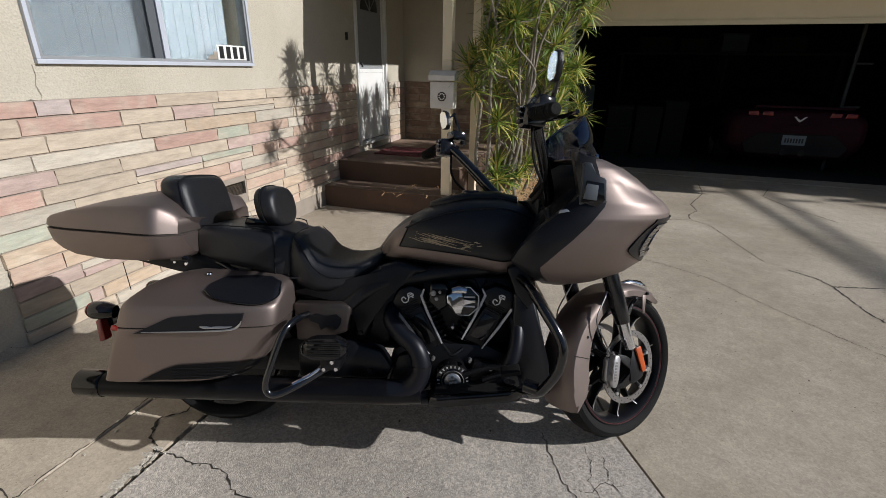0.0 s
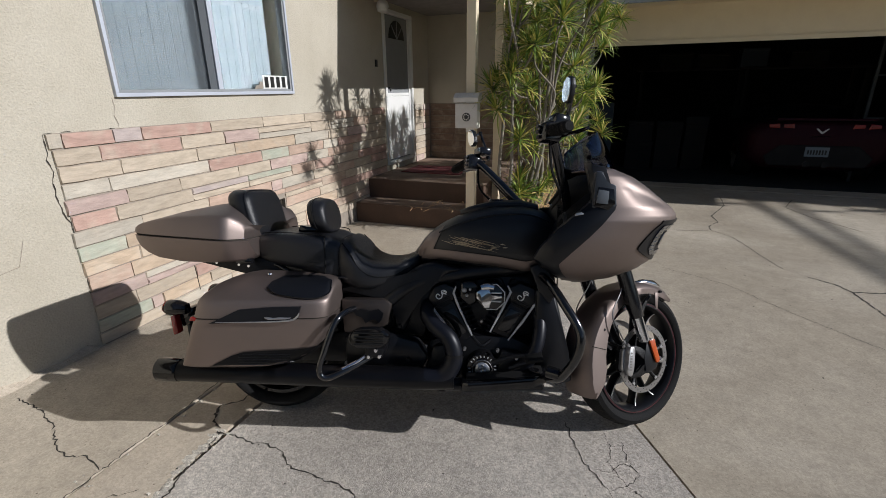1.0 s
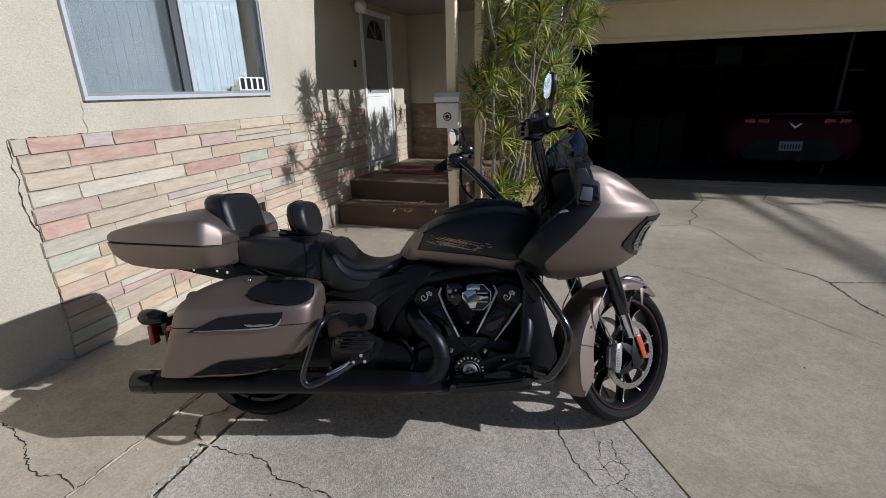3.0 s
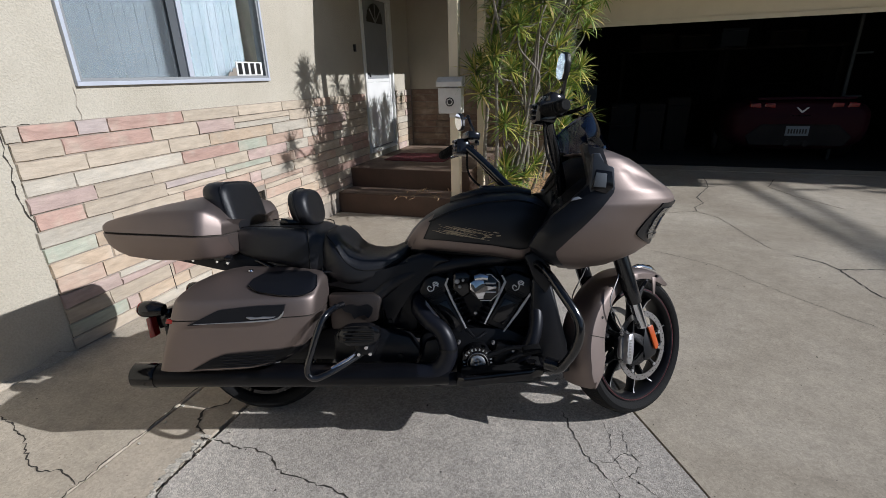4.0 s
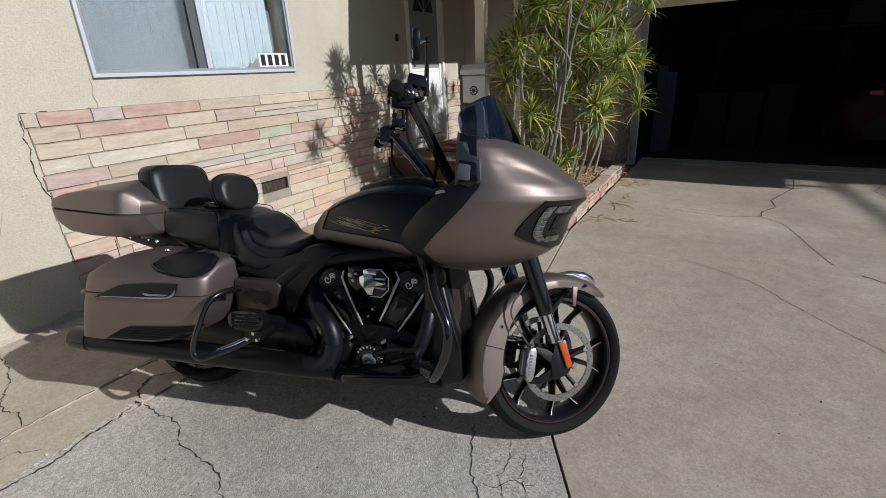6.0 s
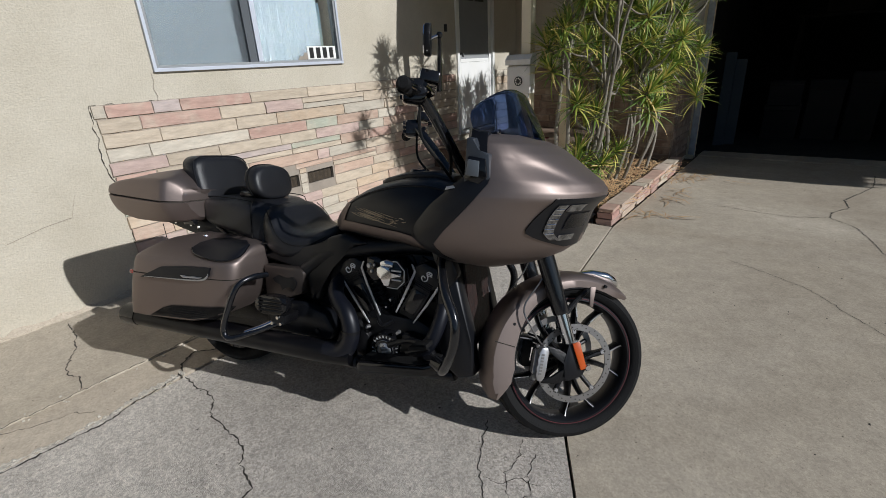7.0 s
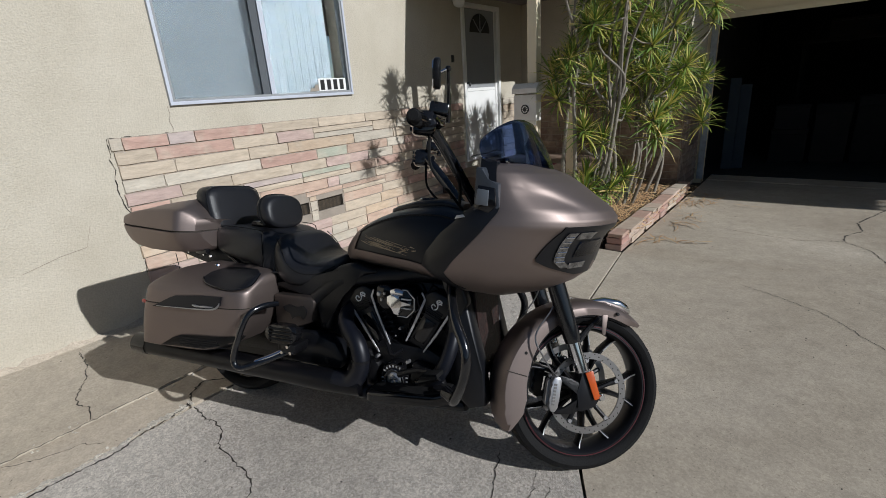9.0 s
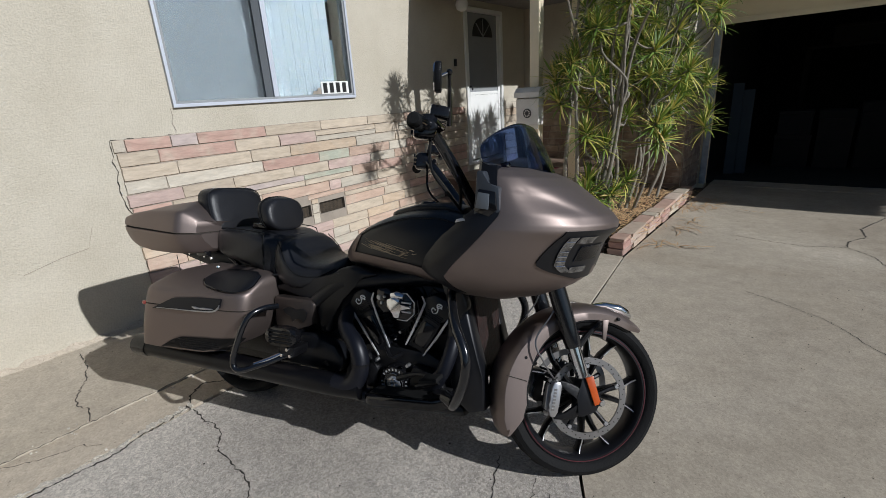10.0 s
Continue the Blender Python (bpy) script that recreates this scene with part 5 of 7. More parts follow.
# headlights
for s in (-1, 1):
    def face(th, z, o):
        return fairing_point(s * th, z, o)
    rear_th = curve([(0.802, 26), (0.82, 37), (0.84, 47), (0.862, 54), (0.90, 53), (0.94, 51.5), (0.97, 50.5)])
    front_th = curve([(0.802, 12), (0.86, 10), (0.90, 9), (0.945, 8), (0.97, 7)])
    lamp_th = curve([(0.826, 37), (0.842, 41), (0.86, 44.5), (0.90, 45.5), (0.95, 46.5)])
    rows = []
    for z in np.linspace(0.802, 0.970, 16):
        ts = np.linspace(radians(front_th(z)), radians(rear_th(z)), 12)
        rows.append([face(t, z, 0.006) for t in ts] + [face(t, z, -0.004) for t in ts[::-1]])
    hl = bp("headlight", loft(rows), M_SATIN, fair, "black headlight housing with clear lamp")
    rows = []
    for z in np.linspace(0.832, 0.950, 10):
        b = radians(lamp_th(z))
        ts = np.linspace(b - radians(6), b, 5)
        rows.append([face(t, z, 0.011) for t in ts] + [face(t, z, 0.002) for t in ts[::-1]])
    bp("led_bar", loft(rows), M_LAMPG, hl, "ribbed clear lamp bar")
    for za, zb, a0, a1 in ((0.928, 0.950, 27, 39), (0.828, 0.848, 22, 34)):
        rows = []
        for z in np.linspace(za, zb, 4):
            ts = np.linspace(radians(a0), radians(a1), 8)
            rows.append([face(t, z, 0.0105) for t in ts] + [face(t, z, 0.002) for t in ts[::-1]])
        bp("led_bar", loft(rows), M_LAMPG, hl)
    for k in range(6):
        z = 0.855 + k * 0.016
        b = lamp_th(z)
        bp("led_rib", tube([face(radians(b - 5.6), z, 0.0125), face(radians(b - 0.5), z, 0.0125)], 0.0016, 5), M_CHROME, hl)
    rows = []
    for z in np.linspace(0.868, 0.918, 5):
        ts = np.linspace(radians(front_th(z) + 4), radians(33), 6)
        rows.append([face(t, z, 0.0095) for t in ts] + [face(t, z, 0.002) for t in ts[::-1]])
    bp("lens", loft(rows), M_SMOKE, hl)
rows = []
for z in np.linspace(0.835, 0.955, 9):
    ts = [radians(a) for a in np.linspace(-front_th(z), front_th(z), 9)]
    rows.append([fairing_point(t, z, 0.003) for t in ts] + [fairing_point(t, z, -0.004) for t in ts[::-1]])
bp("nose_grille", loft(rows), M_SATIN, fair)

# smoked screen
sheets = []
for o in (0.0, 0.005):
    g = []
    for j in range(13):
        h = j / 12
        row = []
        for i in range(33):
            t = -1 + 2 * i / 32
            e = abs(t)
            w = 0.300 + 0.036 * math.sin(math.pi * (h * 0.85 + 0.1)) - 0.03 * h ** 4
            topz = 0.172 * (1 - 0.52 * e ** 3.5)
            row.append(Vector((1.522 - 0.155 * e ** 2.4 - (0.075 * h + 0.02 * h * h) * (1 - 0.8 * e * e) - o * (1 - 0.7 * e), w * t - 0.8 * o * t * e, 1.148 + 0.016 * e ** 5 + topz * h)))
        g.append(row)
    sheets.append(g)
bm = bmesh.new()
gv = [[[bm.verts.new(p) for p in r] for r in g] for g in sheets]
for g in gv:
    for a, b in zip(g, g[1:]):
        for i in range(32):
            bm.faces.new((a[i], a[i + 1], b[i + 1], b[i]))
rim = lambda g: g[0] + [r[-1] for r in g[1:-1]] + g[-1][::-1] + [r[0] for r in g[-2:0:-1]]
ra, rb = rim(gv[0]), rim(gv[1])
for i in range(len(ra)):
    bm.faces.new((ra[i], ra[(i + 1) % len(ra)], rb[(i + 1) % len(ra)], rb[i]))
screen = bp("windscreen", bm, M_SMOKE, None, "short dark smoked windscreen", smooth=60)
for s in (-1, 1):
    bp("screen_screw", lathe([(0.0005, -0.004), (0.009, -0.004), (0.011, 0.003), (0.0005, 0.006)], 14, "x", (1.434, s * 0.272, 1.166), close=False), M_CHROME, screen)

# --- tank
T_TOP = curve([(0.665, 0.80), (0.70, 0.85), (0.74, 0.893), (0.80, 0.932), (0.88, 0.968), (1.0, 1.0), (1.14, 1.008), (1.22, 0.985), (1.30, 0.93)])
T_LOW = curve([(0.665, 0.775), (0.69, 0.744), (0.84, 0.741), (1.03, 0.725), (1.15, 0.704), (1.22, 0.72), (1.30, 0.80)])
T_HW = curve([(0.665, 0.06), (0.69, 0.105), (0.74, 0.14), (0.84, 0.178), (1.0, 0.205), (1.12, 0.205), (1.22, 0.175), (1.30, 0.12)])
US = [0.665, 0.672, 0.685, 0.70, 0.72, 0.75, 0.79, 0.84, 0.90, 0.96, 1.02, 1.08, 1.13, 1.18, 1.22, 1.26, 1.30]
tank = bp("fuel_tank", loft([se_ring(u, 0, (T_TOP(u) + T_LOW(u)) / 2, T_HW(u), (T_TOP(u) - T_LOW(u)) / 2, 44, 3.1) for u in US]), M_TANK, None, "satin black fuel tank edged in bronze", smooth=60)


def tank_side(u, z, s=-1):
    zc, hh = (T_TOP(u) + T_LOW(u)) / 2, (T_TOP(u) - T_LOW(u)) / 2
    k = min(abs((z - zc) / hh), 0.995)
    return s * T_HW(u) * (1 - k ** 3.1) ** (1 / 3.1)


for s in (-1, 1):
    sf = lambda u, z: tank_side(u, z, s)
    low_line = [(u, T_LOW(u) + 0.030) for u in np.linspace(0.70, 1.21, 24)]
    up_line = [(u, T_LOW(u) + 0.076) for u in np.linspace(0.715, 1.20, 24)]
    bp("lower_band", skin(low_line, up_line, sf, 0.002, 3, cols=40), M_BRONZE, tank, "bronze lower band", smooth=60)
    bp("rear_band", skin([(0.676, 0.775), (0.72, 0.79), (0.735, 0.775)], [(0.685, 0.81), (0.735, 0.878), (0.80, 0.92)], sf, 0.002, 4, cols=12), M_BRONZE, tank, smooth=60)
    ridge = [Vector((u, sf(u, T_TOP(u) - 0.03) * 1.005, T_TOP(u) - 0.03)) for u in np.linspace(0.78, 1.24, 8)]
    bp("ridge", tube(ridge, 0.005, 8, 4), M_SATIN, tank)
    rnd = random.Random(31)
    for k in range(26):
        u0 = rnd.uniform(0.79, 0.93)
        zz = 0.872 - 0.12 * (u0 - 0.79) + rnd.uniform(-0.018, 0.016)
        ln = rnd.uniform(0.04, 0.12)
        pts = [Vector((u0 + ln * t, sf(u0 + ln * t, zz - 0.008 * t - 0.12 * ln * t) + s * 0.0006, zz - 0.008 * t - 0.12 * ln * t)) for t in (0, 0.5, 1)]
        bp("feather_stroke", tube(pts, [0.0004, 0.0014, 0.0004], 4, 3), M_GOLD, tank)
    for k in range(12):
        u0, zz = rnd.uniform(0.985, 1.06), rnd.uniform(0.828, 0.852)
        pts = [Vector((u, sf(u, z) + s * 0.0006, z)) for u, z in ((u0, zz), (u0 + 0.010, zz + rnd.uniform(-0.004, 0.004)), (u0 + 0.020, zz + rnd.uniform(-0.003, 0.003)))]
        bp("emblem_stroke", tube(pts, [0.0005, 0.0018, 0.0005], 4, 2), M_GOLD, tank)
cons = loft([se_ring(u, 0, T_TOP(u) + 0.004, w, 0.018, 20, 3) for u, w in ((0.86, 0.02), (0.90, 0.06), (1.0, 0.075), (1.12, 0.08), (1.20, 0.07))])
bp("tank_console", cons, M_SATIN, tank)
bp("filler_cap", lathe([(0.001, 0.018), (0.03, 0.018), (0.036, 0.010), (0.036, 0.0), (0.001, 0.0)], 24, "z", (1.02, 0, 1.012), close=False), M_GLOSS, tank)
for s in (-1, 1):
    bp("frame_cover", slab([(1.16, 0.76), (1.22, 0.78), (1.25, 0.73), (1.28, 0.66), (1.25, 0.60), (1.20, 0.66)], s * 0.15, s * 0.20, "y", 0.012), M_SATIN, None)

# --- seats and pads
def seat(stations, n=48, e=3.5):
    return loft([se_ring(u, 0, (t + b) / 2, w, (t - b) / 2, n, e) for u, t, b, w in stations])


rs = bp("rider_seat", seat([(0.315, 0.80, 0.68, 0.10), (0.33, 0.845, 0.65, 0.165), (0.36, 0.855, 0.632, 0.19), (0.39, 0.835, 0.625, 0.202), (0.42, 0.798, 0.62, 0.208), (0.45, 0.768, 0.617, 0.208), (0.50, 0.75, 0.62, 0.20),
                            (0.55, 0.748, 0.64, 0.188), (0.60, 0.756, 0.66, 0.17), (0.65, 0.778, 0.69, 0.145), (0.69, 0.798, 0.72, 0.11)]), M_VINYL, None, "black vinyl rider seat", smooth=70)
ps = bp("passenger_seat", seat([(-0.04, 0.845, 0.77, 0.13), (-0.034, 0.858, 0.757, 0.155), (-0.015, 0.869, 0.745, 0.172), (0.03, 0.876, 0.732, 0.186), (0.12, 0.876, 0.716, 0.197), (0.20, 0.873, 0.700, 0.198), (0.262, 0.868, 0.682, 0.194), (0.285, 0.862, 0.672, 0.190), (0.300, 0.855, 0.668, 0.186), (0.325, 0.848, 0.662, 0.180), (0.36, 0.83, 0.66, 0.16)], 56, 5.2), M_VINYL, None, "black vinyl passenger seat", smooth=70)
for s in (-1, 1):
    bp("seam", tube([(u, s * 0.178 * w, z) for u, w, z in ((-0.01, 0.86, 0.871), (0.05, 0.95, 0.8775), (0.15, 1.0, 0.877), (0.25, 1.0, 0.871), (0.283, 0.98, 0.864))], 0.0022, 5, 4), M_RUBBER, ps)
    bp("seam", tube([(0.283, s * 0.178, 0.864), (0.287, s * 0.190, 0.82), (0.288, s * 0.191, 0.75), (0.287, s * 0.188, 0.70)], 0.0022, 5, 4), M_RUBBER, ps)
    bp("seam", tube([(u, s * v, z) for u, v, z in ((0.36, 0.176, 0.838), (0.40, 0.192, 0.795), (0.44, 0.203, 0.735), (0.50, 0.201, 0.70), (0.58, 0.178, 0.70), (0.65, 0.146, 0.735))], 0.0022, 5, 5), M_RUBBER, rs)
bp("piping", tube([(0.335, y, 0.65 + 0.20 * (1 - (abs(y) / 0.19) ** 3)) for y in np.linspace(-0.186, 0.186, 15)], 0.004, 6, 3), M_VINYL, rs)
bp("piping", tube([(0.60 - 0.25 * t, -0.155 - 0.045 * t, 0.70 - 0.01 * t) for t in np.linspace(0, 1, 6)], 0.0035, 6, 3), M_VINYL, rs)
bp("seat_pan", loft([se_ring(u, 0, z, w, h, 24, 4) for u, z, w, h in ((-0.03, 0.735, 0.12, 0.02), (0.10, 0.715, 0.165, 0.03), (0.30, 0.66, 0.165, 0.04), (0.50, 0.61, 0.16, 0.03), (0.66, 0.70, 0.09, 0.03))]), M_SATIN, None)


def pad(u, z, thick, hw, hh, lean, e=3.0):
    prof = ((-0.5, 0.80), (-0.44, 0.92), (-0.30, 0.985), (0.0, 1.0), (0.25, 0.985), (0.40, 0.94), (0.47, 0.86), (0.5, 0.72))
    return loft([se_ring(u + thick * t, 0, z, hw * k, hh * k, 40, e, lean) for t, k in prof])


p1 = bp("trunk_backrest", pad(-0.100, 0.950, 0.11, 0.168, 0.110, -0.28, 4.2), M_VINYL, None, "black padded passenger backrest", smooth=70)
bp("piping", tube([v for v in [q + Vector((0.03, 0, 0)) for q in se_ring(-0.095, 0, 0.950, 0.166, 0.1085, 28, 4.2, -0.28)]][::2], 0.003, 5, 3), M_VINYL, p1)
bp("mount_plate", slab([(-0.17, 0.86), (-0.10, 0.86), (-0.14, 0.98), (-0.19, 0.98)], -0.10, 0.10, "y", 0.008), M_CAST, p1)
p2 = bp("rider_backrest", pad(0.222, 0.943, 0.085, 0.122, 0.080, -0.2, 2.6), M_VINYL, None, "small black padded rider backrest", smooth=70)
bp("seam", tube([q + Vector((-0.012, 0, 0)) for q in se_ring(0.222, 0, 0.943, 0.1235, 0.0815, 32, 2.6, -0.2)] , 0.0026, 5, 3), M_RUBBER, p2)
bp("stalk", tube([(0.195, 0, 0.93), (0.22, 0, 0.87), (0.24, 0, 0.80)], 0.012, 10, 3), M_CHROME, p2, "chrome stalk")
bp("knob", lathe([(0.0005, -0.03), (0.014, -0.03), (0.016, 0.03), (0.0005, 0.03)], 12, "y", (0.165, -0.03, 0.885), close=False), M_GLOSS, p2)
bp("latch", slab([(0.13, 0.875), (0.22, 0.875), (0.215, 0.895), (0.14, 0.902)], -0.10, -0.02, "y", 0.005), M_GLOSS, p2)

# --- trunk
K_HALF = curve([(-0.532, 0.205), (-0.526, 0.255), (-0.51, 0.29), (-0.48, 0.315), (-0.40, 0.332), (-0.30, 0.337), (-0.120, 0.338), (-0.098, 0.335), (-0.080, 0.327), (-0.066, 0.315), (-0.018, 0.262)])
K_TOP = curve([(-0.532, 0.884), (-0.52, 0.904), (-0.48, 0.926), (-0.345, 0.970), (-0.23, 0.994), (-0.15, 1.002), (-0.11, 0.996), (-0.08, 0.986), (-0.055, 0.966), (-0.03, 0.925)])
K_EDGE = curve([(-0.532, 0.880), (-0.52, 0.897), (-0.475, 0.916), (-0.40, 0.936), (-0.30, 0.952), (-0.15, 0.960), (-0.098, 0.958), (-0.08, 0.955), (-0.055, 0.940), (-0.03, 0.912)])
K_MID = curve([(-0.532, 0.884), (-0.52, 0.904), (-0.48, 0.926), (-0.345, 0.970), (-0.23, 0.994), (-0.15, 1.002), (-0.13, 0.990), (-0.09, 0.960), (-0.06, 0.925), (-0.03, 0.880)])
K_SEAM = curve([(-0.532, 0.874), (-0.30, 0.866), (-0.018, 0.853)])
K_BASE = curve([(-0.516, 0.860), (-0.51, 0.848), (-0.485, 0.820), (-0.445, 0.790), (-0.395, 0.770), (-0.30, 0.757), (-0.05, 0.755), (-0.03, 0.762), (-0.018, 0.775)])


def mirrored(u, half):
    """A closed section across the bike from the (half width, z) points of one side."""
    return [Vector((u, v, z)) for v, z in half] + [Vector((u, -v, z)) for v, z in reversed(half)]


def trunk_lid(u):
    w, e, t, m = K_HALF(u), K_EDGE(u), K_TOP(u), K_SEAM(u) + 0.0015
    k = (e - m) / 0.10
    return mirrored(u, [(w - 0.012, m), (w - 0.001, m + 0.003), (w - 0.006 * k, m + (e - m) * 0.45), (w - 0.016 * k, e - 0.014 * k), (w - 0.020 * k - 0.003, e - 0.005 * k), (w - 0.029 * k - 0.004, e), (w - 0.06 * k - 0.01, e + (t - e) * 0.16), (w * 0.66, min(e + (t - e) * 0.6, K_MID(u) + 0.012)), (w * 0.5, K_MID(u) - (t - e) * 0.2), (w * 0.25, K_MID(u))])


def trunk_box(u):
    w, b, m = K_HALF(u) - 0.001, K_BASE(u), K_SEAM(u) - 0.0015
    cut = 0.035 + 0.075 * max(0.0, min(1.0, (u + 0.16) / 0.14))
    d = m - b
    k = d / 0.11
    return mirrored(u, [(w - 0.012, m), (w, m - 0.003), (w - 0.25 * cut * k, m - d * 0.42), (w - 0.72 * cut * k, m - d * 0.85), (w - 0.85 * cut * k, m - d * 0.94), (w - cut * k - 0.012, b + 0.001), (w * 0.4, b)])


K_STEPS = [-0.516, -0.51, -0.50, -0.485, -0.465, -0.445, -0.42, -0.395, -0.35, -0.30, -0.25, -0.20, -0.15, -0.11, -0.098, -0.089, -0.080, -0.073, -0.066, -0.05, -0.04, -0.03]
trunk = bp("trunk", loft([trunk_box(u) for u in K_STEPS + [-0.018]]), M_BRONZE, None, "bronze rear trunk", smooth=38)
bp("lid", loft([trunk_lid(u) for u in [-0.532, -0.526] + K_STEPS]), M_BRONZE, trunk, "bronze trunk lid", smooth=38)
bp("seam_gasket", loft([mirrored(u, [(K_HALF(u) - 0.008, K_SEAM(u) - 0.004), (K_HALF(u) - 0.008, K_SEAM(u) + 0.005)]) for u in K_STEPS]), M_CRACK, trunk)
for s in (-1, 1):
    badge = slab([(-0.33, s * 0.235), (-0.24, s * 0.235), (-0.20, s * 0.222), (-0.27, s * 0.205), (-0.33, s * 0.215)], 0.950, 0.9605, "z")
    for v in badge.verts:
        v.co.z += 0.13 * (v.co.x + 0.33) - 0.25 * (abs(v.co.y) - 0.22)
    bp("badge", badge, M_ALU, trunk)
    bp("rack", slab([(-0.375, 0.770), (-0.335, 0.738), (-0.22, 0.716), (-0.10, 0.690), (0.03, 0.665), (0.10, 0.695), (0.04, 0.762), (-0.30, 0.760)], s * 0.115, s * 0.165, "y", 0.006), M_CAST, trunk, "black luggage rack")
    for u, z in ((-0.275, 0.744), (-0.225, 0.734), (-0.12, 0.728), (-0.075, 0.722)):
        bp("rack_bolt", lathe([(0.0005, s * 0.170), (0.006, s * 0.170), (0.007, s * 0.165), (0.0005, s * 0.165)], 8, "y", (u, 0, z), close=False), M_CHROME, trunk)
    bp("trunk_rail", tube([(-0.34, s * 0.13, 0.765), (-0.20, s * 0.14, 0.735), (0.02, s * 0.15, 0.735), (0.12, s * 0.17, 0.70)], 0.013, 10), M_GLOSS, trunk)
    bp("bracket", slab([(-0.26, 0.755), (-0.14, 0.755), (-0.06, 0.69), (-0.12, 0.69)], s * 0.135, s * 0.15, "y", 0.003), M_CAST, trunk)
    bp("latch", slab([(-0.10, 0.742), (-0.03, 0.742), (-0.03, 0.766), (-0.10, 0.766)], s * 0.20, s * 0.225, "y", 0.004), M_GLOSS, trunk)
    bp("bolt", lathe([(0.0005, s * 0.158), (0.009, s * 0.158), (0.010, s * 0.15), (0.0005, s * 0.15)], 10, "y", (-0.19, 0, 0.735), close=False), M_CHROME, trunk)

# --- saddlebags
B_REAR = curve([(0.335, -0.235), (0.345, -0.255), (0.45, -0.215), (0.55, -0.175), (0.6458, -0.15), (0.6754, -0.125), (0.6902, -0.095), (0.7013, -0.05), (0.7087, 0)])
B_FRONT = curve([(0.335, 0.06), (0.345, 0.12), (0.36, 0.19), (0.393, 0.258), (0.44, 0.312), (0.49, 0.338), (0.55, 0.356), (0.607, 0.362), (0.66, 0.360), (0.68, 0.353), (0.69, 0.341), (0.70, 0.305), (0.7087, 0.2)])
B_OUT = curve([(0.335, 0.385), (0.35, 0.412), (0.45, 0.44), (0.55, 0.458), (0.607, 0.456), (0.626, 0.451), (0.634, 0.443), (0.6399, 0.43), (0.6532, 0.4), (0.6754, 0.348), (0.6902, 0.302), (0.7013, 0.255), (0.7087, 0.2)])


def bag_side(u, z, s):
    uc, hu = (B_REAR(z) + B_FRONT(z)) / 2, (B_FRONT(z) - B_REAR(z)) / 2
    k = min(abs((u - uc) / hu), 0.99)
    o = B_OUT(z)
    c, h = (o + 0.17) / 2, (o - 0.17) / 2
    return s * (c + h * (1 - k ** 7.0) ** (1 / 7.0)) * (1 - 0.36 * (u + 0.10))


for s in (-1, 1):
    def ring(z):
        a, b = sorted((s * 0.17, s * B_OUT(z)))
        r = flat_ring(z, B_REAR(z), B_FRONT(z), a, b, 7.0, 84)
        for q in r:
            q.y *= 1 - 0.36 * (q.x + 0.10)
        return r
    bag = bp("saddlebag", loft([ring(z) for z in (0.335, 0.34, 0.35, 0.37, 0.393, 0.42, 0.45, 0.49, 0.53, 0.558)]), M_BRONZE, None, "bronze hard saddlebag", smooth=45)
    bp("lid", loft([ring(z) for z in (0.563, 0.57, 0.607, 0.619, 0.626, 0.630, 0.634, 0.637, 0.640, 0.646, 0.653, 0.664, 0.675, 0.683, 0.690, 0.696, 0.701, 0.7087)]), M_BRONZE, bag, "bronze saddlebag lid", smooth=45)
    gk = [[p.copy() for p in ring(z)] for z in (0.556, 0.565)]
    for r in gk:
        m_ = sum(r, Vector()) / len(r)
        for p in r:
            p.x, p.y = m_.x + (p.x - m_.x) * 0.985, m_.y + (p.y - m_.y) * 0.97
    bp("gasket", loft(gk), M_CRACK, bag)
    sf = lambda u, z: bag_side(u, z, s)
    bp("lower_guard", skin([(-0.13, 0.345), (0.0, 0.343), (0.12, 0.346), (0.21, 0.362), (0.275, 0.395)], [(-0.03, 0.40), (0.02, 0.418), (0.12, 0.424), (0.25, 0.43), (0.325, 0.436)], sf, 0.004, 4, cols=20), M_SATIN, bag, "black ribbed lower guard")
    for k in range(5):
        z = 0.36 + k * 0.0115
        bp("rib", tube([Vector((u, sf(u, z) + s * 0.005, z)) for u in np.linspace(0.0, 0.20, 6)], 0.0014, 5, 2), M_SATIN, bag)
    bp("speaker_lid", skin([(0.10, 0.668), (0.15, 0.655), (0.25, 0.643), (0.32, 0.642), (0.353, 0.655)], [(0.10, 0.688), (0.13, 0.7025), (0.22, 0.7055), (0.295, 0.703), (0.338, 0.692)], lambda u, z: sf(u, z - 0.005), 0.006, 10, cols=18), M_SATIN, bag, "smooth black lid panel", smooth=60)
    bp("handle", skin([(-0.088, 0.546), (0.0, 0.548), (0.205, 0.553), (0.252, 0.572)], [(-0.07, 0.554), (0.025, 0.600), (0.15, 0.610), (0.262, 0.611)], sf, 0.010, 5, 0.006, cols=26), M_SATIN, bag, "black latch strip")
    bp("silver_edge", tube([Vector((u, sf(u, z) + s * 0.012, z)) for u, z in ((-0.06, 0.551), (0.05, 0.552), (0.15, 0.553), (0.225, 0.558), (0.25, 0.572), (0.258, 0.588))], [0.0012, 0.002, 0.003, 0.004, 0.004, 0.0015], 6, 3), M_ALU, bag)
    bp("script_mark", tube([Vector((u, sf(u, 0.565) + s * 0.0125, z)) for u, z in ((0.125, 0.570), (0.14, 0.567), (0.16, 0.5655), (0.185, 0.567), (0.21, 0.5665), (0.228, 0.569))], [0.002, 0.0055, 0.0035, 0.0048, 0.0035, 0.0012], 8, 4), M_ALU, bag, "plain silver maker's mark")
    bp("bag_reflector", slab([(-0.178, 0.548), (-0.150, 0.548), (-0.146, 0.562), (-0.172, 0.566)], s * 0.40, s * 0.452, "y", 0.003), M_LENS, bag, "small red side reflector")
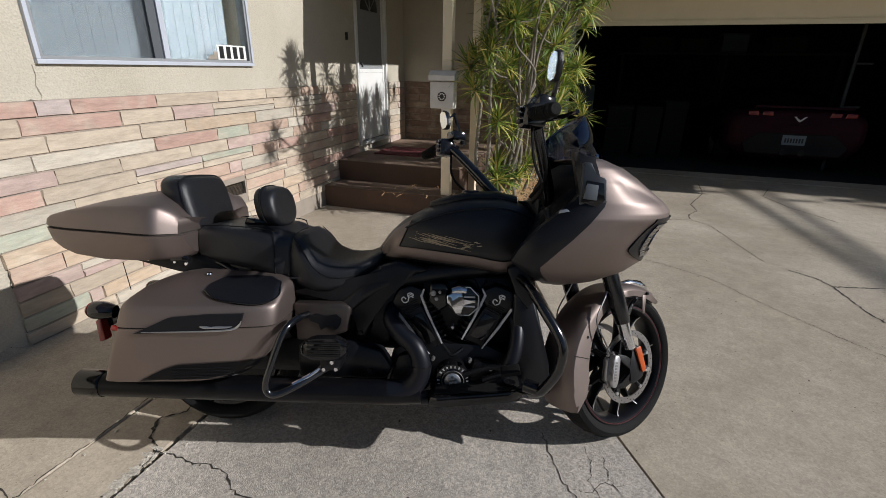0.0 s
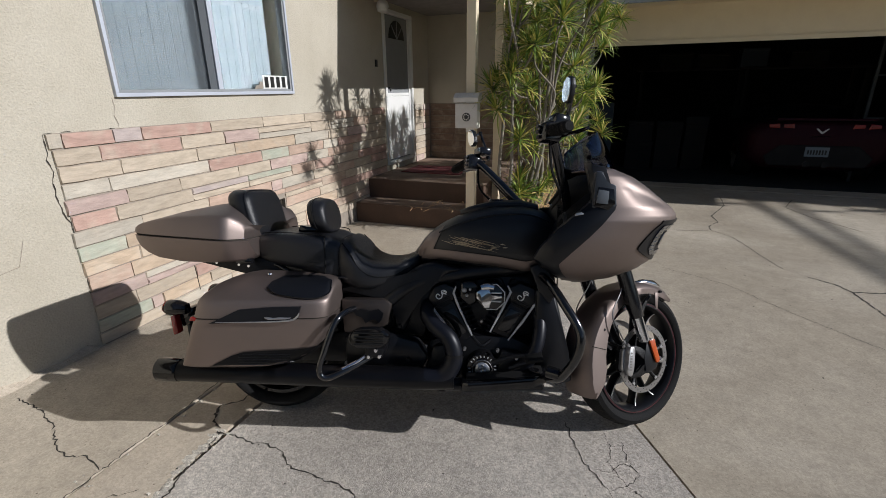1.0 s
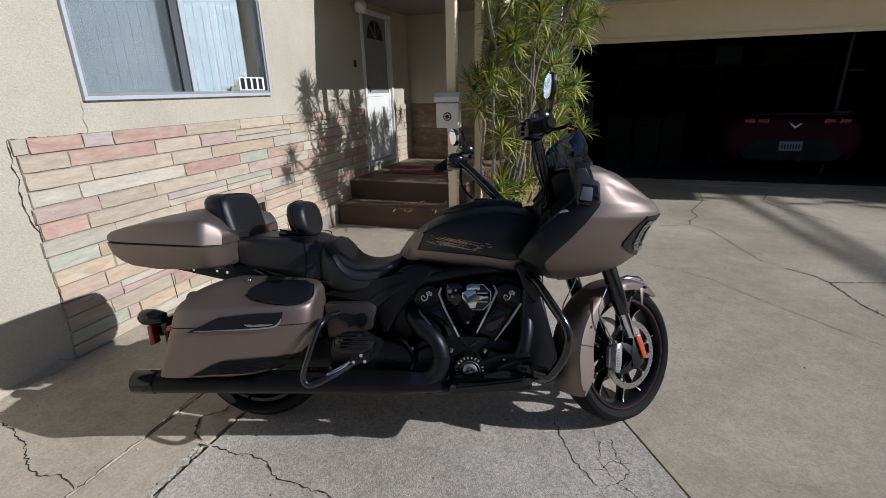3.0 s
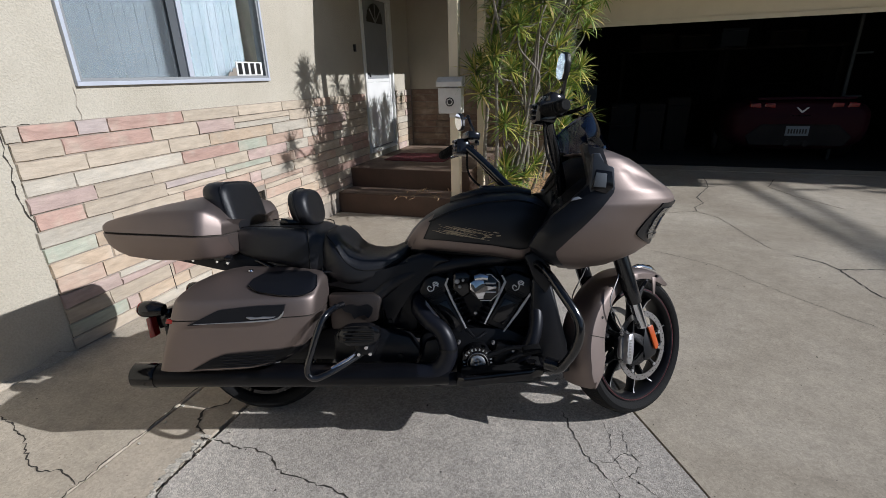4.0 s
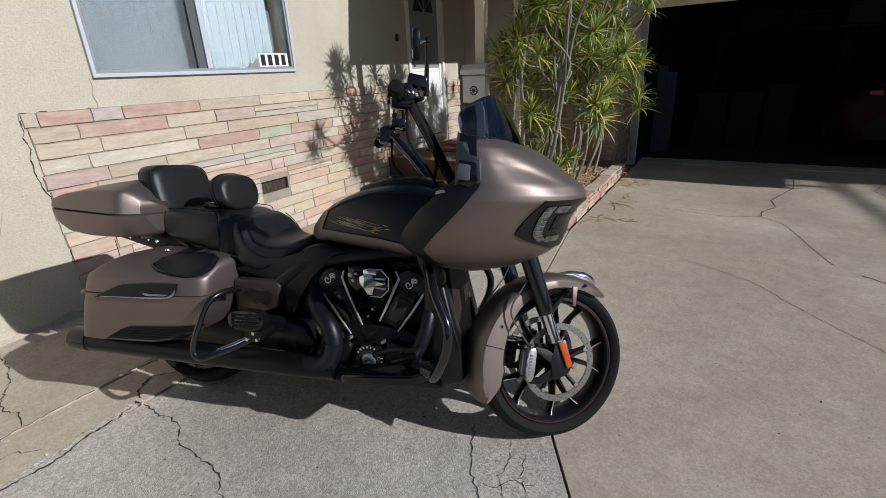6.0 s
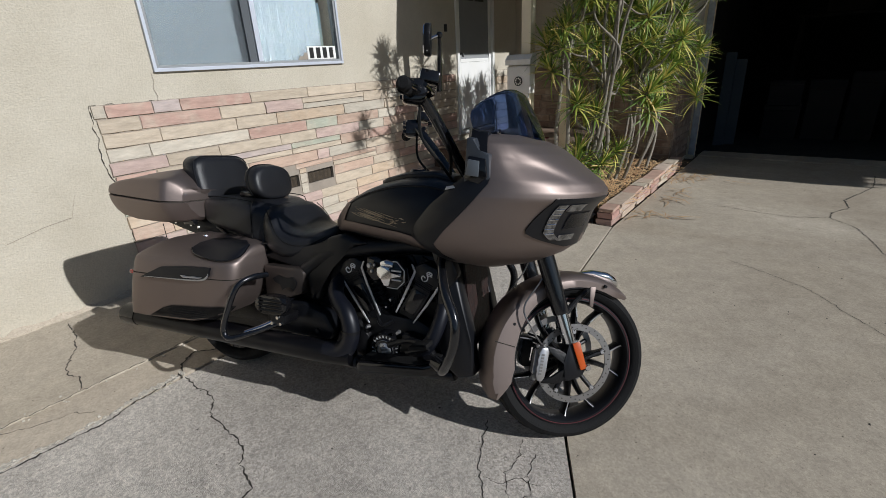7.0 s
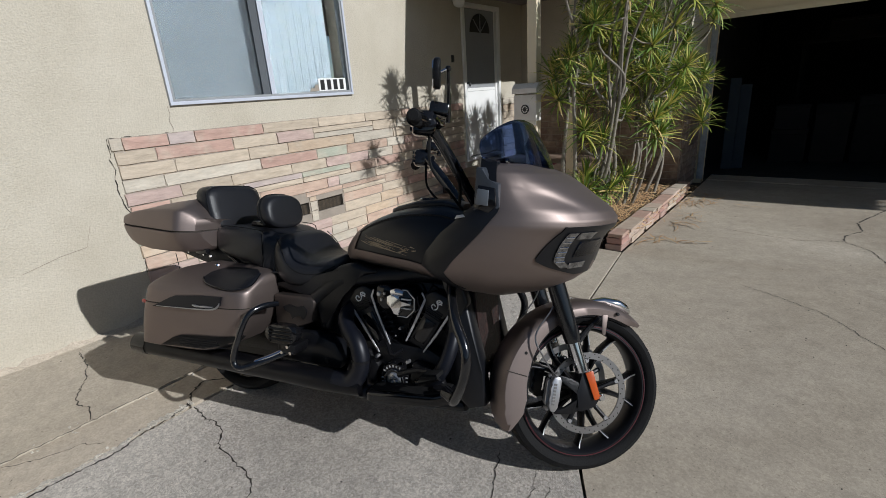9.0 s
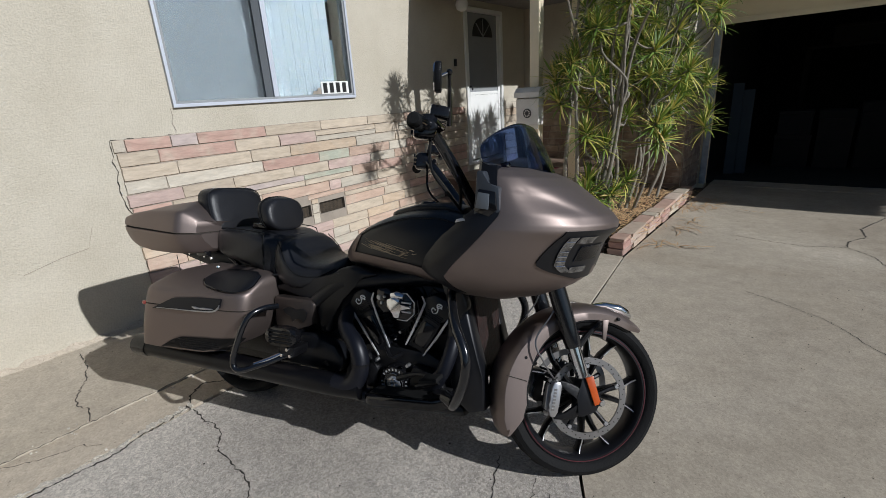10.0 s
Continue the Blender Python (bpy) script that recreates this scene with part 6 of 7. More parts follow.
    bp("panel_rim", tube([Vector((u, sf(u, z - 0.005) + s * 0.007, z)) for u, z in ((0.10, 0.672), (0.15, 0.655), (0.25, 0.643), (0.32, 0.642), (0.353, 0.657), (0.340, 0.690))], 0.0028, 6, 4), M_GLOSS, bag)
    bp("bag_lock", lathe([(0.0005, 0.006), (0.009, 0.006), (0.011, 0.0), (0.0005, 0.0)], 12, "z", (0.06, s * 0.24, 0.703), close=False), M_CHROME, bag)
    # crash guards, mufflers
    bp("bag_guard", tube([(0.44, s * 0.27, 0.575), (0.42, s * 0.34, 0.576), (0.395, s * 0.395, 0.545), (0.36, s * 0.42, 0.44), (0.34, s * 0.425, 0.362), (0.365, s * 0.42, 0.330), (0.43, s * 0.385, 0.348), (0.53, s * 0.29, 0.385)], 0.0125, 12), M_BAR, None, "gloss black saddlebag guard bar")
    mf = bp("muffler", tube([(0.86, s * 0.262, 0.286), (0.70, s * 0.272, 0.284), (0.3, s * 0.287, 0.282), (-0.33, s * 0.328, 0.288)], [0.042, 0.047, 0.047, 0.046], 28, 5), M_MUFFLER, None, "long satin black muffler")
    bp("muffler_tip", tube([(-0.315, s * 0.328, 0.288), (-0.325, s * 0.328, 0.2885), (-0.41, s * 0.328, 0.289), (-0.417, s * 0.328, 0.289)], [0.048, 0.050, 0.050, 0.043], 24, 1), M_GLOSS, mf)
    bp("tip_bore", tube([(-0.416, s * 0.328, 0.289), (-0.42, s * 0.328, 0.289)], 0.036, 20), M_CRACK, mf)
    # front highway bar
    bp("highway_bar", tube([(1.19, s * 0.14, 0.735), (1.24, s * 0.26, 0.705), (1.288, s * 0.340, 0.640), (1.342, s * 0.378, 0.550), (1.340, s * 0.380, 0.465), (1.308, s * 0.355, 0.385), (1.27, s * 0.31, 0.330), (1.20, s * 0.16, 0.30)], 0.0175, 16), M_BAR, None, "gloss black highway bar")
    bp("bar_clamp", tube([(1.24, s * 0.30, 0.355), (1.285, s * 0.325, 0.352)], 0.025, 12), M_GLOSS, None)
    # foot boards
    fbm = slab([(0.89, s * 0.16), (0.89, s * 0.29), (0.92, s * 0.31), (1.19, s * 0.305), (1.24, s * 0.27), (1.24, s * 0.16)], 0.246, 0.288, "z", 0.009)
    for v_ in fbm.verts:
        v_.co.z += (v_.co.x - 0.90) * 0.13
    fb = bp("floorboard", fbm, M_GLOSS, None, "black rider floorboard")
    tread = slab([(0.91, s * 0.17), (0.91, s * 0.285), (1.18, s * 0.295), (1.225, s * 0.26), (1.225, s * 0.17)], 0.2885, 0.2935, "z", 0.002)
    for v_ in tread.verts:
        v_.co.z += (v_.co.x - 0.90) * 0.13
    bp("tread_pad", tread, M_RUBBER, fb, "ribbed rubber tread pad")
    pb = slab([(0.517 + 0.086 * math.copysign(abs(math.cos(a)) ** 0.75, math.cos(a)), 0.472 + 0.040 * math.copysign(abs(math.sin(a)) ** 0.75, math.sin(a)) + 0.006 * math.cos(a)) for a in np.linspace(0, 2 * math.pi, 25)[:-1]], s * 0.305, s * 0.345, "y", 0.010)
    pf = bp("passenger_footboard", pb, M_GLOSS, None, "folded black passenger footboard")
    for k in range(4):
        bp("rubber_rib", tube([(0.46, s * 0.347, 0.449 + 0.015 * k), (0.58, s * 0.347, 0.452 + 0.015 * k)], 0.004, 5), M_RUBBER, pf)
    bp("hinge", slab([(0.50, 0.385), (0.57, 0.385), (0.58, 0.43), (0.50, 0.43)], s * 0.24, s * 0.33, "y", 0.008), M_CAST, pf)
    for u, z in ((0.515, 0.392), (0.56, 0.395), (0.545, 0.42)):
        bp("hinge_bolt", lathe([(0.0005, s * 0.338), (0.007, s * 0.338), (0.009, s * 0.328), (0.0005, s * 0.328)], 10, "y", (u, 0, z), close=False), M_CHROME, pf)
    bp("peg_arm", tube([(0.42, s * 0.39, 0.355), (0.47, s * 0.35, 0.375), (0.51, s * 0.30, 0.395)], 0.008, 8), M_CHROME, pf)
    # side covers, their bronze darkened for the shade they sit in
    sc = bp("side_cover", slab([(0.36, 0.598), (0.55, 0.605), (0.585, 0.585), (0.572, 0.49), (0.47, 0.45), (0.37, 0.445)], s * 0.15, s * 0.212, "y", 0.014), M_SHADEBR, None, "bronze side cover with its shade in the colour and a black emblem")
    em = [(0.42, 0.545), (0.45, 0.56), (0.49, 0.552), (0.53, 0.562), (0.55, 0.545), (0.545, 0.52), (0.53, 0.50), (0.515, 0.515), (0.49, 0.51), (0.47, 0.495), (0.46, 0.52), (0.43, 0.53)]
    bp("emblem", slab(em, s * 0.214, s * 0.218, "y"), M_SATIN, sc)
    bp("belt_cover", slab([(0.38, 0.435), (0.58, 0.455), (0.70, 0.425), (0.745, 0.36), (0.72, 0.31), (0.38, 0.30)], s * 0.15, s * 0.225, "y", 0.016), M_SATIN, None)
    bp("belt_cover_bolt", lathe([(0.0005, s * 0.232), (0.010, s * 0.232), (0.012, s * 0.224), (0.0005, s * 0.224)], 10, "y", (0.66, 0, 0.345), close=False), M_CAST, None)
    bp("chassis_rail", tube([(1.20, s * 0.11, 0.76), (0.98, s * 0.12, 0.725), (0.74, s * 0.15, 0.69), (0.58, s * 0.165, 0.60), (0.48, s * 0.165, 0.46), (0.44, s * 0.15, 0.33)], 0.034, 12), M_SATIN, None)
    bp("neck_panel", slab([(0.34, 0.612), (0.56, 0.615), (0.595, 0.59), (0.585, 0.46), (0.64, 0.455), (0.665, 0.54), (0.70, 0.63), (0.77, 0.70), (0.88, 0.735), (0.76, 0.765), (0.69, 0.745), (0.60, 0.68), (0.50, 0.65), (0.34, 0.66)], s * 0.10, s * 0.185, "y", 0.02, 3), M_SATIN, None, "smooth black frame panel")
    bp("frame_bolt", lathe([(0.0005, s * 0.192), (0.008, s * 0.192), (0.010, s * 0.184), (0.0005, s * 0.184)], 10, "y", (0.615, 0, 0.48), close=False), M_CAST, None)

# --- engine
engine = bp("engine", slab([(0.70, 0.26), (0.80, 0.235), (1.16, 0.235), (1.22, 0.30), (1.21, 0.40), (1.10, 0.45), (0.86, 0.45), (0.74, 0.42)], -0.165, 0.165, "y", 0.03), M_CAST, None, "black V-twin engine with bright edges")
bp("engine_core", slab([(0.75, 0.44), (0.73, 0.58), (0.78, 0.68), (0.90, 0.70), (1.18, 0.715), (1.235, 0.64), (1.20, 0.43)], -0.105, 0.105, "y", 0.02), M_CAST, engine)
def strip(line, y, w=0.0045, t=0.003):
    """A flat bright strip of width 2w along a line of (u, z), at y."""
    rings = []
    for k, (u, z) in enumerate(line):
        a, b = line[max(k - 1, 0)], line[min(k + 1, len(line) - 1)]
        d = Vector((b[0] - a[0], 0, b[1] - a[1])).normalized()
        n = Vector((-d.z, 0, d.x)) * (w if 0 < k < len(line) - 1 else w * 0.6)
        c = Vector((u, y, z))
        o = Vector((0, math.copysign(t, y), 0))
        rings.append([c - n, c + n, c + n * 0.8 + o, c - n * 0.8 + o])
    return loft(rings)


COVERS = (
    (((0.915, 0.40), (0.795, 0.665)), [(0.733, 0.600), (0.757, 0.655), (0.805, 0.672), (0.853, 0.655), (0.846, 0.598), (0.772, 0.560)], [(0.774, 0.560), (0.844, 0.596), (0.925, 0.445), (0.885, 0.405)],
     ([(0.856, 0.660), (0.846, 0.632), (0.870, 0.570), (0.932, 0.440)], [(0.718, 0.572), (0.753, 0.566), (0.812, 0.490), (0.880, 0.398)]), (0.792, 0.622)),
    (((1.005, 0.40), (1.135, 0.675)), [(1.076, 0.660), (1.128, 0.684), (1.190, 0.662), (1.215, 0.612), (1.160, 0.570), (1.090, 0.602)], [(1.090, 0.600), (1.158, 0.568), (1.085, 0.437), (1.014, 0.466)],
     ([(1.076, 0.672), (1.090, 0.645), (1.052, 0.560), (1.006, 0.465)], [(1.226, 0.602), (1.190, 0.592), (1.142, 0.515), (1.084, 0.432)]), (1.140, 0.628)))
for (base, topp), rocker, barrel, strips, mark in COVERS:
    b0, t0 = Vector((base[0], 0, base[1])), Vector((topp[0], 0, topp[1]))
    d = (t0 - b0).normalized()
    side = Vector((d.z, 0, -d.x))
    ln = (t0 - b0).length
    core = bmesh.new()
    loft([[b0 + d * ln * t + side * 0.048 * x + Vector((0, 0.12 * y, 0)) for x, y in ((-1, -0.9), (-0.8, -1), (0.8, -1), (1, -0.9), (1, 0.9), (0.8, 1), (-0.8, 1), (-1, 0.9))] for t in (0, 1)], True, True, core)
    cyl = bp("cylinder", core, M_CAST, engine)
    for k in range(9):
        p = b0 + d * ln * (0.10 + 0.075 * k)
        fin = loft([[p + d * h + side * (0.066 + 0.016 * (k > 5)) * x + Vector((0, 0.142 * y, 0)) for x, y in ((-1, -0.8), (-0.7, -1), (0.7, -1), (1, -0.8), (1, 0.8), (0.7, 1), (-0.7, 1), (-1, 0.8))] for h in (-0.003, 0.003)])
        bp("cooling_fin", fin, M_CAST, cyl)
    for s in (-1, 1):
        rk = bp("rocker_cover", slab(rocker, s * 0.08, s * 0.168, "y", 0.010), M_SATIN, cyl)
        cv = bp("cylinder_cover", slab(barrel, s * 0.09, s * 0.164, "y", 0.006), M_SATIN, cyl)
        bp("cover_panel", slab([tuple(Vector(q).lerp(Vector((sum(a for a, b in barrel) / 4, sum(b for a, b in barrel) / 4)), 0.3)) for q in barrel], s * 0.160, s * 0.168, "y", 0.003), M_GLOSS, cv)
        for line in strips:
            bp("bright_edge", strip(line, s * 0.166, 0.0055), M_SILVER, cv, "bright milled edge")
        q0, q1 = Vector((barrel[0][0], 0, barrel[0][1])), Vector((barrel[1][0], 0, barrel[1][1]))
        up = Vector((t0.x - b0.x, 0, t0.z - b0.z)).normalized()
        for k in range(5):
            o = up * (0.008 * k - 0.006) + Vector((0, s * 0.169, 0))
            bp("cover_ridge", tube([q0.lerp(q1, 0.04) + o, q0.lerp(q1, 0.96) + o], 0.0028, 6), M_SATIN, cv)
        c = Vector((mark[0], s * 0.1695, mark[1]))
        for pts in ([(-0.004, -0.004), (-0.014, 0.004), (-0.021, -0.006), (-0.012, -0.018), (0.002, -0.013), (0.006, 0.002), (0.002, 0.016), (0.014, 0.021), (0.024, 0.013), (0.016, 0.008)], [(0.004, 0.002), (0.014, 0.007), (0.024, 0.003)], [(0.001, 0.008), (0.010, 0.013), (0.018, 0.018)]):
            bp("script_stroke", tube([c + Vector((x, 0, z)) for x, z in pts], 0.0024, 6, 4), M_WHITE, rk)
oct_ = lambda r, cu=1.009, cz=0.630: [(cu + r * math.cos(math.pi * (k + 0.5) / 4), cz + r * math.sin(math.pi * (k + 0.5) / 4)) for k in range(8)]
ac = bp("air_cleaner", slab(oct_(0.064), -0.205, -0.09, "y", 0.008), M_GLOSS, engine, "black air cleaner with a chrome face plate")
rimbar = oct_(0.058)
bp("rim_arc", strip([rimbar[k % 8] for k in (5, 6, 7, 0, 1, 2)], -0.2045, 0.0022, 0.003), M_SILVER, ac)
bp("face_plate", slab([(0.946, 0.652), (0.968, 0.664), (1.003, 0.660), (1.005, 0.636), (1.052, 0.640), (1.052, 0.628), (1.006, 0.622), (1.002, 0.585), (0.976, 0.584), (0.970, 0.612), (0.946, 0.622)], -0.218, -0.200, "y", 0.004), M_CHROME, ac, "polished chrome plate")
bp("chrome_cap", tube([(0.965, -0.206, 0.668), (0.99, -0.206, 0.674), (1.018, -0.206, 0.670)], [0.013, 0.016, 0.012], 14, 3), M_CHROME, ac, "polished chrome cap")
for z in (0.648, 0.612):
    bp("plate_bar", box_bm((1.008, -0.212, z - 0.003), (1.05, -0.204, z + 0.003), 0.001), M_SILVER, ac)
bp("intake_box", slab([(0.89, 0.60), (0.93, 0.69), (1.05, 0.70), (1.09, 0.62), (1.0, 0.56)], -0.12, 0.12, "y", 0.02), M_CAST, engine)
bp("throttle_cover", slab([(0.872, 0.612), (0.876, 0.684), (0.93, 0.690), (0.955, 0.672), (0.95, 0.60), (0.912, 0.574)], -0.185, -0.10, "y", 0.014, 3), M_GLOSS, engine, "glossy black throttle cover")
for u, z, r in ((0.893, 0.650, 0.012), (0.905, 0.628, 0.008), (0.918, 0.655, 0.007)):
    bp("throttle_boss", lathe([(0.0005, -0.191), (r * 0.7, -0.191), (r, -0.184), (0.0005, -0.180)], 12, "y", (u, 0, z), close=False), M_ALU, engine)
bp("intake_bolt", lathe([(0.0005, -0.150), (0.006, -0.150), (0.008, -0.142), (0.0005, -0.10)], 10, "y", (0.968, 0, 0.505), close=False), M_ALU, engine)
CC = Vector((0.977, 0.022, 0.313))
cc = bp("clutch_cover", lathe([(0.001, -0.235), (0.044, -0.235), (0.048, -0.230), (0.064, -0.229), (0.071, -0.22), (0.076, -0.16), (0.001, -0.16)], 48, "y", CC, close=False), M_GLOSS, engine, "round black primary cover")
bp("medallion", lathe([(0.001, -0.240), (0.028, -0.239), (0.032, -0.236), (0.032, -0.230), (0.001, -0.230)], 32, "y", CC, close=False), M_ALU, cc, "silver medallion")
for k, (du, dz, r) in enumerate(((-0.008, 0.006, 0.011), (0.006, 0.009, 0.010), (0.009, -0.005, 0.012), (-0.006, -0.009, 0.010), (0.0, 0.018, 0.007))):
    bp("medallion_relief", lathe([(0.001, -0.2435), (r * 0.5, -0.243), (r, -0.2385), (0.001, -0.237)], 7 + k, "y", CC + Vector((du, 0, dz)), close=False), M_ROTOR, cc)
bp("medallion_rim", lathe([(0.0405, -0.2365), (0.042, -0.2375), (0.0435, -0.2365), (0.042, -0.2345)], 40, "y", CC), M_ROTOR, cc)
for k in range(22):
    if k in (10, 21):
        continue
    a = 2 * math.pi * k / 22
    bar = box_bm((-0.0028, -0.0008, -0.0045), (0.0028, 0.0008, 0.0045))
    bar.transform(Matrix.Translation(CC + Vector((0.0555 * math.cos(a), -0.2305, 0.0555 * math.sin(a)))) @ Matrix.Rotation(-a + math.pi / 2, 4, "Y"))
    bp("ring_bar", bar, M_SILVER, cc, smooth=0)
bp("cam_cover", slab([(1.03, 0.26), (1.17, 0.255), (1.20, 0.33), (1.14, 0.39), (1.05, 0.40)], -0.21, -0.15, "y", 0.02), M_CAST, engine)
bp("gear_cover", slab([(0.72, 0.27), (0.88, 0.255), (0.90, 0.35), (0.84, 0.42), (0.76, 0.40)], -0.20, -0.15, "y", 0.02), M_CAST, engine)
bp("oil_line", tube([(0.93, -0.19, 0.45), (0.97, -0.215, 0.42), (1.01, -0.20, 0.44)], 0.008, 8), M_CAST, engine)
for u, z in ((0.90, 0.40), (1.04, 0.40), (1.05, 0.29), (0.91, 0.26), (1.15, 0.30), (1.12, 0.37)):
    bp("case_bolt", lathe([(0.0005, -0.222), (0.006, -0.222), (0.008, -0.20), (0.0005, -0.20)], 8, "y", (u, 0, z), close=False), M_ALU, engine)
# pedal and lever
bp("brake_pedal", tube([(1.02, -0.25, 0.36), (1.10, -0.26, 0.395), (1.17, -0.275, 0.405), (1.19, -0.29, 0.40)], [0.014, 0.010, 0.010, 0.012], 8), M_CAST, engine)
bp("pedal_pad", slab([(1.15, 0.395), (1.22, 0.41), (1.215, 0.425), (1.15, 0.41)], -0.34, -0.27, "y", 0.004), M_RUBBER, engine)
bp("pedal_spring", tube([(1.09, -0.235, 0.335), (1.15, -0.24, 0.36), (1.19, -0.245, 0.375)], 0.011, 8), M_CAST, engine)
bp("reservoir", lathe([(0.001, 0.05), (0.022, 0.05), (0.022, 0.0), (0.001, 0.0)], 16, "z", (1.19, -0.25, 0.29), close=False), M_GLOSS, engine)
# exhaust headers
ex = bp("exhaust_header", tube([(0.735, -0.12, 0.575), (0.735, -0.19, 0.54), (0.775, -0.235, 0.505), (0.835, -0.262, 0.465), (0.860, -0.270, 0.40), (0.850, -0.270, 0.345), (0.81, -0.268, 0.300), (0.74, -0.270, 0.285)], [0.030, 0.031, 0.033, 0.034, 0.036, 0.038, 0.042, 0.046], 24, 8), M_PIPE, None, "fat dark exhaust header", smooth=60)
bp("clamp", lathe([(0.034, -0.006), (0.038, -0.006), (0.038, 0.006), (0.034, 0.006)], 24, "z", (0.860, -0.270, 0.395)), M_CAST, ex)
bp("front_header", tube([(1.18, -0.10, 0.58), (1.215, -0.17, 0.52), (1.19, -0.22, 0.40), (1.10, -0.20, 0.30), (0.95, -0.20, 0.245), (0.82, -0.25, 0.255)], 0.028, 16), M_PIPE, None)
# radiator
rad = bp("radiator", slab([(1.215, 0.70), (1.265, 0.70), (1.315, 0.36), (1.29, 0.30), (1.225, 0.30), (1.20, 0.42)], -0.14, 0.14, "y", 0.015), M_SATIN, None, "radiator in a black shroud")
gr = bmesh.new()
slab([(1.268, 0.70), (1.276, 0.70), (1.326, 0.36), (1.316, 0.36)], -0.125, 0.125, "y", 0, 1, gr)
bp("core", gr, M_COPPER, rad, "dark radiator core with rusty bronze fins", smooth=0)
for s in (-1, 1):
    bp("shroud", slab([(1.19, 0.66), (1.262, 0.69), (1.338, 0.40), (1.36, 0.27), (1.29, 0.245), (1.215, 0.30), (1.20, 0.45)], s * 0.12, s * 0.19, "y", 0.014), M_SATIN, rad)
bp("horn_cover", slab([(1.33, 0.30), (1.36, 0.27), (1.36, 0.36), (1.34, 0.40)], -0.10, 0.10, "y", 0.01), M_CAST, rad)
# belly, swingarm, rear fender, lamps
bp("belly_pan", slab([(0.50, 0.25), (1.24, 0.235), (1.26, 0.19), (0.80, 0.165), (0.52, 0.18)], -0.13, 0.13, "y", 0.02), M_SATIN, None)
bp("swingarm", slab([(-0.06, 0.27), (0.55, 0.28), (0.60, 0.44), (0.40, 0.44), (-0.06, 0.35)], -0.13, 0.13, "y", 0.02), M_CAST, None)
bp("battery_box", slab([(0.34, 0.44), (0.72, 0.42), (0.76, 0.66), (0.60, 0.68), (0.36, 0.66)], -0.14, 0.14, "y", 0.02), M_CAST, None)
rf = []
for a in np.linspace(20, 200, 21):
    c, s_ = math.cos(radians(a)), math.sin(radians(a))
    rf.append([Vector((r * c, y, 0.31 + r * s_)) for r, y in ((0.28, -0.125), (0.34, -0.125), (0.365, -0.09), (0.37, 0), (0.365, 0.09), (0.34, 0.125), (0.28, 0.125), (0.335, 0.11), (0.355, 0), (0.335, -0.11))])
bp("rear_fender", loft(rf), M_SATIN, None, "black rear fender")
tl = bp("tail_lamp", slab([(-0.37, 0.44), (-0.42, 0.42), (-0.44, 0.50), (-0.36, 0.52)], -0.16, 0.16, "y", 0.012), M_GLOSS, None, "black tail lamp bar")
for s in (-1, 1):
    bp("tail_lens", slab([(-0.418, 0.40), (-0.445, 0.39), (-0.455, 0.48), (-0.43, 0.49)], s * 0.15, s * 0.19, "y", 0.006), M_LENS, tl, "red tail lens")
    bp("turn_signal", tube([(-0.38, s * 0.17, 0.515), (-0.42, s * 0.175, 0.52), (-0.462, s * 0.175, 0.52), (-0.477, s * 0.175, 0.52)], [0.026, 0.036, 0.036, 0.026], 18, 2), M_GLOSS, tl, "round black turn signal")
    bp("signal_lens", tube([(-0.475, s * 0.175, 0.52), (-0.485, s * 0.175, 0.52)], [0.031, 0.024], 18), M_LENS, tl, "red signal lens")
bp("plate_holder", slab([(-0.41, 0.30), (-0.425, 0.29), (-0.44, 0.42), (-0.42, 0.42)], -0.10, 0.10, "y", 0.004), M_SATIN, tl)
bp("antenna", tube([(-0.33, -0.14, 0.60), (-0.345, -0.15, 0.715)], 0.0017, 6), M_CAST, None)
bp("side_stand", tube([(0.80, 0.16, 0.24), (0.80, 0.27, 0.15), (0.79, 0.36, 0.085)], 0.014, 10), M_CAST, None, "black side stand")
bp("stand_foot", box_bm((0.75, 0.335, 0.068), (0.83, 0.40, 0.086), 0.004), M_CAST, None)

# --- handlebar, mirrors, controls
barset = new("handlebar")
barset.parent = bike
for s in (-1, 1):
    path = [(1.25, s * 0.05, 0.975), (1.24, s * 0.12, 0.98), (1.20, s * 0.175, 1.02), (1.125, s * 0.24, 1.125), (1.06, s * 0.295, 1.21), (1.035, s * 0.325, 1.233), (1.012, s * 0.40, 1.230), (0.992, s * 0.472, 1.220)]
    ctl = Matrix.Translation((-0.05, -s * 0.03, 0.032))
    bp("bar_tube", tube(path, 0.0185, 16), M_BAR, barset, "tall gloss black handlebar", turn=Matrix())
    grip = tube([(1.06, s * 0.375, 1.203), (1.045, s * 0.48, 1.189), (1.041, s * 0.505, 1.186)], 0.0205, 16, 2)
    g = bp("grip", grip, M_RUBBER, barset, "black rubber grip", turn=ctl)
    for k in range(7):
        c = Vector((1.056 - 0.0135 * k / 6, s * (0.395 + 0.014 * k), 1.2005 - 0.0025 * k))
        bp("grip_ring", lathe([(0.0205, -0.003), (0.0225, -0.003), (0.0225, 0.003), (0.0205, 0.003)], 16, "y", c), M_RUBBER, g, turn=ctl)
    bp("bar_end", tube([(1.041, s * 0.505, 1.186), (1.0395, s * 0.515, 1.1855)], [0.0205, 0.015], 16), M_RUBBER, g, turn=ctl)
    bp("control_pod", slab([(1.035, 1.165), (1.10, 1.16), (1.115, 1.20), (1.10, 1.24), (1.04, 1.235)], s * 0.325, s * 0.385, "y", 0.012), M_GLOSS, barset, "glossy switch housing", turn=ctl)
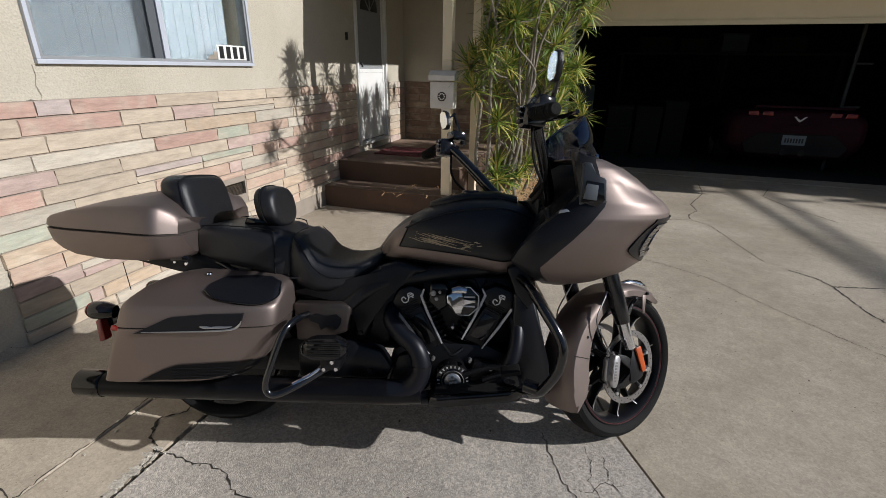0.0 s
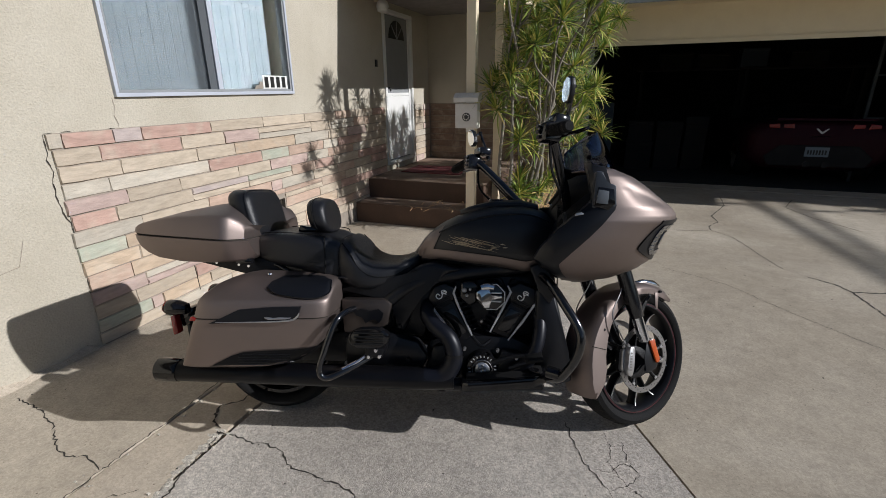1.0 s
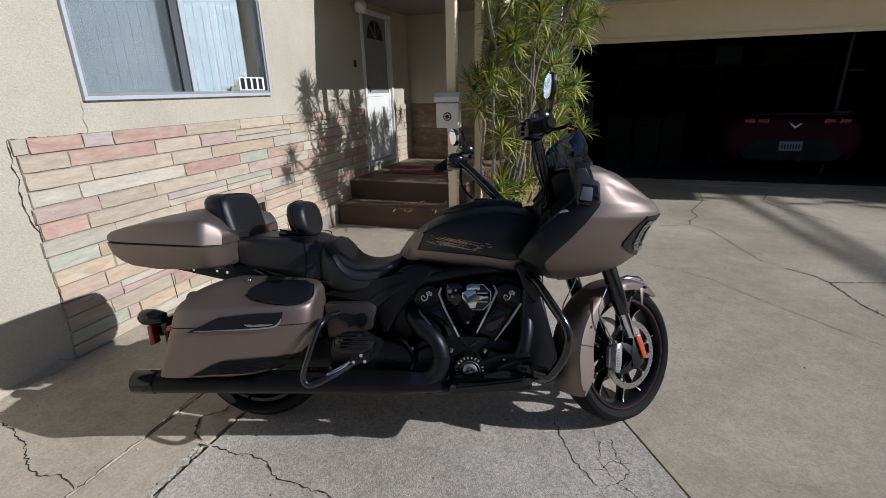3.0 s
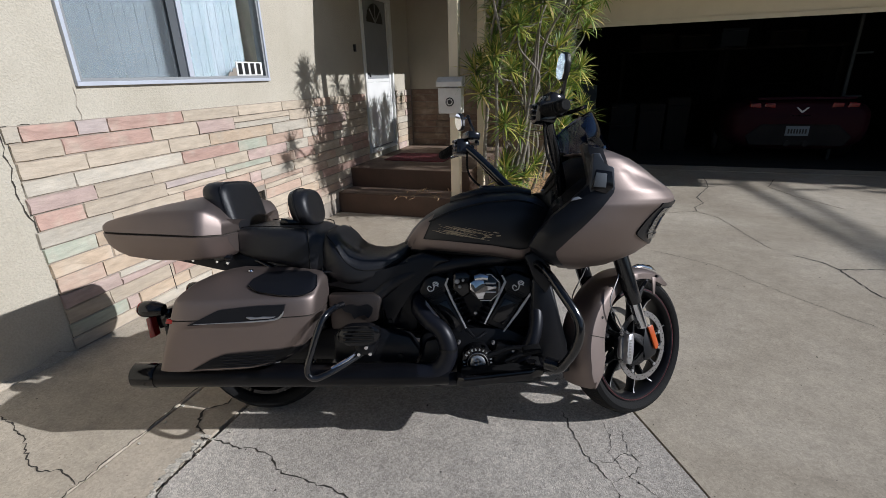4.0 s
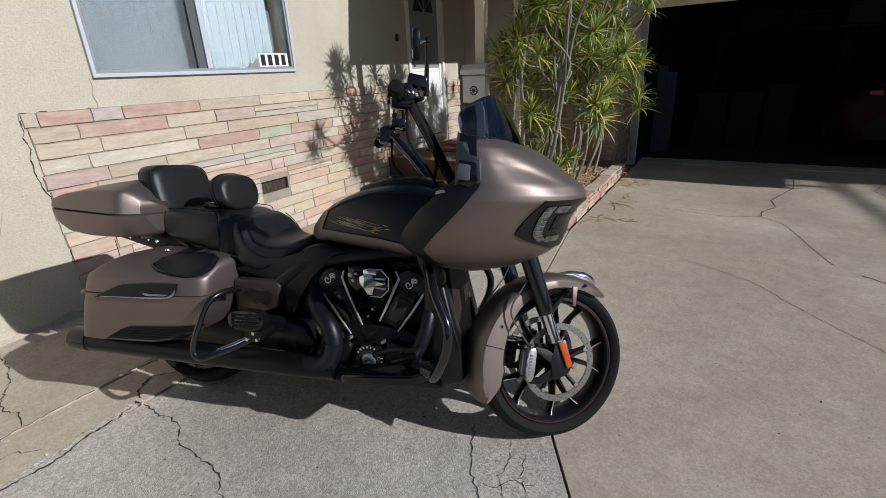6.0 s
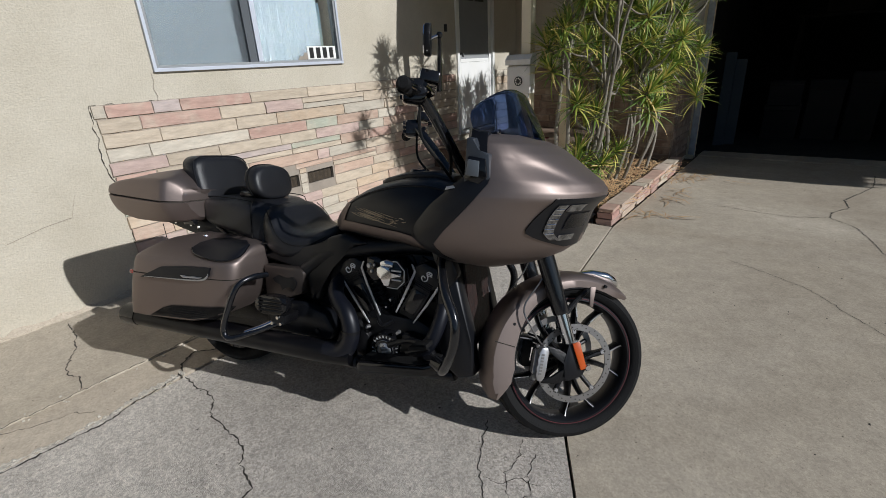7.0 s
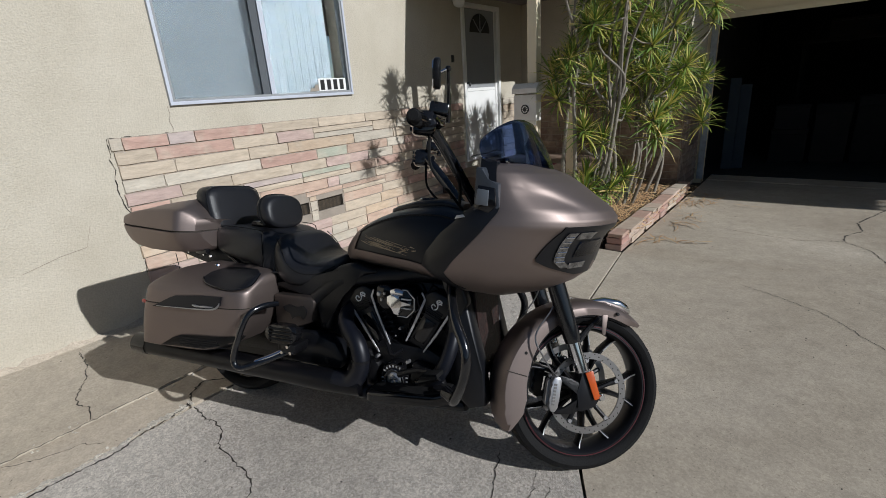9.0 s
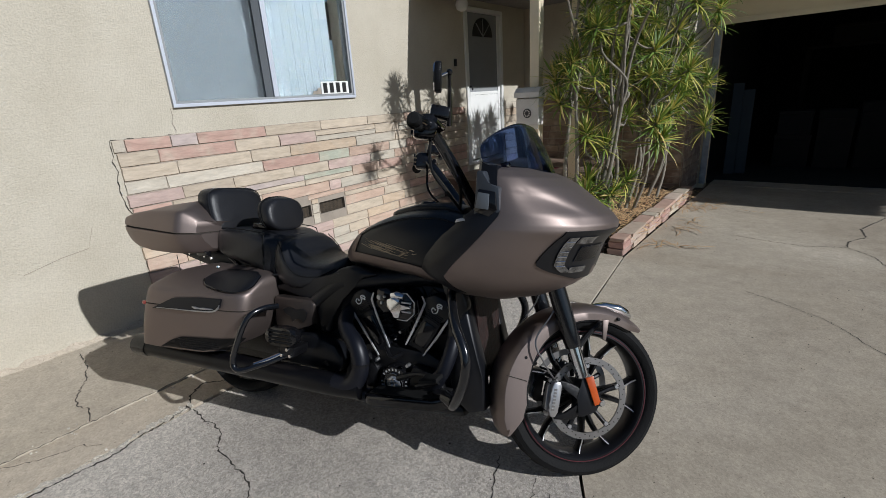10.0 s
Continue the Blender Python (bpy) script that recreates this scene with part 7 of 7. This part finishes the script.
    for k in range(3):
        bp("switch", box_bm((1.028, s * 0.345 - 0.009, 1.178 + 0.019 * k), (1.037, s * 0.345 + 0.009, 1.19 + 0.019 * k), 0.002), M_CAST, barset, turn=ctl)
    bp("lever", tube([(1.12, s * 0.335, 1.20), (1.13, s * 0.38, 1.195), (1.115, s * 0.46, 1.185), (1.10, s * 0.53, 1.18)], [0.010, 0.008, 0.007, 0.006], 8), M_GLOSS, barset, turn=ctl)
    bp("fluid_reservoir", slab([(1.085, 1.235), (1.145, 1.225), (1.15, 1.262), (1.09, 1.27)], s * 0.30, s * 0.375, "y", 0.006), M_GLOSS, barset, turn=ctl)
    bp("control_cable", tube([(1.11, s * 0.32, 1.18), (1.16, s * 0.30, 1.10), (1.20, s * 0.25, 1.03), (1.21, s * 0.15, 0.97)], 0.006, 6), M_RUBBER, barset, turn=ctl)
    bp("control_cable", tube([(1.09, s * 0.33, 1.17), (1.10, s * 0.33, 1.07), (1.17, s * 0.28, 0.99), (1.22, s * 0.15, 0.95)], 0.005, 6), M_RUBBER, barset, turn=ctl)
    mir = bp("mirror_stalk", tube([(1.098, s * 0.305, 1.245), (1.097, s * 0.325, 1.29), (1.093, s * 0.352, 1.34), (1.089, s * 0.376, 1.388)], [0.010, 0.008, 0.006, 0.006], 8), M_GLOSS, barset, turn=Matrix())
    bp("ball_joint", lathe([(0.0005, -0.010), (0.007, -0.007), (0.010, 0.0), (0.007, 0.007), (0.0005, 0.010)], 14, "z", (1.089, s * 0.376, 1.388), close=False), M_GLOSS, mir, turn=Matrix())
    bp("mirror_arm", tube([(1.089, s * 0.376, 1.388), (1.074, s * 0.382, 1.379), (1.058, s * 0.388, 1.368)], 0.0045, 8, 3), M_CHROME, mir, "short chrome mirror arm", turn=Matrix())
    shape = [(s * a * 0.72, b * 0.74) for a, b in ((0.0, -0.062), (0.030, -0.052), (0.042, -0.02), (0.040, 0.025), (0.022, 0.058), (-0.008, 0.062), (-0.032, 0.035), (-0.038, -0.01), (-0.026, -0.05))]
    head = slab(shape, -0.004, 0.016, "x", 0.005)
    glass = slab([(a * 0.9, b * 0.9) for a, b in shape], -0.0065, -0.0035, "x")
    place = Matrix.Translation((1.050, s * 0.391, 1.366)) @ Matrix.Rotation(radians(s * 8), 4, "Z") @ Matrix.Rotation(radians(s * -20), 4, "X")
    head.transform(place)
    glass.transform(place)
    mh = bp("mirror", head, M_CAST, barset, "teardrop mirror", turn=Matrix())
    bp("mirror_glass", glass, M_MIRROR, mh, smooth=0, turn=Matrix())
bp("riser", slab([(1.22, 0.90), (1.30, 0.90), (1.27, 0.99), (1.225, 1.0)], -0.08, 0.08, "y", 0.012), M_CAST, barset, turn=Matrix())
bp("steering_head", tube([PIVOT + AX * 0.52, PIVOT + AX * 0.76], 0.045, 16), M_CAST, None)


# ---- plants ----
def rosette_mesh(seed):
    """A head of strap leaves, young ones upright and old ones drooping."""
    rnd = random.Random(seed)
    bm = bmesh.new()
    for i in range(50):
        age = i / 49
        az = i * 2.39996 + rnd.uniform(-0.2, 0.2)
        el = radians(82 - 108 * age + rnd.uniform(-10, 10))
        ln = rnd.uniform(0.165, 0.25) * (0.72 + 0.4 * min(1, age * 2))
        w = rnd.uniform(0.0065, 0.0105)
        droop = rnd.uniform(0.25, 0.75) * (0.4 + age)
        p, prev = Vector((0, 0, -0.07 * age)), None
        side = Vector((-math.sin(az), math.cos(az), 0))
        for k in range(5):
            t = k / 4
            ww = w * (0.75, 1.0, 0.9, 0.55, 0.06)[k]
            d = Vector((math.cos(az) * math.cos(el), math.sin(az) * math.cos(el), math.sin(el)))
            up = side.cross(d)
            row = [bm.verts.new(p - side * ww + up * ww * 0.35), bm.verts.new(p), bm.verts.new(p + side * ww + up * ww * 0.35)]
            if prev:
                bm.faces.new((prev[0], prev[1], row[1], row[0]))
                bm.faces.new((prev[1], prev[2], row[2], row[1]))
            prev = row
            p = p + d * ln / 4
            el -= droop * 0.35 * (0.5 + t)
    me = mesh_of(bm, M_LEAF, 60)
    return me


ROSETTES = [rosette_mesh(k) for k in range(7)]


def shrub(base, heads, seed, label):
    """Bare grey stems from the base to the heads given as (x, y, z), each crowned with a rosette."""
    rnd = random.Random(seed)
    plant = thing("dracaena_shrub", label, "shrub", Matrix.Translation(base), group="strap-leaved shrubs")
    b = Vector(base)
    order = sorted(heads, key=lambda h: h[0] + h[1])
    trunks = []
    count = 3 if len(heads) > 10 else 2
    for k in range(count):
        own = order[k::count]
        c = sum((Vector(h) for h in own), Vector()) / len(own) - b
        foot = Vector((rnd.uniform(-0.09, 0.09), rnd.uniform(-0.09, 0.09), 0))
        knee = foot.lerp(Vector((c.x * 0.55, c.y * 0.55, c.z * 0.30)), 0.9) + Vector((rnd.uniform(-0.08, 0.08), rnd.uniform(-0.08, 0.08), 0))
        joint = Vector((c.x * 0.75 + rnd.uniform(-0.06, 0.06), c.y * 0.75 + rnd.uniform(-0.06, 0.06), max(0.25, min(h[2] for h in own) * 0.9 - b.z)))
        r = 1.0 if b.y < 5 else 0.8
        part("stem", tube([foot, knee, joint], [0.024 * r, 0.020 * r, 0.015 * r], 8, 6), M_STEM, plant, smooth=60)
        trunks += [(h, joint) for h in own]
    for (hx, hy, hz), foot in trunks:
        top = Vector((hx, hy, hz)) - b
        way = top - foot
        mid = foot + way * 0.35 + Vector((-0.22 * way.x + rnd.uniform(-0.07, 0.07), -0.22 * way.y + rnd.uniform(-0.07, 0.07), rnd.uniform(-0.02, 0.06)))
        mid2 = foot + way * 0.75 + Vector((-0.08 * way.x + rnd.uniform(-0.06, 0.06), -0.08 * way.y + rnd.uniform(-0.06, 0.06), rnd.uniform(-0.06, 0.0)))
        part("stem", tube([foot, mid, mid2, top], [0.014, 0.012, 0.010, 0.008], 7, 5), M_STEM, plant, smooth=60)
        lean = (top - mid2).normalized()
        q = Vector((0, 0, 1)).rotation_difference((lean + Vector((0, 0, 0.8))).normalized())
        sc = rnd.uniform(0.85, 1.2) if hy > 4.3 else 0.8
        piece("leaf_rosette", rnd.choice(ROSETTES), plant, Matrix.LocRotScale(top, q @ Euler((0, 0, rnd.uniform(0, 6.28))).to_quaternion(), (sc, sc, sc)))
        for q in range(0 if hy < 4.3 or hz < 1.2 else rnd.choice((1, 2, 2, 3)) if b.y < 5 else rnd.choice((0, 1, 2))):
            way = rnd.uniform(0, 6.28)
            at = top + Vector((0.24 * math.cos(way), 0.24 * math.sin(way), rnd.uniform(-0.30, 0.02))) * rnd.uniform(0.8, 1.3)
            if at.x + b.x < -1.22 or at.z + b.z < (1.2 if at.x + b.x < -0.75 else 0.8):
                continue
            fork_at = mid2.lerp(top, rnd.uniform(0.0, 0.4))
            part("stem", tube([fork_at, fork_at.lerp(at, 0.55) + Vector((0, 0, -0.04)), at], [0.009, 0.008, 0.006], 6, 4), M_STEM, plant, smooth=60)
            sc = rnd.uniform(0.75, 1.05)
            piece("leaf_rosette", rnd.choice(ROSETTES), plant, Matrix.LocRotScale(at, Euler((rnd.uniform(-0.5, 0.5), rnd.uniform(-0.5, 0.5), rnd.uniform(0, 6.28))), (sc, sc, sc)))
    return plant


rnd = random.Random(77)
LAB = "tall bare-stemmed shrub with tufts of green and yellow strap leaves"
BASES = [(-1.08, 4.52), (-0.92, 4.75), (-1.12, 5.25), (-0.85, 5.45), (-1.0, 5.9), (-0.78, 6.15)]
for i, (bx, by) in enumerate(BASES):
    heads = []
    for k in range(8):
        t = k / 7
        reach = 0.24 + 0.22 * (by - 4.4) / 1.8
        low = 1.25 if i < 2 else 1.4
        hz = low + (2.57 - low) * t + rnd.uniform(-0.12, 0.12)
        hx = bx + rnd.uniform(-0.22, reach) + 0.16 * t + (0.22 if i >= 3 else 0) * t
        hy = by - 0.18 * t + rnd.uniform(-0.30, 0.22)
        if hx < -1.10:
            hz = min(hz, 2.25)
        if hy < 4.72:
            hx = max(hx, -1.22)
        heads.append((hx, min(hy, 6.4), hz))
    for k in range(2):
        heads.append((bx + rnd.uniform(-0.15, 0.25), min(by + rnd.uniform(-0.1, 0.35), 6.45), rnd.uniform(1.35 if i < 2 else 1.65, 2.4)))
    if i == 1:
        heads += [(0.20, 3.90, 2.64), (0.12, 3.78, 2.44), (-0.45, 4.22, 2.95)]
    if i >= 2:
        heads += [(rnd.uniform(-0.70, -0.38), min(by + rnd.uniform(-0.3, 0.3), 6.3), (0.95 if i < 4 else 1.25) + 0.17 * k + rnd.uniform(-0.06, 0.06)) for k in range(4)]
    shrub((bx, by, 0.095), heads, 100 + i, LAB)
low_heads = []
for k in range(9):
    hx = rnd.uniform(-0.98, -0.60)
    low_heads.append((hx, 4.42 + 0.05 * k + rnd.uniform(-0.05, 0.05), rnd.uniform(0.42, 0.62) if k % 3 else rnd.uniform(0.85, 1.1)))
shrub((-0.80, 4.62, 0.095), low_heads, 120, "low young shrub of yellow-green strap leaves behind the kerb")
# a clump of the same kind beside the garage, that throws its shade on the drive
far = shrub((9.6, 7.5, 0.0), [(9.3 + rnd.uniform(-0.8, 0.8), 7.6 + rnd.uniform(-0.5, 0.3), rnd.uniform(3.1, 4.3)) for k in range(9)], 140, "tall strap-leaved shrub beside the garage corner")

# dry leaves in the planter and on the drive
def straw(name, spots, label, seed):
    rnd = random.Random(seed)
    bm = bmesh.new()
    for x, y, z, spread, count in spots:
        for k in range(count):
            a, ln, w = rnd.uniform(0, 6.28), rnd.uniform(0.08, 0.28), rnd.uniform(0.003, 0.008)
            px, py, pz = x + rnd.gauss(0, spread), y + rnd.gauss(0, spread), z + rnd.uniform(0.002, 0.02)
            prev = None
            bend = rnd.uniform(-1.2, 1.2)
            for q in range(4):
                t = q / 3
                d = Vector((math.cos(a + bend * t), math.sin(a + bend * t), 0))
                n = Vector((-d.y, d.x, 0))
                c = Vector((px, py, pz + 0.012 * math.sin(3.1 * t))) + d * ln * t
                row = (bm.verts.new(c - n * w), bm.verts.new(c + n * w * (1 - 0.8 * t)))
                if prev:
                    bm.faces.new((prev[0], prev[1], row[1], row[0]))
                prev = row
    return tagged(part(name, bm, M_STRAW), label, "dry leaves", kind="stuff")


straw("planter_litter", [(-0.95 + 0.2 * (k % 3) - 0.08, 4.45 + 0.2 * (k // 3), 0.105, 0.10, 30) for k in range(33)], "brown dry strap leaves covering the planter soil", 3)
straw("drive_litter", [(-0.30, 4.62, 0.002, 0.05, 9), (-0.10, 4.66, 0.002, 0.06, 6), (-0.25, 5.25, 0.002, 0.06, 10), (-0.12, 5.6, 0.002, 0.05, 7), (-0.30, 6.2, 0.002, 0.09, 24), (-0.1, 6.4, 0.002, 0.10, 10), (-1.9, 4.5, 0.228, 0.12, 12), (-1.6, 4.55, 0.228, 0.1, 10)], "a few dry strap leaves fallen on the concrete", 4)

# ---- utility line beyond the drive ----
H = 7.5
off = Vector((H * SUN.x / SUN.z, H * SUN.y / SUN.z, H))
for a, b, r in (((1.79, 7.0), (2.18, 4.27), 0.046), ((2.22, 6.93), (2.37, 4.76), 0.04)):
    p0, p1 = Vector((*a, 0)) + off, Vector((*b, 0)) + off
    d = (p1 - p0).normalized()
    cable = thing("utility_cable", "thick black overhead utility cable", "cable", group="overhead cables")
    part("strand", tube([p0 - d * 26, p1 + d * 26], r, 8), M_BLACKP, cable)
for q in (-26, 26):
    p0 = Vector((2.0, 7.0, 0)) + off
    d = Vector((0.12, -1, 0)).normalized()
    c = p0 - d * q if q < 0 else p0 + d * (q + 2.5)
    pole = thing("utility_pole", "tall brown wooden utility pole", "pole", Matrix.Translation((c.x, c.y, -0.1)), group="utility poles")
    part("shaft", tube([(0, 0, 0), (0, 0, 4), (0, 0, 8.6)], [0.16, 0.14, 0.11], 12, 2), M_STEM, pole, smooth=60)
    part("crossarm", box_bm((-1.0, -0.06, H + 0.02), (1.0, 0.06, H + 0.14), 0.01), M_STEM, pole)

# ---- garage contents ----
# car, boxes, boards and track have the garage's gloom in their colours
CX = 2.84
car = thing("sports_car", "dark red sports car parked nose-in in the unlit garage", "car", Matrix.Translation((CX, 8.40, 0.0)))


def car_ring(y, hw, z0, z1, e=3.5, n=32):
    return [Vector((p.y, y, p.z)) for p in se_ring(0, 0, (z0 + z1) / 2, hw, (z1 - z0) / 2, n, e)]


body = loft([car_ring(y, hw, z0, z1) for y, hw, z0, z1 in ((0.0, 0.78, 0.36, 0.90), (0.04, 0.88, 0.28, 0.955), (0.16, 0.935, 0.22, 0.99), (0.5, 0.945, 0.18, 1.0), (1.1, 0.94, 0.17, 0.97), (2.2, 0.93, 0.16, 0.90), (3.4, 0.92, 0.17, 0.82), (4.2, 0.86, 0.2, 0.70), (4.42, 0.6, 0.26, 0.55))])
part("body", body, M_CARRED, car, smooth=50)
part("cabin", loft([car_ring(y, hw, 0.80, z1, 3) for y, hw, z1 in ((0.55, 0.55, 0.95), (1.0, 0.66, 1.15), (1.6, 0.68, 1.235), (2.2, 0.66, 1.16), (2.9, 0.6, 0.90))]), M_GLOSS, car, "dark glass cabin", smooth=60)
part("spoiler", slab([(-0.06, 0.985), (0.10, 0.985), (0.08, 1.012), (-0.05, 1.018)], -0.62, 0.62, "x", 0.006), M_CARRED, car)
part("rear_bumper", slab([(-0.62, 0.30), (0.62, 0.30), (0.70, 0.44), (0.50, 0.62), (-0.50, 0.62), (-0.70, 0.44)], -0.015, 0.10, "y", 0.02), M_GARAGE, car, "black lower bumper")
for s in (-1, 1):
    for o in (0.62, 0.43):
        lamp_ = part("tail_lamp", slab([(s * (o - 0.075), 0.862), (s * (o + 0.07), 0.872), (s * (o + 0.075), 0.925), (s * (o - 0.06), 0.935)], -0.012 + 0.0, 0.10, "y", 0.01), M_LENS, car, "red tail lamp")
        part("lamp_core", slab([(s * (o - 0.045), 0.885), (s * (o + 0.045), 0.89), (s * (o + 0.045), 0.915), (s * (o - 0.04), 0.918)], -0.018 + 0.0, 0.0, "y", 0.004), M_LENS, lamp_)
    part("exhaust_tip", tube([(s * 0.12, -0.03, 0.335), (s * 0.12, 0.10, 0.335)], 0.045, 16), M_CAST, car, smooth=50)
    part("reflector", box_bm((s * 0.70 - 0.07, -0.005 + 0.03, 0.50), (s * 0.70 + 0.07, 0.06, 0.52), 0.003), M_LENS, car)
    for y in (0.82, 3.55):
        w = part("wheel", lathe([(0.25, -0.13), (0.33, -0.12), (0.345, -0.05), (0.345, 0.05), (0.33, 0.12), (0.25, 0.13)], 36, "x", (s * 0.82, y, 0.345)), M_RUBBER, car, smooth=40)
        part("wheel_rim", lathe([(0.001, -0.06), (0.12, -0.05), (0.24, -0.11), (0.25, -0.10), (0.25, 0.10), (0.24, 0.11), (0.12, 0.05), (0.001, 0.06)], 30, "x", (s * 0.82, y, 0.345), close=False), M_ALU, w, smooth=40)
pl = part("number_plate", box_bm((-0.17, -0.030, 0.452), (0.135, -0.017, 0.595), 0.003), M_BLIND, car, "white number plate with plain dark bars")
for k in range(7):
    part("plate_bar", box_bm((-0.14 + 0.037 * k, -0.0335, 0.485), (-0.118 + 0.037 * k, -0.0305, 0.552), 0.0), M_BLACKP, pl)
part("badge", slab([(-0.085, 0.865), (-0.06, 0.868), (0.0, 0.815), (0.06, 0.868), (0.085, 0.865), (0.01, 0.79), (-0.01, 0.79)], -0.006, 0.06, "y", 0.002), M_ALU, car, "small silver badge")
part("name_strip", box_bm((-0.14, 0.0, 0.745), (0.14, 0.02, 0.757), 0.001), M_ALU, car)

rnd = random.Random(21)


def carton(x, y, z, w, d, h, material, label):
    b = thing("storage_box", label, "box", Matrix.Translation((x, y, z)), group="garage boxes")
    part("body", box_bm((-w / 2, -d / 2, 0), (w / 2, d / 2, h * 0.86), 0.008), material, b)
    part("lid", box_bm((-w / 2 - 0.008, -d / 2 - 0.008, h * 0.86 + 0.002), (w / 2 + 0.008, d / 2 + 0.008, h), 0.008), material, b)
    return b


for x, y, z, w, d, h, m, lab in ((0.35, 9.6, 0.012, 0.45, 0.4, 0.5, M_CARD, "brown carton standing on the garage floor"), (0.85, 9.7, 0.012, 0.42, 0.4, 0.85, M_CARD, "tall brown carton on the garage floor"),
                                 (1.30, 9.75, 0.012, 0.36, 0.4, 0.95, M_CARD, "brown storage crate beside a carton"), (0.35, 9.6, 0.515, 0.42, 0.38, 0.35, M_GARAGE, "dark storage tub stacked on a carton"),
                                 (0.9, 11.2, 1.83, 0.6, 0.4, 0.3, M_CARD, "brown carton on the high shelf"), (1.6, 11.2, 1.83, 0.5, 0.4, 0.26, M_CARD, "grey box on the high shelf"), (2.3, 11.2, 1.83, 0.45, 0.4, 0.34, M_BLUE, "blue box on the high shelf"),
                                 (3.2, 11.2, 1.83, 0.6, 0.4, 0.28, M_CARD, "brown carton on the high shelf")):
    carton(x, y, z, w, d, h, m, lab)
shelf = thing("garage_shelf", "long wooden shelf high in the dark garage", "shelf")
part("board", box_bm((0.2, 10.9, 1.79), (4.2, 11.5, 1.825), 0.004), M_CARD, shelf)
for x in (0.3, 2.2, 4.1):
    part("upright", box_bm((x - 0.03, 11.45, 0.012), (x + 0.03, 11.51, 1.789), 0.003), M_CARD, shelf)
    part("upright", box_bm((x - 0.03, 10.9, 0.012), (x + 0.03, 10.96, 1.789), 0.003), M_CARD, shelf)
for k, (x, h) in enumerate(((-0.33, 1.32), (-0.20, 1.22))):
    bd = thing("leaning_board", "blue board leaning inside the garage, coloured dark for its gloom", "board", pose(x, 8.55 + 0.1 * k, 0.013, -6, 0, 8))
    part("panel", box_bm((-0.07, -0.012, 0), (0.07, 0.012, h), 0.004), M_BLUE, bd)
track = thing("door_track", "vertical garage door track, coloured dark for the garage gloom", "track")
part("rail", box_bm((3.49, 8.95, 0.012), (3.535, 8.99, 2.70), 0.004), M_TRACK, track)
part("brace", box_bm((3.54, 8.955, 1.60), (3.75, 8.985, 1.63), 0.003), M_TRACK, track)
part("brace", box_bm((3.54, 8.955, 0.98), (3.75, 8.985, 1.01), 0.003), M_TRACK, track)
